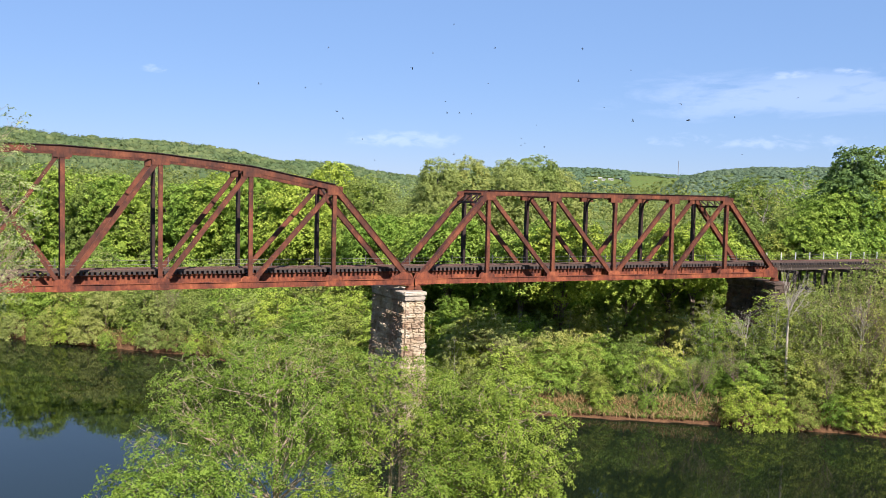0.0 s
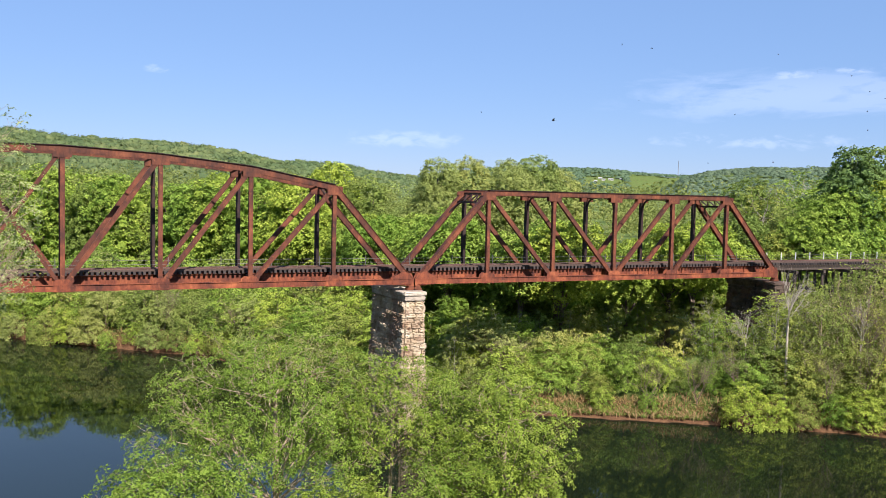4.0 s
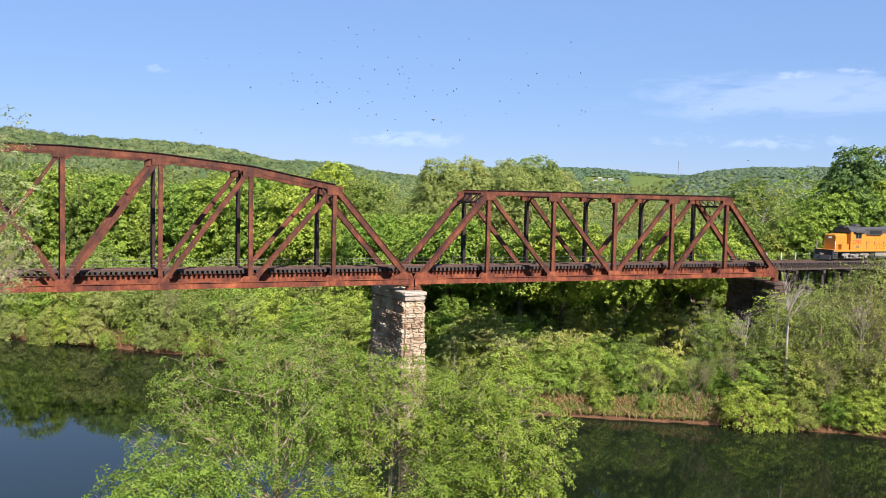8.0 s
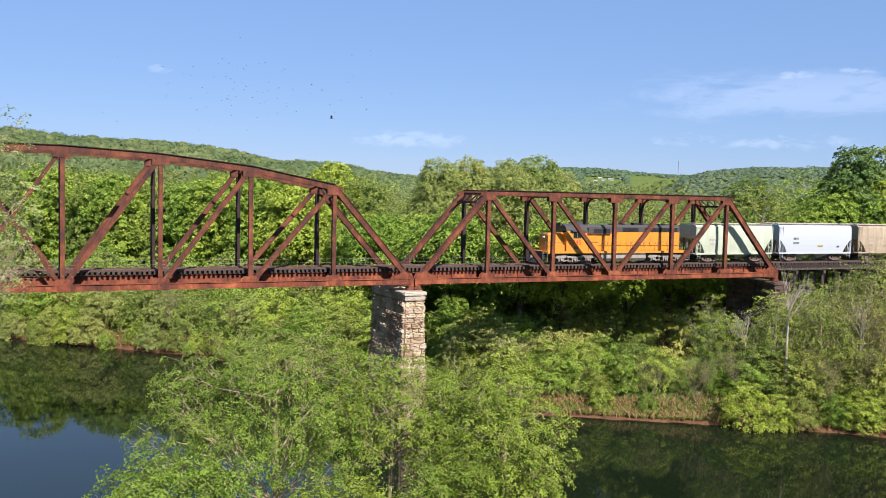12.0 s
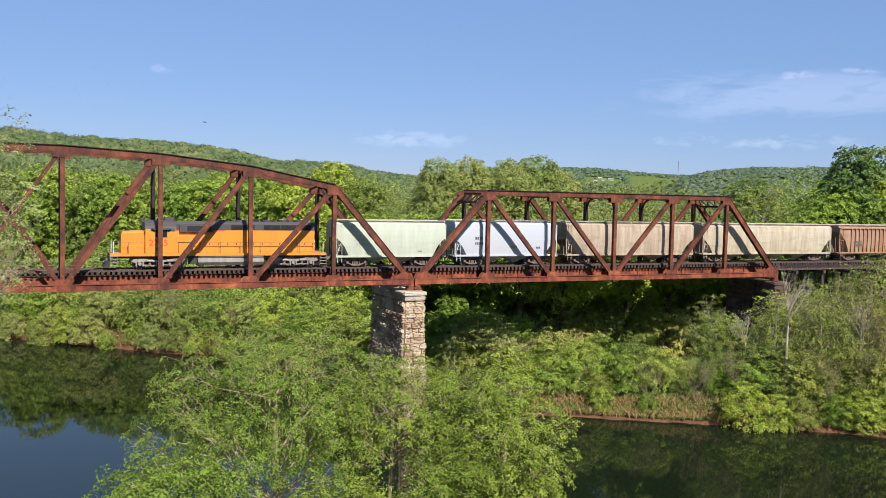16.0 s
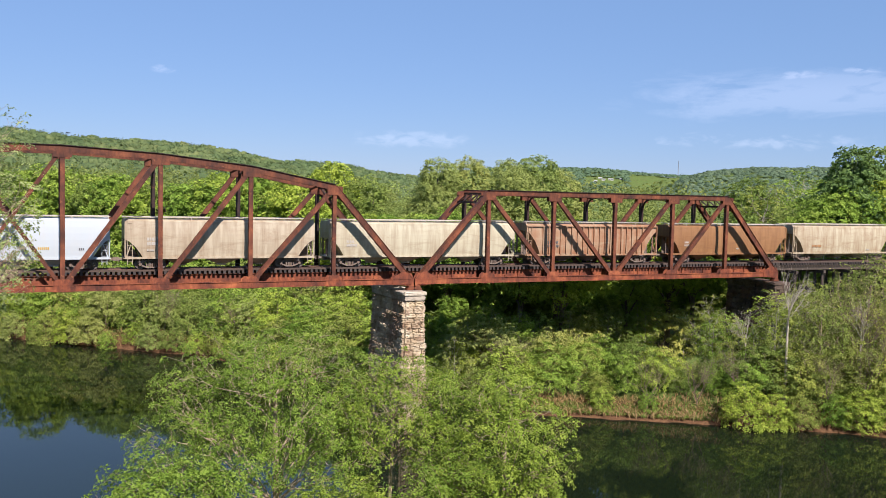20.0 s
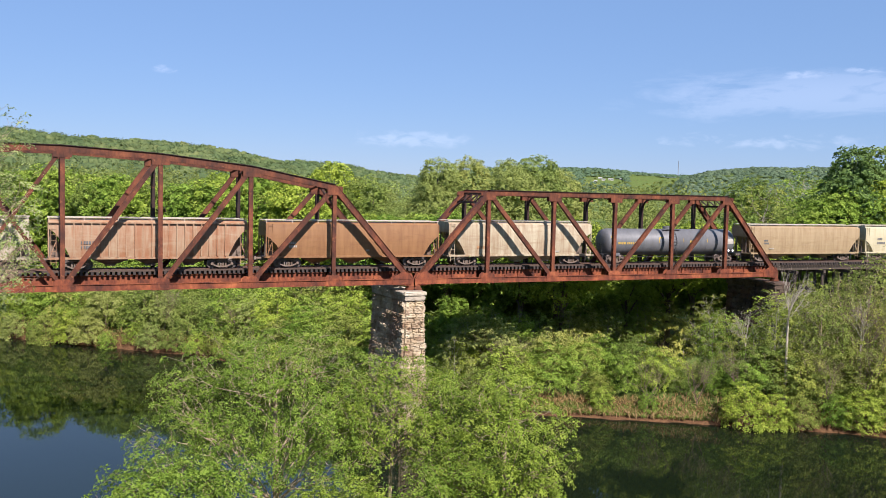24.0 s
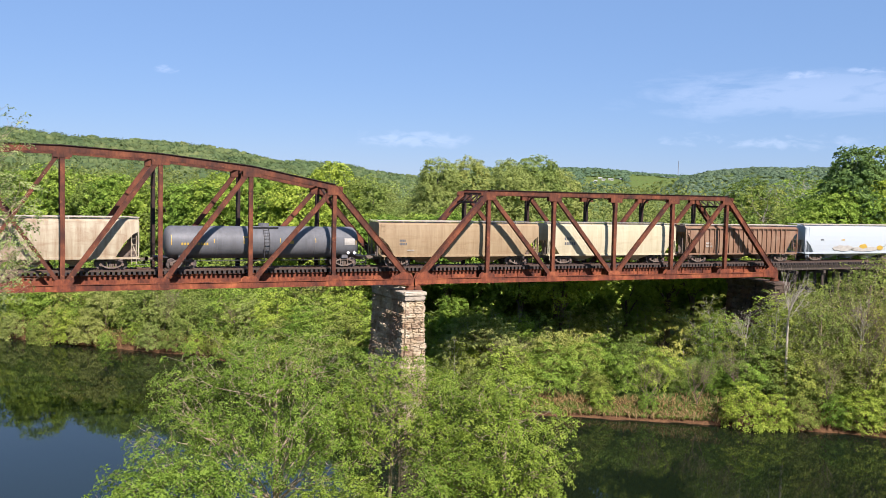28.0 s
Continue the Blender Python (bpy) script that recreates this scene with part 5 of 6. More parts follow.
def coupler(car, x, s):
    g = Geo().beam((x, 0, 0.85), (x + s * 0.55, 0, 0.85), 0.16, 0.16)
    g.box(min(x + s * 0.5, x + s * 0.78), max(x + s * 0.5, x + s * 0.78), -0.17, 0.17, 0.70, 1.0)
    part("coupler", g, M_TRUCK, car)
    part("air_hose", Geo().tube([(x + s * 0.1, 0.3, 0.75), (x + s * 0.3, 0.28, 0.45), (x + s * 0.6, 0.1, 0.5)], [0.025] * 3, 5), M_BLACK, car)


def ladder(car, x, y, z0, z1, w, material, rungs=6):
    g = Geo()
    for s in (-1, 1):
        g.box(x + s * w / 2 - 0.022, x + s * w / 2 + 0.022, y - 0.022, y + 0.022, z0, z1)
    for k in range(rungs):
        z = z0 + (z1 - z0) * (k + 0.5) / rungs
        g.box(x - w / 2 + 0.022, x + w / 2 - 0.022, y - 0.014, y + 0.014, z - 0.014, z + 0.014)
    part("ladder", g, material, car)


def bars(car, x, z, y, rows, material, h=0.22, gap=0.13, seed=0):
    """Worn writing as plain bars."""
    rng = random.Random(seed)
    for i, n in enumerate(rows):
        g = Geo()
        px = x
        for k in range(n):
            w = h * rng.uniform(0.45, 0.7)
            g.box(px, px + w, y - 0.004, y, z - i * (h + gap), z - i * (h + gap) + h)
            px += w + h * 0.22
        part("lettering", g, material, car)


def hopper_section(x, z0, top, half, n=7):
    """Cross section with gently bulged sides and a low roof."""
    pts = []
    for k in range(n):
        t = k / (n - 1)
        z = z0 + (top - 0.22 - z0) * t
        b = (z - 0.9) / (top - 0.22 - 0.9)
        pts.append((half - 0.10 * (2 * b - 1) ** 2, z))
    pts += [(half * 0.80, top - 0.06), (half * 0.40, top)]
    return [(x, -y, z) for y, z in pts] + [(x, y, z) for y, z in reversed(pts)]


def covered_hopper(label, length, top, colour, bays, ribs=0, slope=1.5, dirt_board=None, letters=None, cut=2.7, seed=0, sill=0.95, frame=None):
    car = thing("hopper_car", label, "freight car", "freight cars of the train")
    L, half = length, 1.52
    frame = frame or colour
    e = 0.10
    xs = [(e, cut), (e + 0.25 * slope, cut - 0.12 * (cut - sill)), (e + 0.6 * slope, cut - 0.42 * (cut - sill)), (e + 0.85 * slope, cut - 0.75 * (cut - sill)), (e + slope, sill)]
    prof = xs + [(L / 2, sill)] + [(L - x, z) for x, z in reversed(xs)]
    part("body", Geo().loft([hopper_section(x, z, top, half - (0.05 if ribs else 0)) for x, z in prof]), colour, car)
    # roof: hatch row, running boards with their brackets
    n = max(3, int(L / 2.4))
    wide = (L - 1.0) / n
    lid = Geo().loft([[(x, -0.32 + i, z), (x, 0.32 - i, z), (x, 0.32 - i, z + 0.01), (x, -0.32 + i, z + 0.01)] for x, i, z in ((0.06, 0.05, 0.0), (0.10, 0.0, 0.09), (wide - 0.10, 0.0, 0.09), (wide - 0.06, 0.05, 0.0))]).mesh("hatch", colour)
    stay = Geo().box(-0.03, 0.03, -0.03, 0.03, -0.25, 0.10).mesh("board_bracket", dirt_board or M_BOARD)
    for k in range(n):
        part("hatch", lid, colour, car).location = (0.5 + wide * k, 0, top - 0.005)
    for s in (-1, 1):
        part("running_board", Geo().box(0.02, L - 0.02, s * 0.98 - 0.30, s * 0.98 + 0.30, top + 0.10, top + 0.15), dirt_board or M_BOARD, car)
        for k in range(n + 1):
            part("board_bracket", stay, None, car).location = (0.15 + (L - 0.3) * k / n, s * 1.24, top)
        part("side_sill", Geo().prism([(0.12, 0.92), (L - 0.12, 0.92), (L - 0.12, 1.10), (L - slope - 0.1, 1.10), (slope + 0.1, 1.10), (0.12, 1.10)], s * 1.50 - 0.05, s * 1.50 + 0.05), frame, car)
        for x, q in ((0.12, 1), (L - 0.12, -1)):
            part("corner_post", Geo().box(x - 0.05, x + 0.05, s * 1.46 - 0.05, s * 1.46 + 0.05, 1.105, top - 0.24), frame, car)
            ladder(car, x + q * 0.38, s * 1.50, 0.45, top - 0.15 if q > 0 else 2.9, 0.40, frame, 8 if q > 0 else 5)
            part("end_brace", Geo().beam((x + q * 0.1, s * 1.40, 1.1), (x + q * 0.55, s * 1.30, 2.35), 0.07, 0.07), frame, car)
        if ribs:
            for k in range(ribs):
                xa = slope + 0.35 + (L - 2 * slope - 0.7) * k / (ribs - 1)
                part("side_rib", Geo().prism([(xa - 0.055, 1.10), (xa + 0.055, 1.10), (xa + 0.055, top - 0.25), (xa - 0.055, top - 0.25)], s * half - 0.08, s * half + 0.05), colour, car)
            part("top_rail", Geo().box(0.12, L - 0.12, s * half - 0.06, s * half + 0.06, top - 0.34, top - 0.24), colour, car)
    for x, q in ((0.0, 1), (L, -1)):
        g = Geo().box(min(x, x + q * 1.3), max(x, x + q * 1.3), -1.40, 1.40, 0.93, 1.0)
        part("end_platform", g, frame, car)
        part("centre_sill", Geo().box(min(x, x + q * 2.9), max(x, x + q * 2.9), -0.2, 0.2, 0.62, 0.925), M_TRUCK, car)
        coupler(car, x, -q)
        # web and cross bracing below the sloping end sheet, dark to give its shade
        part("end_web", Geo().prism([(x + q * 0.25, 1.02), (x + q * (slope - 0.05), 1.02), (x + q * 0.28, cut - 0.1)], -0.04, 0.04), M_TRUCK, car)
        for y in (-0.75, 0.75):
            part("end_strut", Geo().beam((x + q * 0.2, y, 1.02), (x + q * 0.2, y, cut), 0.12, 0.12, up=(0, 1, 0)), M_TRUCK, car)
    part("brake_wheel", Geo().tube([(L + 0.02, 0.6, 2.3), (L + 0.08, 0.6, 2.3)], [0.28, 0.28], 12), frame, car)
    # discharge hoppers between the trucks
    a, b = slope + 1.6, L - slope - 1.6
    w = (b - a) / bays
    for k in range(bays):
        x0, x1 = a + w * k + 0.06, a + w * (k + 1) - 0.06
        m = (x0 + x1) / 2
        part("outlet_hopper", Geo().loft([[(xa, ya, z) for xa, ya in ((m - wx, -wy), (m + wx, -wy), (m + wx, wy), (m - wx, wy))] for z, wx, wy in ((sill - 0.004, (x1 - x0) / 2, 1.3), (0.42, 0.40, 0.55), (0.28, 0.40, 0.55))]), colour if not ribs else M_TRUCK, car)
        part("gate_shaft", Geo().tube([(m, -1.2, 0.36), (m, 1.2, 0.36)], [0.04, 0.04], 6), M_TRUCK, car)
    for x in (2.25, L - 2.25):
        bogie(car, x, (-0.87, 0.87), 0.43, M_TRUCK, 0.87)
    for i, (x, z, rows, mat, h) in enumerate(letters or ()):
        bars(car, x, z, -half - 0.012, rows, mat, h, seed=seed + i)
    return car


def tank_car(length):
    car = thing("tank_car", "grey cylindrical tank car with yellow markings and shadow stripes", "freight car", "freight cars of the train")
    L, r, zc = length, 1.46, 2.28
    n = 32
    prof = [(0.75, 0.0), (0.78, 0.45), (0.90, 0.80), (1.12, 0.955), (1.40, 1.0), (L / 2 - 0.02, 1.0), (L / 2, 1.012), (L / 2 + 0.02, 1.0), (L - 1.40, 1.0), (L - 1.12, 0.955), (L - 0.90, 0.80), (L - 0.78, 0.45), (L - 0.75, 0.0)]
    part("tank", Geo().loft([[(x, r * q * math.cos(2 * math.pi * k / n), zc + r * q * math.sin(2 * math.pi * k / n)) for k in range(n)] for x, q in prof], False), M_TANK, car, smooth=True)
    for x in (L * 0.27, L * 0.5, L * 0.73):
        part("tank_band", Geo().loft([[(x + d, (r + 0.012) * math.cos(2 * math.pi * k / n), zc + (r + 0.012) * math.sin(2 * math.pi * k / n)) for k in range(n)] for d in (-0.03, 0.03)], False), M_TANK, car)
    g = Geo().tube([(L / 2, 0, zc + r - 0.05), (L / 2, 0, zc + r + 0.28)], [0.5, 0.5], 16)
    part("valve_housing", g, M_TANK, car)
    part("top_platform", Geo().box(L / 2 - 1.2, L / 2 + 1.2, -0.85, -0.50, zc + r - 0.12, zc + r - 0.07), M_BLACK, car)
    g = Geo()
    for s in (-1, 1):
        g.tube([(L / 2 + s * 0.25, -r * math.sin(a) * 1.06 if a < 1.57 else -r * 1.06, zc + r * 1.04 * math.cos(a)) for a in np.linspace(0.5, 1.9, 8)] + [(L / 2 + s * 0.25, -1.5, 0.75)], [0.025] * 9, 5)
    for a in np.linspace(0.55, 1.9, 8):
        y = -r * math.sin(a) * 1.06 if a < 1.57 else -r * 1.06
        g.box(L / 2 - 0.25, L / 2 + 0.25, y - 0.015, y + 0.015, zc + r * 1.04 * math.cos(a) - 0.015, zc + r * 1.04 * math.cos(a) + 0.015)
    part("ladder", g, M_STEEL_DARK, car)
    for s in (-1, 1):
        for x, q in ((0.0, 1), (L, -1)):
            part("stub_sill", Geo().box(min(x, x + q * 3.2), max(x, x + q * 3.2), s * 0.12 if s < 0 else 0.02, -0.02 if s < 0 else 0.12, 0.62, 1.0), M_TRUCK, car)
    for x, q in ((0.0, 1), (L, -1)):
        part("bolster", Geo().box(x + q * 2.2 - 0.3, x + q * 2.2 + 0.3, -1.25, 1.25, 0.86, 1.15), M_TANK, car)
        g = Geo().box(min(x, x + q * 1.0), max(x, x + q * 1.0), -1.4, 1.4, 1.0, 1.05)
        for y in (-1.4, -0.5, 0.5, 1.4):
            g.box(x + q * 0.03 - 0.02, x + q * 0.03 + 0.02, y - 0.02, y + 0.02, 1.05, 2.1)
        g.box(x + q * 0.03 - 0.02, x + q * 0.03 + 0.02, -1.4, 1.4, 2.08, 2.12)
        part("end_platform", g, M_STEEL_DARK, car)
        ladder(car, x + q * 0.35, -1.42, 0.4, 1.05, 0.4, M_STEEL_DARK, 3)
        coupler(car, x, -q)
        bogie(car, x + q * 2.2, (-0.87, 0.87), 0.43, M_TRUCK, 0.87)
    # walkway rail below the tank side
    part("side_rail", Geo().tube([(3.2, -1.45, 0.72), (L - 3.2, -1.45, 0.72)], [0.03, 0.03], 5), M_STEEL_DARK, car)

    def mark(x, z, w, h, material, name="marking"):
        """A small painted plate bent onto the tank's side."""
        g = Geo()
        za, zb = z, z + h
        p = []
        for k in range(4):
            zz = za + (zb - za) * k / 3
            y = -math.sqrt(max(0.01, (r + 0.006) ** 2 - (zz - zc) ** 2))
            p += [(x, y, zz), (x + w, y, zz)]
        g.add(p, [(2 * k, 2 * k + 1, 2 * k + 3, 2 * k + 2) for k in range(3)])
        g.add([(a, b + 0.02, c) for a, b, c in p], [(2 * k + 2, 2 * k + 3, 2 * k + 1, 2 * k) for k in range(3)])
        part(name, g, material, car)
    for k, w in enumerate((0.22, 0.2, 0.2, 0.24, 0.2, 0.2, 0.22, 0.2, 0.2)):
        mark(2.1 + k * 0.25 + (0.15 if k > 3 else 0), 2.1, w * 0.75, 0.22, M_LETTER_YELLOW, "lettering")
    for x, w, z, h in ((1.25, 0.06, 2.1, 0.9), (4.9, 0.06, 2.3, 0.35), (7.5, 0.07, 2.2, 0.7), (7.6, 0.5, 2.75, 0.12), (10.8, 0.06, 2.3, 0.4), (11.7, 0.35, 2.2, 0.3), (14.1, 0.06, 2.3, 0.4), (18.0, 0.06, 2.1, 0.5)):
        mark(x, z, w, h, M_LETTER_YELLOW)
    mark(16.9, 2.1, 1.0, 0.6, M_LETTER_PALE, "data_panel")
    for x in (17.3, 17.9):
        part("placard", Geo().prism([(x - 0.17, 1.35), (x, 1.18), (x + 0.17, 1.35), (x, 1.52)], -1.40, -1.38), M_WHITE_MARK, car)
    return car


def text_mesh(word, size, material):
    c = bpy.data.curves.new("numerals", "FONT")
    c.body, c.size, c.extrude, c.align_x = word, size, 0.004, "LEFT"
    c.space_character = 1.08
    c.offset = 0.012
    o = new("numerals", c)
    bpy.context.view_layer.update()
    me = bpy.data.meshes.new_from_object(o.evaluated_get(bpy.context.evaluated_depsgraph_get()))
    bpy.data.objects.remove(o)
    me.materials.clear()
    me.materials.append(material)
    return me


def locomotive():
    """A six-axle road switcher with a low short hood; x = 0 at the nose plate, the long hood ends at 18 m."""
    car = thing("diesel_locomotive", "yellow and grey six-axle diesel locomotive with red numerals", "locomotive")
    A, B = -0.95, 19.05
    part("frame_sill", Geo().box(A, B, -1.50, 1.50, 1.22, 1.46), M_YELLOW, car)
    part("sill_shadow_channel", Geo().box(A + 0.4, B - 0.4, -1.30, 1.30, 1.02, 1.215), M_STEEL_DARK, car)
    # short hood with bevelled top edges
    hw = 0.92
    part("short_hood", Geo().loft([[(x, -hw, 1.465), (x, -hw, z - 0.18), (x, -hw + 0.2, z), (x, hw - 0.2, z), (x, hw, z - 0.18), (x, hw, 1.465)] for x, z in ((0.0, 3.30), (0.12, 3.45), (2.05, 3.52))]), M_YELLOW, car)
    part("hood_box", Geo().box(0.55, 1.9, -1.38, -0.93, 1.465, 2.15), M_YELLOW, car)
    for y in (-0.3, 0.3):
        part("headlight", Geo().tube([(-0.06, y * 0.5, 3.0), (0.02, y * 0.5, 3.0)], [0.11, 0.13], 10), M_WHITE_MARK, car)
    # cab
    cab = part("cab", Geo().loft([[(x, -1.50, 1.465), (x, -1.50, 3.72), (x, 1.50, 3.72), (x, 1.50, 1.465)] for x in (2.06, 4.75)]), M_YELLOW, car)
    part("cab_roof", Geo().loft([[(x, -1.50, 3.724), (x, -1.46, 3.95), (x, -1.05, 4.32), (x, -0.5, 4.48), (x, 0.5, 4.48), (x, 1.05, 4.32), (x, 1.46, 3.95), (x, 1.50, 3.724)] for x in (2.02, 4.78)]), M_GREY, car)
    part("cab_upper_side", Geo().box(2.5, 4.7, -1.512, -1.502, 3.50, 3.72), M_GREY, car)
    for x0, x1 in ((2.95, 3.42), (3.48, 3.95)):
        part("side_window", Geo().box(x0, x1, -1.525, -1.505, 2.95, 3.62), M_GLASS, car, "dark cab side window")
        fr = Geo()
        for a, b, c, d in ((x0 - 0.04, x1 + 0.04, 2.91, 2.95), (x0 - 0.04, x1 + 0.04, 3.62, 3.66), (x0 - 0.04, x0, 2.95, 3.62), (x1, x1 + 0.04, 2.95, 3.62)):
            fr.box(a, b, -1.535, -1.505, c, d)
        part("window_frame", fr, M_LIGHT_GREY, car)
    part("sun_visor", Geo().prism([(2.75, 3.66), (4.15, 3.66), (4.3, 3.80), (2.6, 3.80)], -1.75, -1.52), M_GREY, car)
    for y0, y1 in ((-1.35, -0.55), (-0.45, 0.45), (0.55, 1.35)):
        part("windscreen", Geo().box(2.025, 2.05, y0, y1, 3.55, 4.15 if abs(y0 + y1) < 1 else 4.05), M_GLASS, car, "dark windscreen pane")
    part("number_board", Geo().box(1.80, 2.015, -0.55, 0.55, 4.28, 4.60), M_GREY, car)
    part("roof_horn", Geo().tube([(3.2, -0.2, 4.62), (3.8, -0.2, 4.62), (3.95, -0.2, 4.62)], [0.05, 0.06, 0.14], 8), M_STEEL_DARK, car)
    part("air_conditioner", Geo().box(3.9, 4.7, -0.5, 0.5, 4.49, 4.75), M_GREY, car)
    # long hood: yellow doors, grey upper band with grilles
    lh = 0.95
    part("long_hood", Geo().box(4.76, 18.04, -lh, lh, 1.465, 3.60), M_YELLOW, car)
    part("hood_top", Geo().loft([[(x, -lh - 0.01, 3.604), (x, -lh - 0.01, 4.15), (x, -0.70, 4.40), (x, 0.70, 4.40), (x, lh + 0.01, 4.15), (x, lh + 0.01, 3.604)] for x in (4.79, 18.02)]), M_GREY, car)
    part("blower_duct", Geo().box(5.1, 8.2, -1.20, -lh - 0.015, 3.42, 4.05), M_GREY, car)
    part("intake_screen", Geo().box(5.8, 8.0, -1.215, -1.202, 3.50, 3.98), M_BLACK, car, "dark air intake screen")
    part("blower_housing", Geo().box(4.78, 6.3, -1.42, -lh - 0.02, 1.468, 3.05), M_YELLOW, car)
    for k, (x0, x1) in enumerate(((9.9, 12.1), (13.0, 14.6), (14.65, 16.2), (16.25, 17.7))):
        # black plate on the hood paints the dark depth between the slats
        part("grille_recess", Geo().box(x0, x1, -lh - 0.014, -lh - 0.0105, 3.64, 4.12), M_BLACK, car)
        slats = Geo()
        for z in np.arange(3.68, 4.10, 0.07):
            slats.box(x0, x1, -lh - 0.045, -lh - 0.015, z, z + 0.02)
        part("radiator_grille", slats, M_STEEL_DARK, car)
    for x in (13.5, 15.1, 16.7):
        part("radiator_fan", Geo().tube([(x, 0, 4.40), (x, 0, 4.58)], [0.62, 0.60], 16), M_STEEL_DARK, car)
    for x in (9.3, 11.0):
        part("dynamic_brake_fan", Geo().tube([(x, 0, 4.40), (x, 0, 4.55)], [0.58, 0.56], 16), M_GREY, car)
    part("exhaust_stack", Geo().box(11.9, 12.7, -0.3, 0.3, 4.40, 4.66), M_BLACK, car)
    for k in range(14):
        x0 = 6.35 + k * 0.83
        g = Geo().box(x0 + 0.02, x0 + 0.80, -lh - 0.022, -lh - 0.002, 1.55, 3.05)
        door = part("hood_door", g, M_YELLOW, car)
        part("door_latch", Geo().box(x0 + 0.68, x0 + 0.74, -lh - 0.05, -lh - 0.024, 2.2, 2.4), M_STEEL_DARK, door)
    part("red_stripe", Geo().box(4.8, 9.3, -lh - 0.016, -lh - 0.003, 3.52, 3.598), M_RED, car)
    # handrails along the walkway
    for s in (-1, 1):
        rail = Geo().tube([(4.9, s * 1.46, 2.50), (17.9, s * 1.46, 2.50)], [0.025, 0.025], 6)
        rail.tube([(A + 0.1, s * 1.46, 2.45), (1.9, s * 1.46, 2.45)], [0.025, 0.025], 6)
        part("handrail", rail, M_TRUCK, car)
        for x in (-0.8, 0.6, 5.0, 6.9, 8.8, 10.7, 12.6, 14.5, 16.4, 17.9, 18.8):
            part("handrail_post", Geo().tube([(x, s * 1.46, 1.46), (x, s * 1.46, 2.50)], [0.022, 0.022], 5), M_TRUCK, car)
        for x in (A + 0.28, B - 0.28):
            for k in range(4):
                part("step", Geo().box(x - 0.29, x + 0.29, s * 1.48 - 0.14, s * 1.48 + 0.14, 0.38 + k * 0.28, 0.42 + k * 0.28), M_LIGHT_GREY, car)
            for q in (-0.31, 0.31):
                part("step_side", Geo().box(x + q - 0.015, x + q + 0.015, s * 1.48 - 0.15, s * 1.48 + 0.15, 0.36, 1.46), M_LIGHT_GREY, car)
            part("grab_rail", Geo().tube([(x, s * 1.5, 1.46), (x, s * 1.5, 2.55)], [0.025, 0.025], 5), M_WHITE_MARK, car)
    for x, s in ((A, -1), (B, 1)):
        part("pilot_plate", Geo().box(min(x, x + s * 0.06), max(x, x + s * 0.06), -1.42, 1.42, 0.30, 1.46), M_STEEL_DARK, car)
        coupler(car, x, s)
    part("snow_plow", Geo().prism([(A - 0.55, 0.18), (A - 0.06, 0.18), (A - 0.06, 0.75), (A - 0.2, 0.72)], -1.3, 1.3), M_STEEL_DARK, car)
    # fuel tank with bevelled lower edges
    part("fuel_tank", Geo().loft([[(x, -1.38, 1.0), (x, -1.42, 0.62), (x, -1.18, 0.32), (x, 1.18, 0.32), (x, 1.42, 0.62), (x, 1.38, 1.0)] for x in (6.75, 12.95)]), M_LIGHT_GREY, car)
    for x in (7.3, 9.85, 12.4):
        part("tank_strap", Geo().loft([[(q, -1.395, 1.01), (q, -1.435, 0.615), (q, -1.19, 0.305), (q, 1.19, 0.305), (q, 1.435, 0.615), (q, 1.395, 1.01)] for q in (x - 0.04, x + 0.04)]), M_LIGHT_GREY, car)
    part("air_reservoir", Geo().tube([(6.8, -1.28, 1.16), (12.9, -1.28, 1.16)], [0.14, 0.14], 10), M_LIGHT_GREY, car)
    part("battery_box", Geo().box(5.9, 6.65, -1.38, -0.9, 0.45, 1.0), M_STEEL_DARK, car)
    for x in (3.35, 15.85):
        b = bogie(car, x, (-1.75, 0.0, 1.75), 0.51, M_TRUCK, 1.95)
        for s in (-1, 1):
            # cast frame with raised pedestals, spring packs, brake gear and sand pipes
            y = s * 1.22
            o = [(-2.5, 0.72), (-2.3, 0.95), (-1.2, 0.98), (-0.9, 0.86), (0.9, 0.86), (1.2, 0.98), (2.3, 0.95), (2.5, 0.72), (2.2, 0.62), (1.3, 0.72), (0.45, 0.66), (-0.45, 0.66), (-1.3, 0.72), (-2.2, 0.62)]
            part("cast_frame", Geo().prism(o, y - 0.06, y + 0.06), M_LIGHT_GREY, b)
            for ax in (-1.75, 0.0, 1.75):
                part("journal_box", Geo().tube([(ax, y - s * 0.05, 0.51), (ax, y + s * 0.16, 0.51)], [0.19, 0.15], 10), M_LIGHT_GREY, b)
                for k in (-0.3, 0.3):
                    part("pedestal", Geo().box(ax + k - 0.06, ax + k + 0.06, y - 0.07, y + 0.07, 0.28, 0.70), M_LIGHT_GREY, b)
            for k in (-0.88, 0.88):
                part("brake_cylinder", Geo().tube([(k - 0.28, y + s * 0.12, 0.78), (k + 0.28, y + s * 0.12, 0.78)], [0.12, 0.12], 8), M_LIGHT_GREY, b)
                part("brake_rod", Geo().beam((k - 0.5, y + s * 0.1, 0.42), (k + 0.5, y + s * 0.1, 0.36), 0.06, 0.06), M_LIGHT_GREY, b)
                part("spring_pack", Geo().tube([(k, y, 0.30), (k, y, 0.64)], [0.14, 0.14], 8), M_TRUCK, b)
            for k in (-2.45, 2.45):
                part("sand_pipe", Geo().tube([(k, y, 1.0), (k * 0.98, y - s * 0.2, 0.5), (k * 0.95, y - s * 0.4, 0.18)], [0.03] * 3, 5), M_TRUCK, b)
    num = part("road_number", text_mesh("2745", 0.78, M_RED), M_RED, car, "red painted numerals")
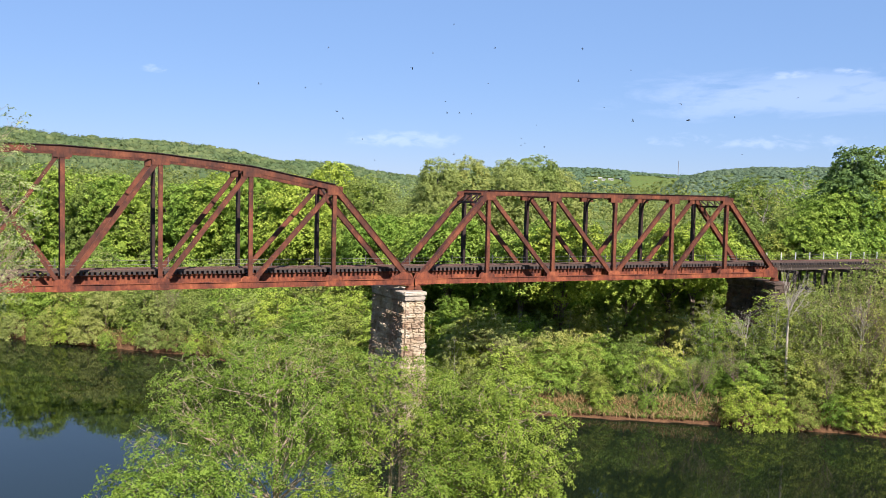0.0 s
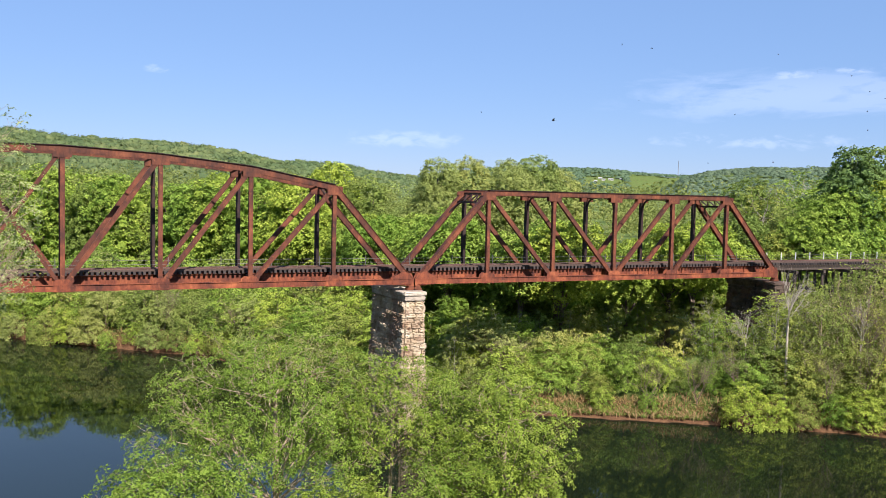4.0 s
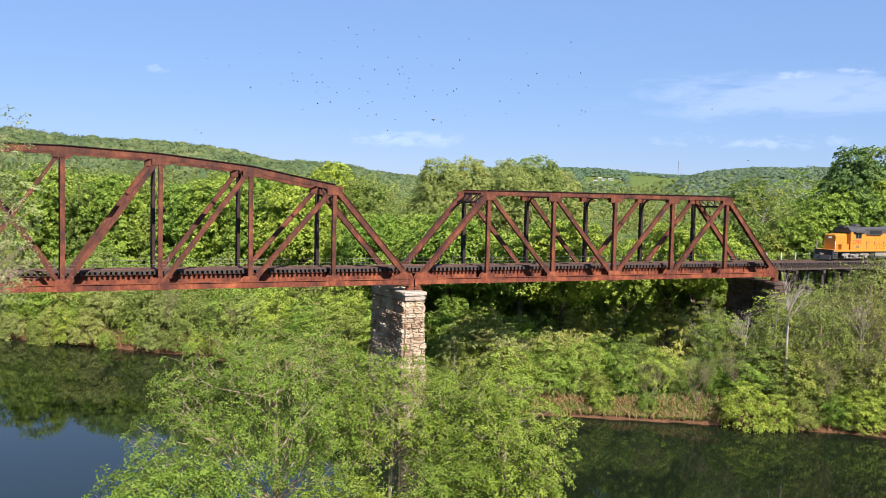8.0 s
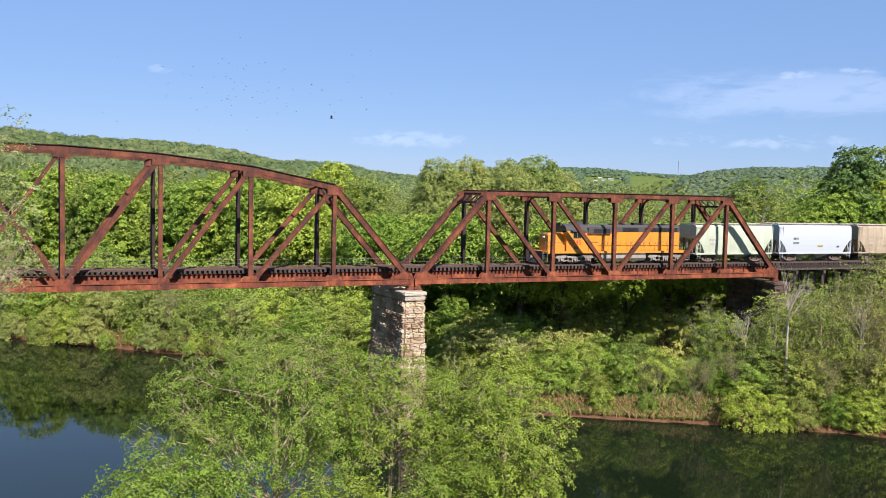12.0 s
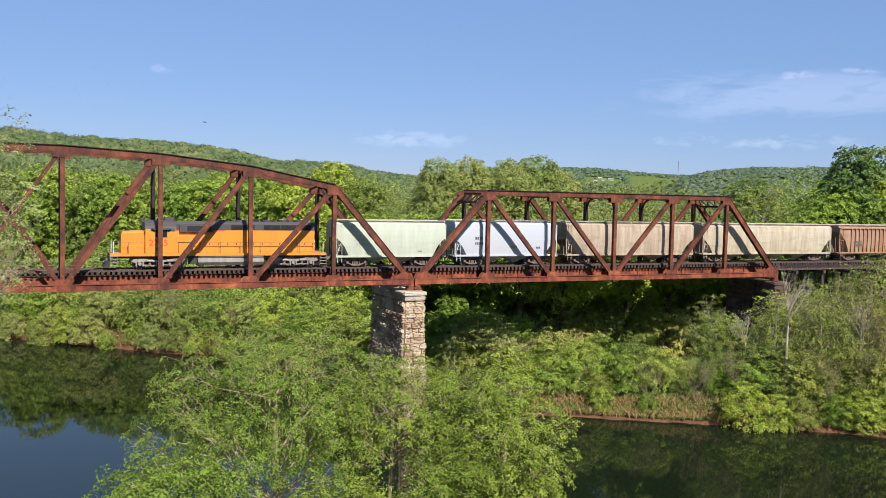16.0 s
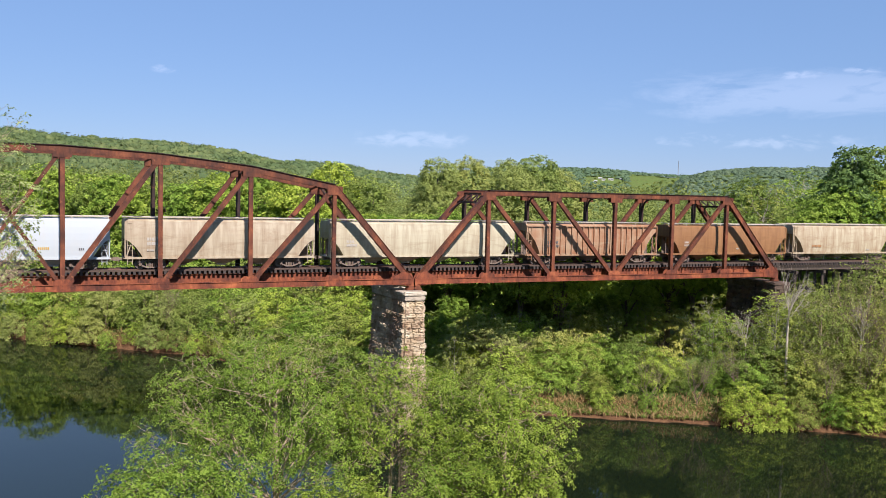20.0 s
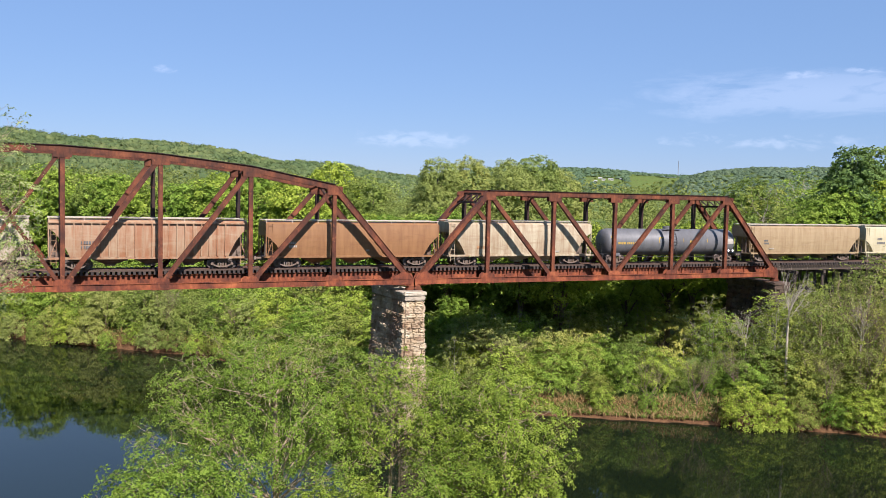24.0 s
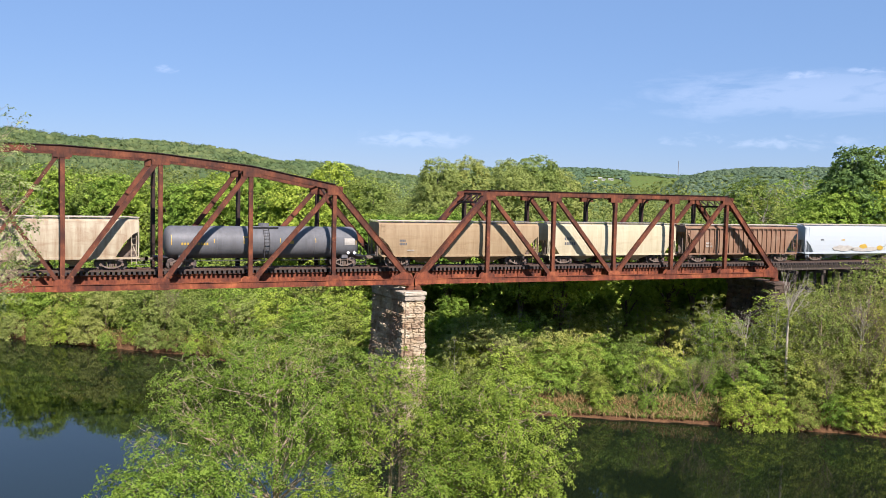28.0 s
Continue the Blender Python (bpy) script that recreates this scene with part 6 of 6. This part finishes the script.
    num.location, num.rotation_euler = (2.38, -1.514, 2.2), (radians(90), 0, 0)
    bars(car, 3.0, 1.72, -1.512, (3,), M_LETTER, 0.28, seed=9)
    return car


def hop(name, base, dirt, rust, dirtcol=(0.20, 0.13, 0.07)):
    return paint_material(name, base, dirt, rust, 0.5, dirtcol)


P_MINT = hop("mint_white_car_paint", (0.42, 0.475, 0.355), 0.28, 0.06, (0.26, 0.22, 0.13))
P_WHITE = hop("white_car_paint", (0.40, 0.435, 0.445), 0.14, 0.02, (0.45, 0.40, 0.33))
P_DIRTY = hop("dirty_cream_car_paint", (0.405, 0.34, 0.235), 0.65, 0.24)
P_CREAM = hop("cream_car_paint", (0.44, 0.395, 0.27), 0.50, 0.14)
P_RUSTY = hop("rusty_peeling_car_paint", (0.27, 0.125, 0.060), 0.75, 0.65, (0.36, 0.28, 0.18))
P_BROWN = hop("brown_stained_car_paint", (0.255, 0.130, 0.052), 0.60, 0.25, (0.15, 0.065, 0.028))
P_STAINED = hop("stained_cream_car_paint", (0.43, 0.37, 0.25), 0.70, 0.35, (0.22, 0.125, 0.060))
P_TAN = hop("tan_car_paint", (0.335, 0.245, 0.135), 0.55, 0.18, (0.20, 0.125, 0.06))
P_YELLOWISH = hop("pale_yellow_car_paint", (0.49, 0.44, 0.285), 0.35, 0.08, (0.28, 0.19, 0.095))
P_DULL = hop("dull_brown_ribbed_paint", (0.20, 0.105, 0.060), 0.60, 0.30, (0.30, 0.21, 0.13))

ROLLING = []   # (thing, distance of its front behind the locomotive's nose)


def build_train():
    def add(car, at):
        ROLLING.append((car, at))
    engine = locomotive()
    engine.scale = (0.94, 0.94, 0.94)
    add(engine, 1.10)
    two = M_LETTER_PALE
    add(covered_hopper("pale mint covered hopper car with two discharge bays", 11.4, 4.28, P_MINT, 2, 0, 1.35, letters=((1.9, 2.45, (5,), two, 0.26), (2.1, 2.0, (5,), two, 0.26), (8.4, 1.45, (4, ), two, 0.14)), cut=2.75, seed=1), 19.84)
    add(covered_hopper("clean white covered hopper car with two discharge bays", 11.8, 4.38, P_WHITE, 2, 0, 1.35, letters=((2.3, 2.6, (4,), M_LETTER, 0.26), (2.3, 2.1, (5,), M_LETTER, 0.24), (6.2, 1.75, (6,), M_LETTER_YELLOW, 0.2), (9.3, 1.7, (3,), M_LETTER, 0.18)), cut=2.6, seed=2), 32.07)
    add(covered_hopper("dirty cream covered hopper car with stained sides", 16.7, 4.36, P_DIRTY, 3, 0, 1.5, letters=((1.9, 2.5, (5, 5), two, 0.26), (1.9, 1.6, (6,), two, 0.14)), cut=2.6, seed=3), 44.89)
    add(covered_hopper("long cream covered hopper car with streaked sides", 19.7, 4.30, P_CREAM, 4, 0, 1.5, letters=((1.8, 2.3, (5, 6), two, 0.22),), cut=2.7, seed=4), 62.80)
    add(covered_hopper("rusty ribbed covered hopper car with peeling paint", 16.5, 4.28, P_RUSTY, 3, 19, 1.7, M_BOARD, ((2.6, 2.2, (6, 7), M_LETTER, 0.24),), cut=3.5, seed=5), 83.75)
    add(covered_hopper("brown stained smooth-sided covered hopper car", 17.2, 4.22, P_BROWN, 3, 0, 1.6, letters=((2.2, 2.2, (4, 5), two, 0.2), (9.6, 1.5, (3,), M_LETTER_PALE, 0.16)), cut=2.9, seed=6), 101.73)
    add(covered_hopper("cream covered hopper car with brown grain stains", 16.7, 4.34, P_STAINED, 3, 0, 1.9, letters=((3.2, 1.7, (7, ), M_BROWN_MARK, 0.28), (12.2, 1.3, (4,), two, 0.16)), cut=3.3, seed=7), 119.84)
    add(tank_car(19.2), 137.85)
    add(covered_hopper("tan covered hopper car with weathered sides", 17.6, 4.24, P_TAN, 3, 0, 1.6, letters=((2.2, 2.4, (4, 5), M_LETTER, 0.2), (3.0, 1.5, (8,), two, 0.12)), cut=2.9, seed=8), 158.05)
    add(covered_hopper("pale yellow covered hopper car with faded lettering", 16.5, 4.26, P_YELLOWISH, 3, 0, 1.5, letters=((2.1, 2.55, (4,), M_LETTER, 0.28), (2.1, 2.05, (6,), M_LETTER, 0.28)), cut=2.5, seed=9), 176.60)
    add(covered_hopper("dull brown ribbed covered hopper car", 16.7, 4.16, P_DULL, 3, 19, 1.7, M_BOARD, ((2.9, 2.1, (5, 6), two, 0.2),), cut=3.4, seed=10), 194.36)
    add(covered_hopper("white covered hopper car with spray-painted lower side", 16.7, 4.30, P_WHITE, 3, 0, 1.5, letters=((2.6, 2.5, (3,), M_LETTER, 0.2), (6.0, 2.5, (4,), M_LETTER_YELLOW, 0.18), (4.6, 1.35, (1,), M_LETTER_PALE, 0.10)), cut=2.6, seed=11), 212.1)
    # a sprayed band low on the last car's side
    last = ROLLING[-1][0]
    rng = random.Random(31)
    for x0, x1, z0, z1, mat in ((4.4, 8.3, 1.22, 1.95, M_LETTER_PALE), (7.6, 12.4, 1.15, 1.78, M_LETTER_PALE), (9.0, 10.4, 1.5, 2.1, M_LETTER_YELLOW), (12.0, 13.2, 1.3, 1.9, M_LETTER_YELLOW)):
        n = 22
        ring = [((x0 + x1) / 2 + (x1 - x0) / 2 * math.cos(6.283 * k / n) * rng.uniform(0.85, 1.05), (z0 + z1) / 2 + (z1 - z0) / 2 * math.sin(6.283 * k / n) * rng.uniform(0.75, 1.1)) for k in range(n)]
        part("sprayed_patch", Geo().prism(ring, -1.538 - 0.004 * (mat == M_LETTER_YELLOW), -1.50), mat, last)


M_BROWN_MARK = plain_material("brown_sprayed_mark", (0.34, 0.17, 0.07), 0.7, 0, 0.3)
build_train()

# ---------------- distance: mast, houses, clouds ----------------
def far_point(azimuth, r):
    a = radians(azimuth)
    x, y = EYE[0] + r * math.sin(a), EYE[1] + r * math.cos(a)
    return x, y, float(ground_height(x, y))


def radio_mast():
    x, y, z = far_point(38.6, 1900)
    m = thing("radio_mast", "slender lattice radio mast on the far ridge", "mast", at=(x, y, z))
    h = 62
    for k in range(3):
        a = 2.094 * k
        part("mast_leg", Geo().tube([(0.55 * math.cos(a), 0.55 * math.sin(a), 0), (0.5 * math.cos(a), 0.5 * math.sin(a), h)], [0.16, 0.16], 4), M_LIGHT_GREY, m)
    g = Geo()
    for k in range(30):
        a, b = 2.094 * (k % 3), 2.094 * ((k + 1) % 3)
        g.beam((0.55 * math.cos(a), 0.55 * math.sin(a), h * k / 30), (0.55 * math.cos(b), 0.55 * math.sin(b), h * (k + 1) / 30), 0.15, 0.15)
    part("lattice", g, M_LIGHT_GREY, m)


radio_mast()
M_HOUSE = plain_material("white_siding", (0.42, 0.41, 0.38), 0.7, 0, 0.08)
M_ROOF = plain_material("pale_metal_roof", (0.42, 0.41, 0.39), 0.5, 0, 0.1)


def farm_house(az, r, w, d, h, turn):
    x, y, z = far_point(az, r)
    hs = thing("farm_building", "low white farm building on the far slope", "house", "farm buildings", at=(x, y, z))
    hs.rotation_euler = (0, 0, radians(turn))
    part("wall", Geo().box(-w / 2, w / 2, -d / 2, d / 2, -3, h), M_HOUSE, hs)
    part("roof", Geo().prism([(-w / 2 - 0.6, h + 0.01), (w / 2 + 0.6, h + 0.01), (w / 2 + 0.6, h + 0.3), (-w / 2 - 0.6, h + 0.3)], -d / 2 - 0.6, d / 2 + 0.6).add([(-w / 2 - 0.6, -d / 2 - 0.6, h + 0.31), (w / 2 + 0.6, -d / 2 - 0.6, h + 0.31), (w / 2 + 0.6, 0, h + d * 0.28), (-w / 2 - 0.6, 0, h + d * 0.28), (-w / 2 - 0.6, d / 2 + 0.6, h + 0.31), (w / 2 + 0.6, d / 2 + 0.6, h + 0.31)], [(0, 1, 2, 3), (3, 2, 5, 4), (0, 3, 4), (1, 5, 2), (0, 4, 5, 1)]), M_ROOF, hs)
    for k in range(3):
        part("window", Geo().box(-w / 2 + w * (k + 0.6) / 3.4, -w / 2 + w * (k + 0.6) / 3.4 + 2, -d / 2 - 0.1, -d / 2 - 0.02, h * 0.35, h * 0.75), M_GLASS, hs)


for az, r, w, d, h, turn in ((33.6, 2200, 9, 6, 2.4, -30), (34.1, 2240, 8, 6, 2.2, -35), (34.55, 2265, 12, 7, 2.4, -28), (35.2, 2300, 8, 6, 2.2, -40), (33.9, 2290, 9, 6, 2.2, -30), (35.5, 2290, 6, 5, 2.2, -20)):
    farm_house(az, r, w, d, h, turn)


def cloud_material(name, seed, thin, scale):
    k = Mat(name, 1.0, 0, 0.0)
    v = k.coords("Object", scale)
    n = k.noise(1.0, 7, 0.62, v, 0.6)
    n.node.noise_dimensions = "4D"
    n.node.inputs["W"].default_value = seed
    tc = k.node("ShaderNodeTexCoord")
    sep = k.node("ShaderNodeSeparateXYZ")
    k.link(tc.outputs["Object"], sep.inputs[0])
    ex = k.math("SUBTRACT", 1.0, k.math("POWER", k.math("ABSOLUTE", sep.outputs["X"]), 3.0))
    ez = k.math("SUBTRACT", 1.0, k.math("POWER", k.math("ABSOLUTE", sep.outputs["Z"]), 2.0))
    edge = k.math("MULTIPLY", k.math("MAXIMUM", ex, 0.0), k.math("MAXIMUM", ez, 0.0))
    a = k.ramp(k.math("MULTIPLY", n, k.math("ADD", 0.55, k.math("MULTIPLY", edge, 0.5))), [(thin, lin(0, 0, 0)), (thin + 0.16, lin(1, 1, 1))])
    a = k.math("MULTIPLY", k.math("MULTIPLY", a, edge), 0.12)
    # the sheet glows by itself in place of sunlight on the cloud
    em = k.node("ShaderNodeEmission", Strength=0.95)
    em.inputs["Color"].default_value = lin(0.92, 0.95, 1.0)
    tr = k.node("ShaderNodeBsdfTransparent")
    mx = k.node("ShaderNodeMixShader")
    k.link(a, mx.inputs[0])
    k.link(tr.outputs[0], mx.inputs[1])
    k.link(em.outputs[0], mx.inputs[2])
    k.link(mx.outputs[0], k.t.nodes["Material Output"].inputs["Surface"])
    return k.m


CLOUDS = []


def cloud(az, el, half_az, half_el, seed, thin, scale):
    """A sheet of thin cloud far behind everything."""
    r = 4300
    a = radians(az)
    c = Vector((EYE[0] + r * math.sin(a), EYE[1] + r * math.cos(a), EYE[2] + r * math.tan(radians(el))))
    me = Geo().add([(x, 0.0, z) for z in (-1, 0, 1) for x in (-1, -0.5, 0, 0.5, 1)], [(i + 5 * j, i + 1 + 5 * j, i + 6 + 5 * j, i + 5 + 5 * j) for j in range(2) for i in range(4)]).mesh("cloud", cloud_material("thin_cloud", seed, thin, scale))
    ob = tagged(new("cloud", me), "thin white cloud low in the sky", "cloud", "clouds", "structure")
    ob.visible_shadow = False
    m = pose(c.x, c.y, c.z, 0, 0, -az)
    ob.scale = (r * math.tan(radians(half_az)), 1, r * math.tan(radians(half_el)))
    CLOUDS.append((ob, m, Vector((math.cos(a), -math.sin(a), 0))))


cloud(47.0, 6.3, 15.5, 2.0, 3.0, 0.37, (3.2, 1, 1.6))
cloud(21.5, 3.45, 4.6, 0.75, 11.0, 0.40, (3.0, 1, 1.2))
cloud(43.0, 3.6, 10.0, 0.9, 27.0, 0.49, (6.0, 1, 1.4))
cloud(44.8, 7.45, 1.6, 0.36, 52.0, 0.42, (1.8, 1, 0.9))
cloud(47.9, 7.6, 1.8, 0.28, 63.0, 0.42, (2.2, 1, 0.9))
cloud(6.5, 7.1, 1.2, 0.35, 41.0, 0.40, (1.2, 1, 0.8))

# ---------------- birds ----------------
M_BIRD = plain_material("dark_feathers", (0.030, 0.032, 0.040), 0.7, 0, 0.3)
BIRDS = []


def bird_meshes():
    body = Geo().loft([[(x, w * math.cos(2 * math.pi * k / 6), h + w * 0.8 * math.sin(2 * math.pi * k / 6)) for k in range(6)] for x, w, h in ((-0.10, 0.006, 0.01), (-0.075, 0.022, 0.006), (-0.03, 0.034, 0), (0.03, 0.028, 0), (0.08, 0.012, 0.004))])
    tail = Geo().add([(0.07, 0, 0), (0.155, -0.035, 0.004), (0.125, 0, 0.003), (0.155, 0.035, 0.004), (0.07, 0, -0.006), (0.155, -0.035, -0.002), (0.125, 0, -0.003), (0.155, 0.035, -0.002)], [(0, 1, 2), (0, 2, 3), (4, 6, 5), (4, 7, 6)])
    wing = []
    for s in (-1, 1):
        o = [(-0.045, 0.02), (-0.062, 0.09), (-0.02, 0.20), (0.035, 0.235), (0.012, 0.13), (0.028, 0.03)]
        top = [(x, s * y, 0.008) for x, y in o]
        bot = [(x, s * y, 0.0) for x, y in o]
        n = len(o)
        wing.append(Geo().add(top + bot, [tuple(range(n)), tuple(range(2 * n - 1, n - 1, -1))] + [(i, (i + 1) % n, n + (i + 1) % n, n + i) for i in range(n)]).mesh("wing", M_BIRD))
    return body.mesh("body", M_BIRD), tail.mesh("tail", M_BIRD), wing


BODY, TAIL, WING = bird_meshes()


def swallow(size):
    b = thing("swallow", "small dark swallow in flight over the river", "bird", "flock of swallows")
    b.scale = (size, size, size)
    for nm, me in (("body", BODY), ("tail", TAIL)):
        o = new(nm, me)
        o.parent = b
    wings = []
    for me in WING:
        o = new("wing", me)
        o.parent = b
        wings.append(o)
    return b, wings


SIDE = Vector((math.cos(YAW), -math.sin(YAW), 0))
AHEAD = Vector((math.sin(YAW), math.cos(YAW), 0))


def over_river(right, up, away):
    """A place by its distance to the right, over the eye's height and away."""
    return Vector(EYE) + SIDE * right + AHEAD * away + Vector((0, 0, up))


# course of the large flock: seconds, right, up, away, spread across, spread in height
COURSE = ((0, 190, 9, 90, 14, 4), (4, 75, 9.5, 100, 14, 4), (5, 37, 10, 106, 14, 4), (6, 16.5, 11.2, 112, 13, 3.6), (7, 0.6, 12.7, 114, 13.5, 3.0), (8, -7, 13.4, 117, 11.5, 3.2), (9, -12, 13.8, 120, 9.5, 3.2), (10, -16.8, 14.6, 124, 8.8, 3.3), (11, -23, 14.8, 128, 7.8, 3.3), (12, -30.5, 14.8, 138, 8, 3.0), (14.5, -73, 20, 200, 11, 4), (17, -140, 26, 260, 14, 5), (20, -230, 30, 300, 16, 5), (28, -400, 24, 200, 14, 4))


def fly():
    rng = random.Random(77)
    ct = np.array(COURSE, float)
    paths = []
    for k in range(86):
        g = [rng.gauss(0, 1), rng.gauss(0, 1), rng.gauss(0, 1)]
        if k % 6 == 0:
            g[0], g[1] = rng.uniform(-2.6, 2.9), rng.uniform(-2, 2.2)
        ph, sp = [rng.uniform(0, 6.28) for _ in range(3)], [rng.uniform(0.5, 1.3) for _ in range(3)]

        def place(t, g=g, ph=ph, sp=sp):
            c = [np.interp(t, ct[:, 0], ct[:, j]) for j in range(1, 6)]
            w = [0.35 * math.sin(t * sp[j] + ph[j]) for j in range(3)]
            return over_river(c[0] + (g[0] + w[0]) * c[3], c[1] + (g[1] + w[1]) * c[4], c[2] + (g[2] + w[2]) * 8)
        paths.append((place, rng.uniform(0.85, 1.15), [x * 0.5 for x in range(0, 33)] + [20, 24, 28]))
    for k in range(34):
        r0, u0, a0 = 5.0 + rng.gauss(0, 11), 7.3 + rng.gauss(0, 3.4), 78 + rng.uniform(-14, 22)
        vr, vu, va = rng.gauss(8.5, 3.0), rng.gauss(1.0, 1.3), rng.gauss(-1, 2)
        ph = rng.uniform(0, 6.28)

        def place(t, q=(r0, u0, a0, vr, vu, va, ph)):
            return over_river(q[0] + q[3] * t + 1.2 * math.sin(t * 1.3 + q[6]), max(q[1] + q[4] * t + 1.2 * math.cos(t * 1.1 + q[6]), 3.5), q[2] + q[5] * min(t, 6))
        paths.append((place, rng.uniform(0.65, 1.0), [x * 0.4 for x in range(0, 16)] + [10, 16, 22, 28]))
    for place, size, times in paths:
        b, wings = swallow(size * 0.9)
        rows = []
        yaw = None
        for t in times:
            p, q = place(t), place(t + 0.1)
            d = q - p
            a = math.degrees(math.atan2(-d.y, -d.x))
            if yaw is not None:
                a = yaw + max(-80, min(80, (a - yaw + 180) % 360 - 180))
            yaw = a
            rows.append((t, pose(p.x, p.y, p.z, rng.uniform(-35, 35), 0, a)))
        walk(b, rows)
        f = rng.uniform(0.0, 1.0)
        for s, w in zip((-1, 1), wings):
            flap = [(k * 0.1, pose(0, 0, 0.01, s * (12 + 32 * math.sin(2 * math.pi * (k * 0.1 * 4.2 + f))), 0, 0)) for k in range(281)]
            walk(w, flap)
    # a single crow that crosses slowly
    crow, wings = swallow(2.6)
    tagged(crow, "lone dark crow gliding low over the valley", "bird", "lone birds")
    crow.name = "crow"
    line = np.array(((0, 32, 10.5), (10, -8.3, 9.8), (11, -11.4, 9.8), (12.5, -17.1, 9.7), (14.5, -25.2, 9.5), (17, -36.4, 8.3), (18, -40.7, 7.8), (28, -95, 5.5)))
    walk(crow, [(t, pose(*over_river(r, u, 120), 0, 0, 180 - math.degrees(YAW) + 180)) for t, r, u in line.tolist()])
    for s, w in zip((-1, 1), wings):
        walk(w, [(k * 0.2, pose(0, 0, 0.01, s * (8 + 22 * math.sin(2 * math.pi * k * 0.2 * 1.6)), 0, 0)) for k in range(141)])
    drift = 20.0
    for ob, m, way in CLOUDS:
        far = m.copy()
        far.translation = m.translation + way * (drift * 2.7)
        walk(ob, [(0.0, m), (28.0, far)])


# ---------------- what moves ----------------
TX = (0.00123732, -0.0444604, -10.910422, -48.930244)   # a cubic in time from the middle of the passage


def train_x(t):
    """Place of the locomotive's nose along the track."""
    u = t - 18.0
    late = max(0.0, 12.5 - t)      # a little slower on the approach
    return TX[0] * u ** 3 + TX[1] * u ** 2 + TX[2] * u + TX[3] + 0.27 * late * late / (late + 1)


def motions():
    for car, at in ROLLING:
        walk(car, [(t, pose(train_x(t) + at, TRACK_Y, RAIL_Z)) for t in range(0, 29)])
    for w, r, ax in WHEELS:
        walk(w, [(k / FPS, pose(ax, 0, r, 0, math.degrees(-(train_x(0) - train_x(k / FPS)) / r), 0)) for k in range(0, 28 * FPS + 1)])
    fly()


motions()
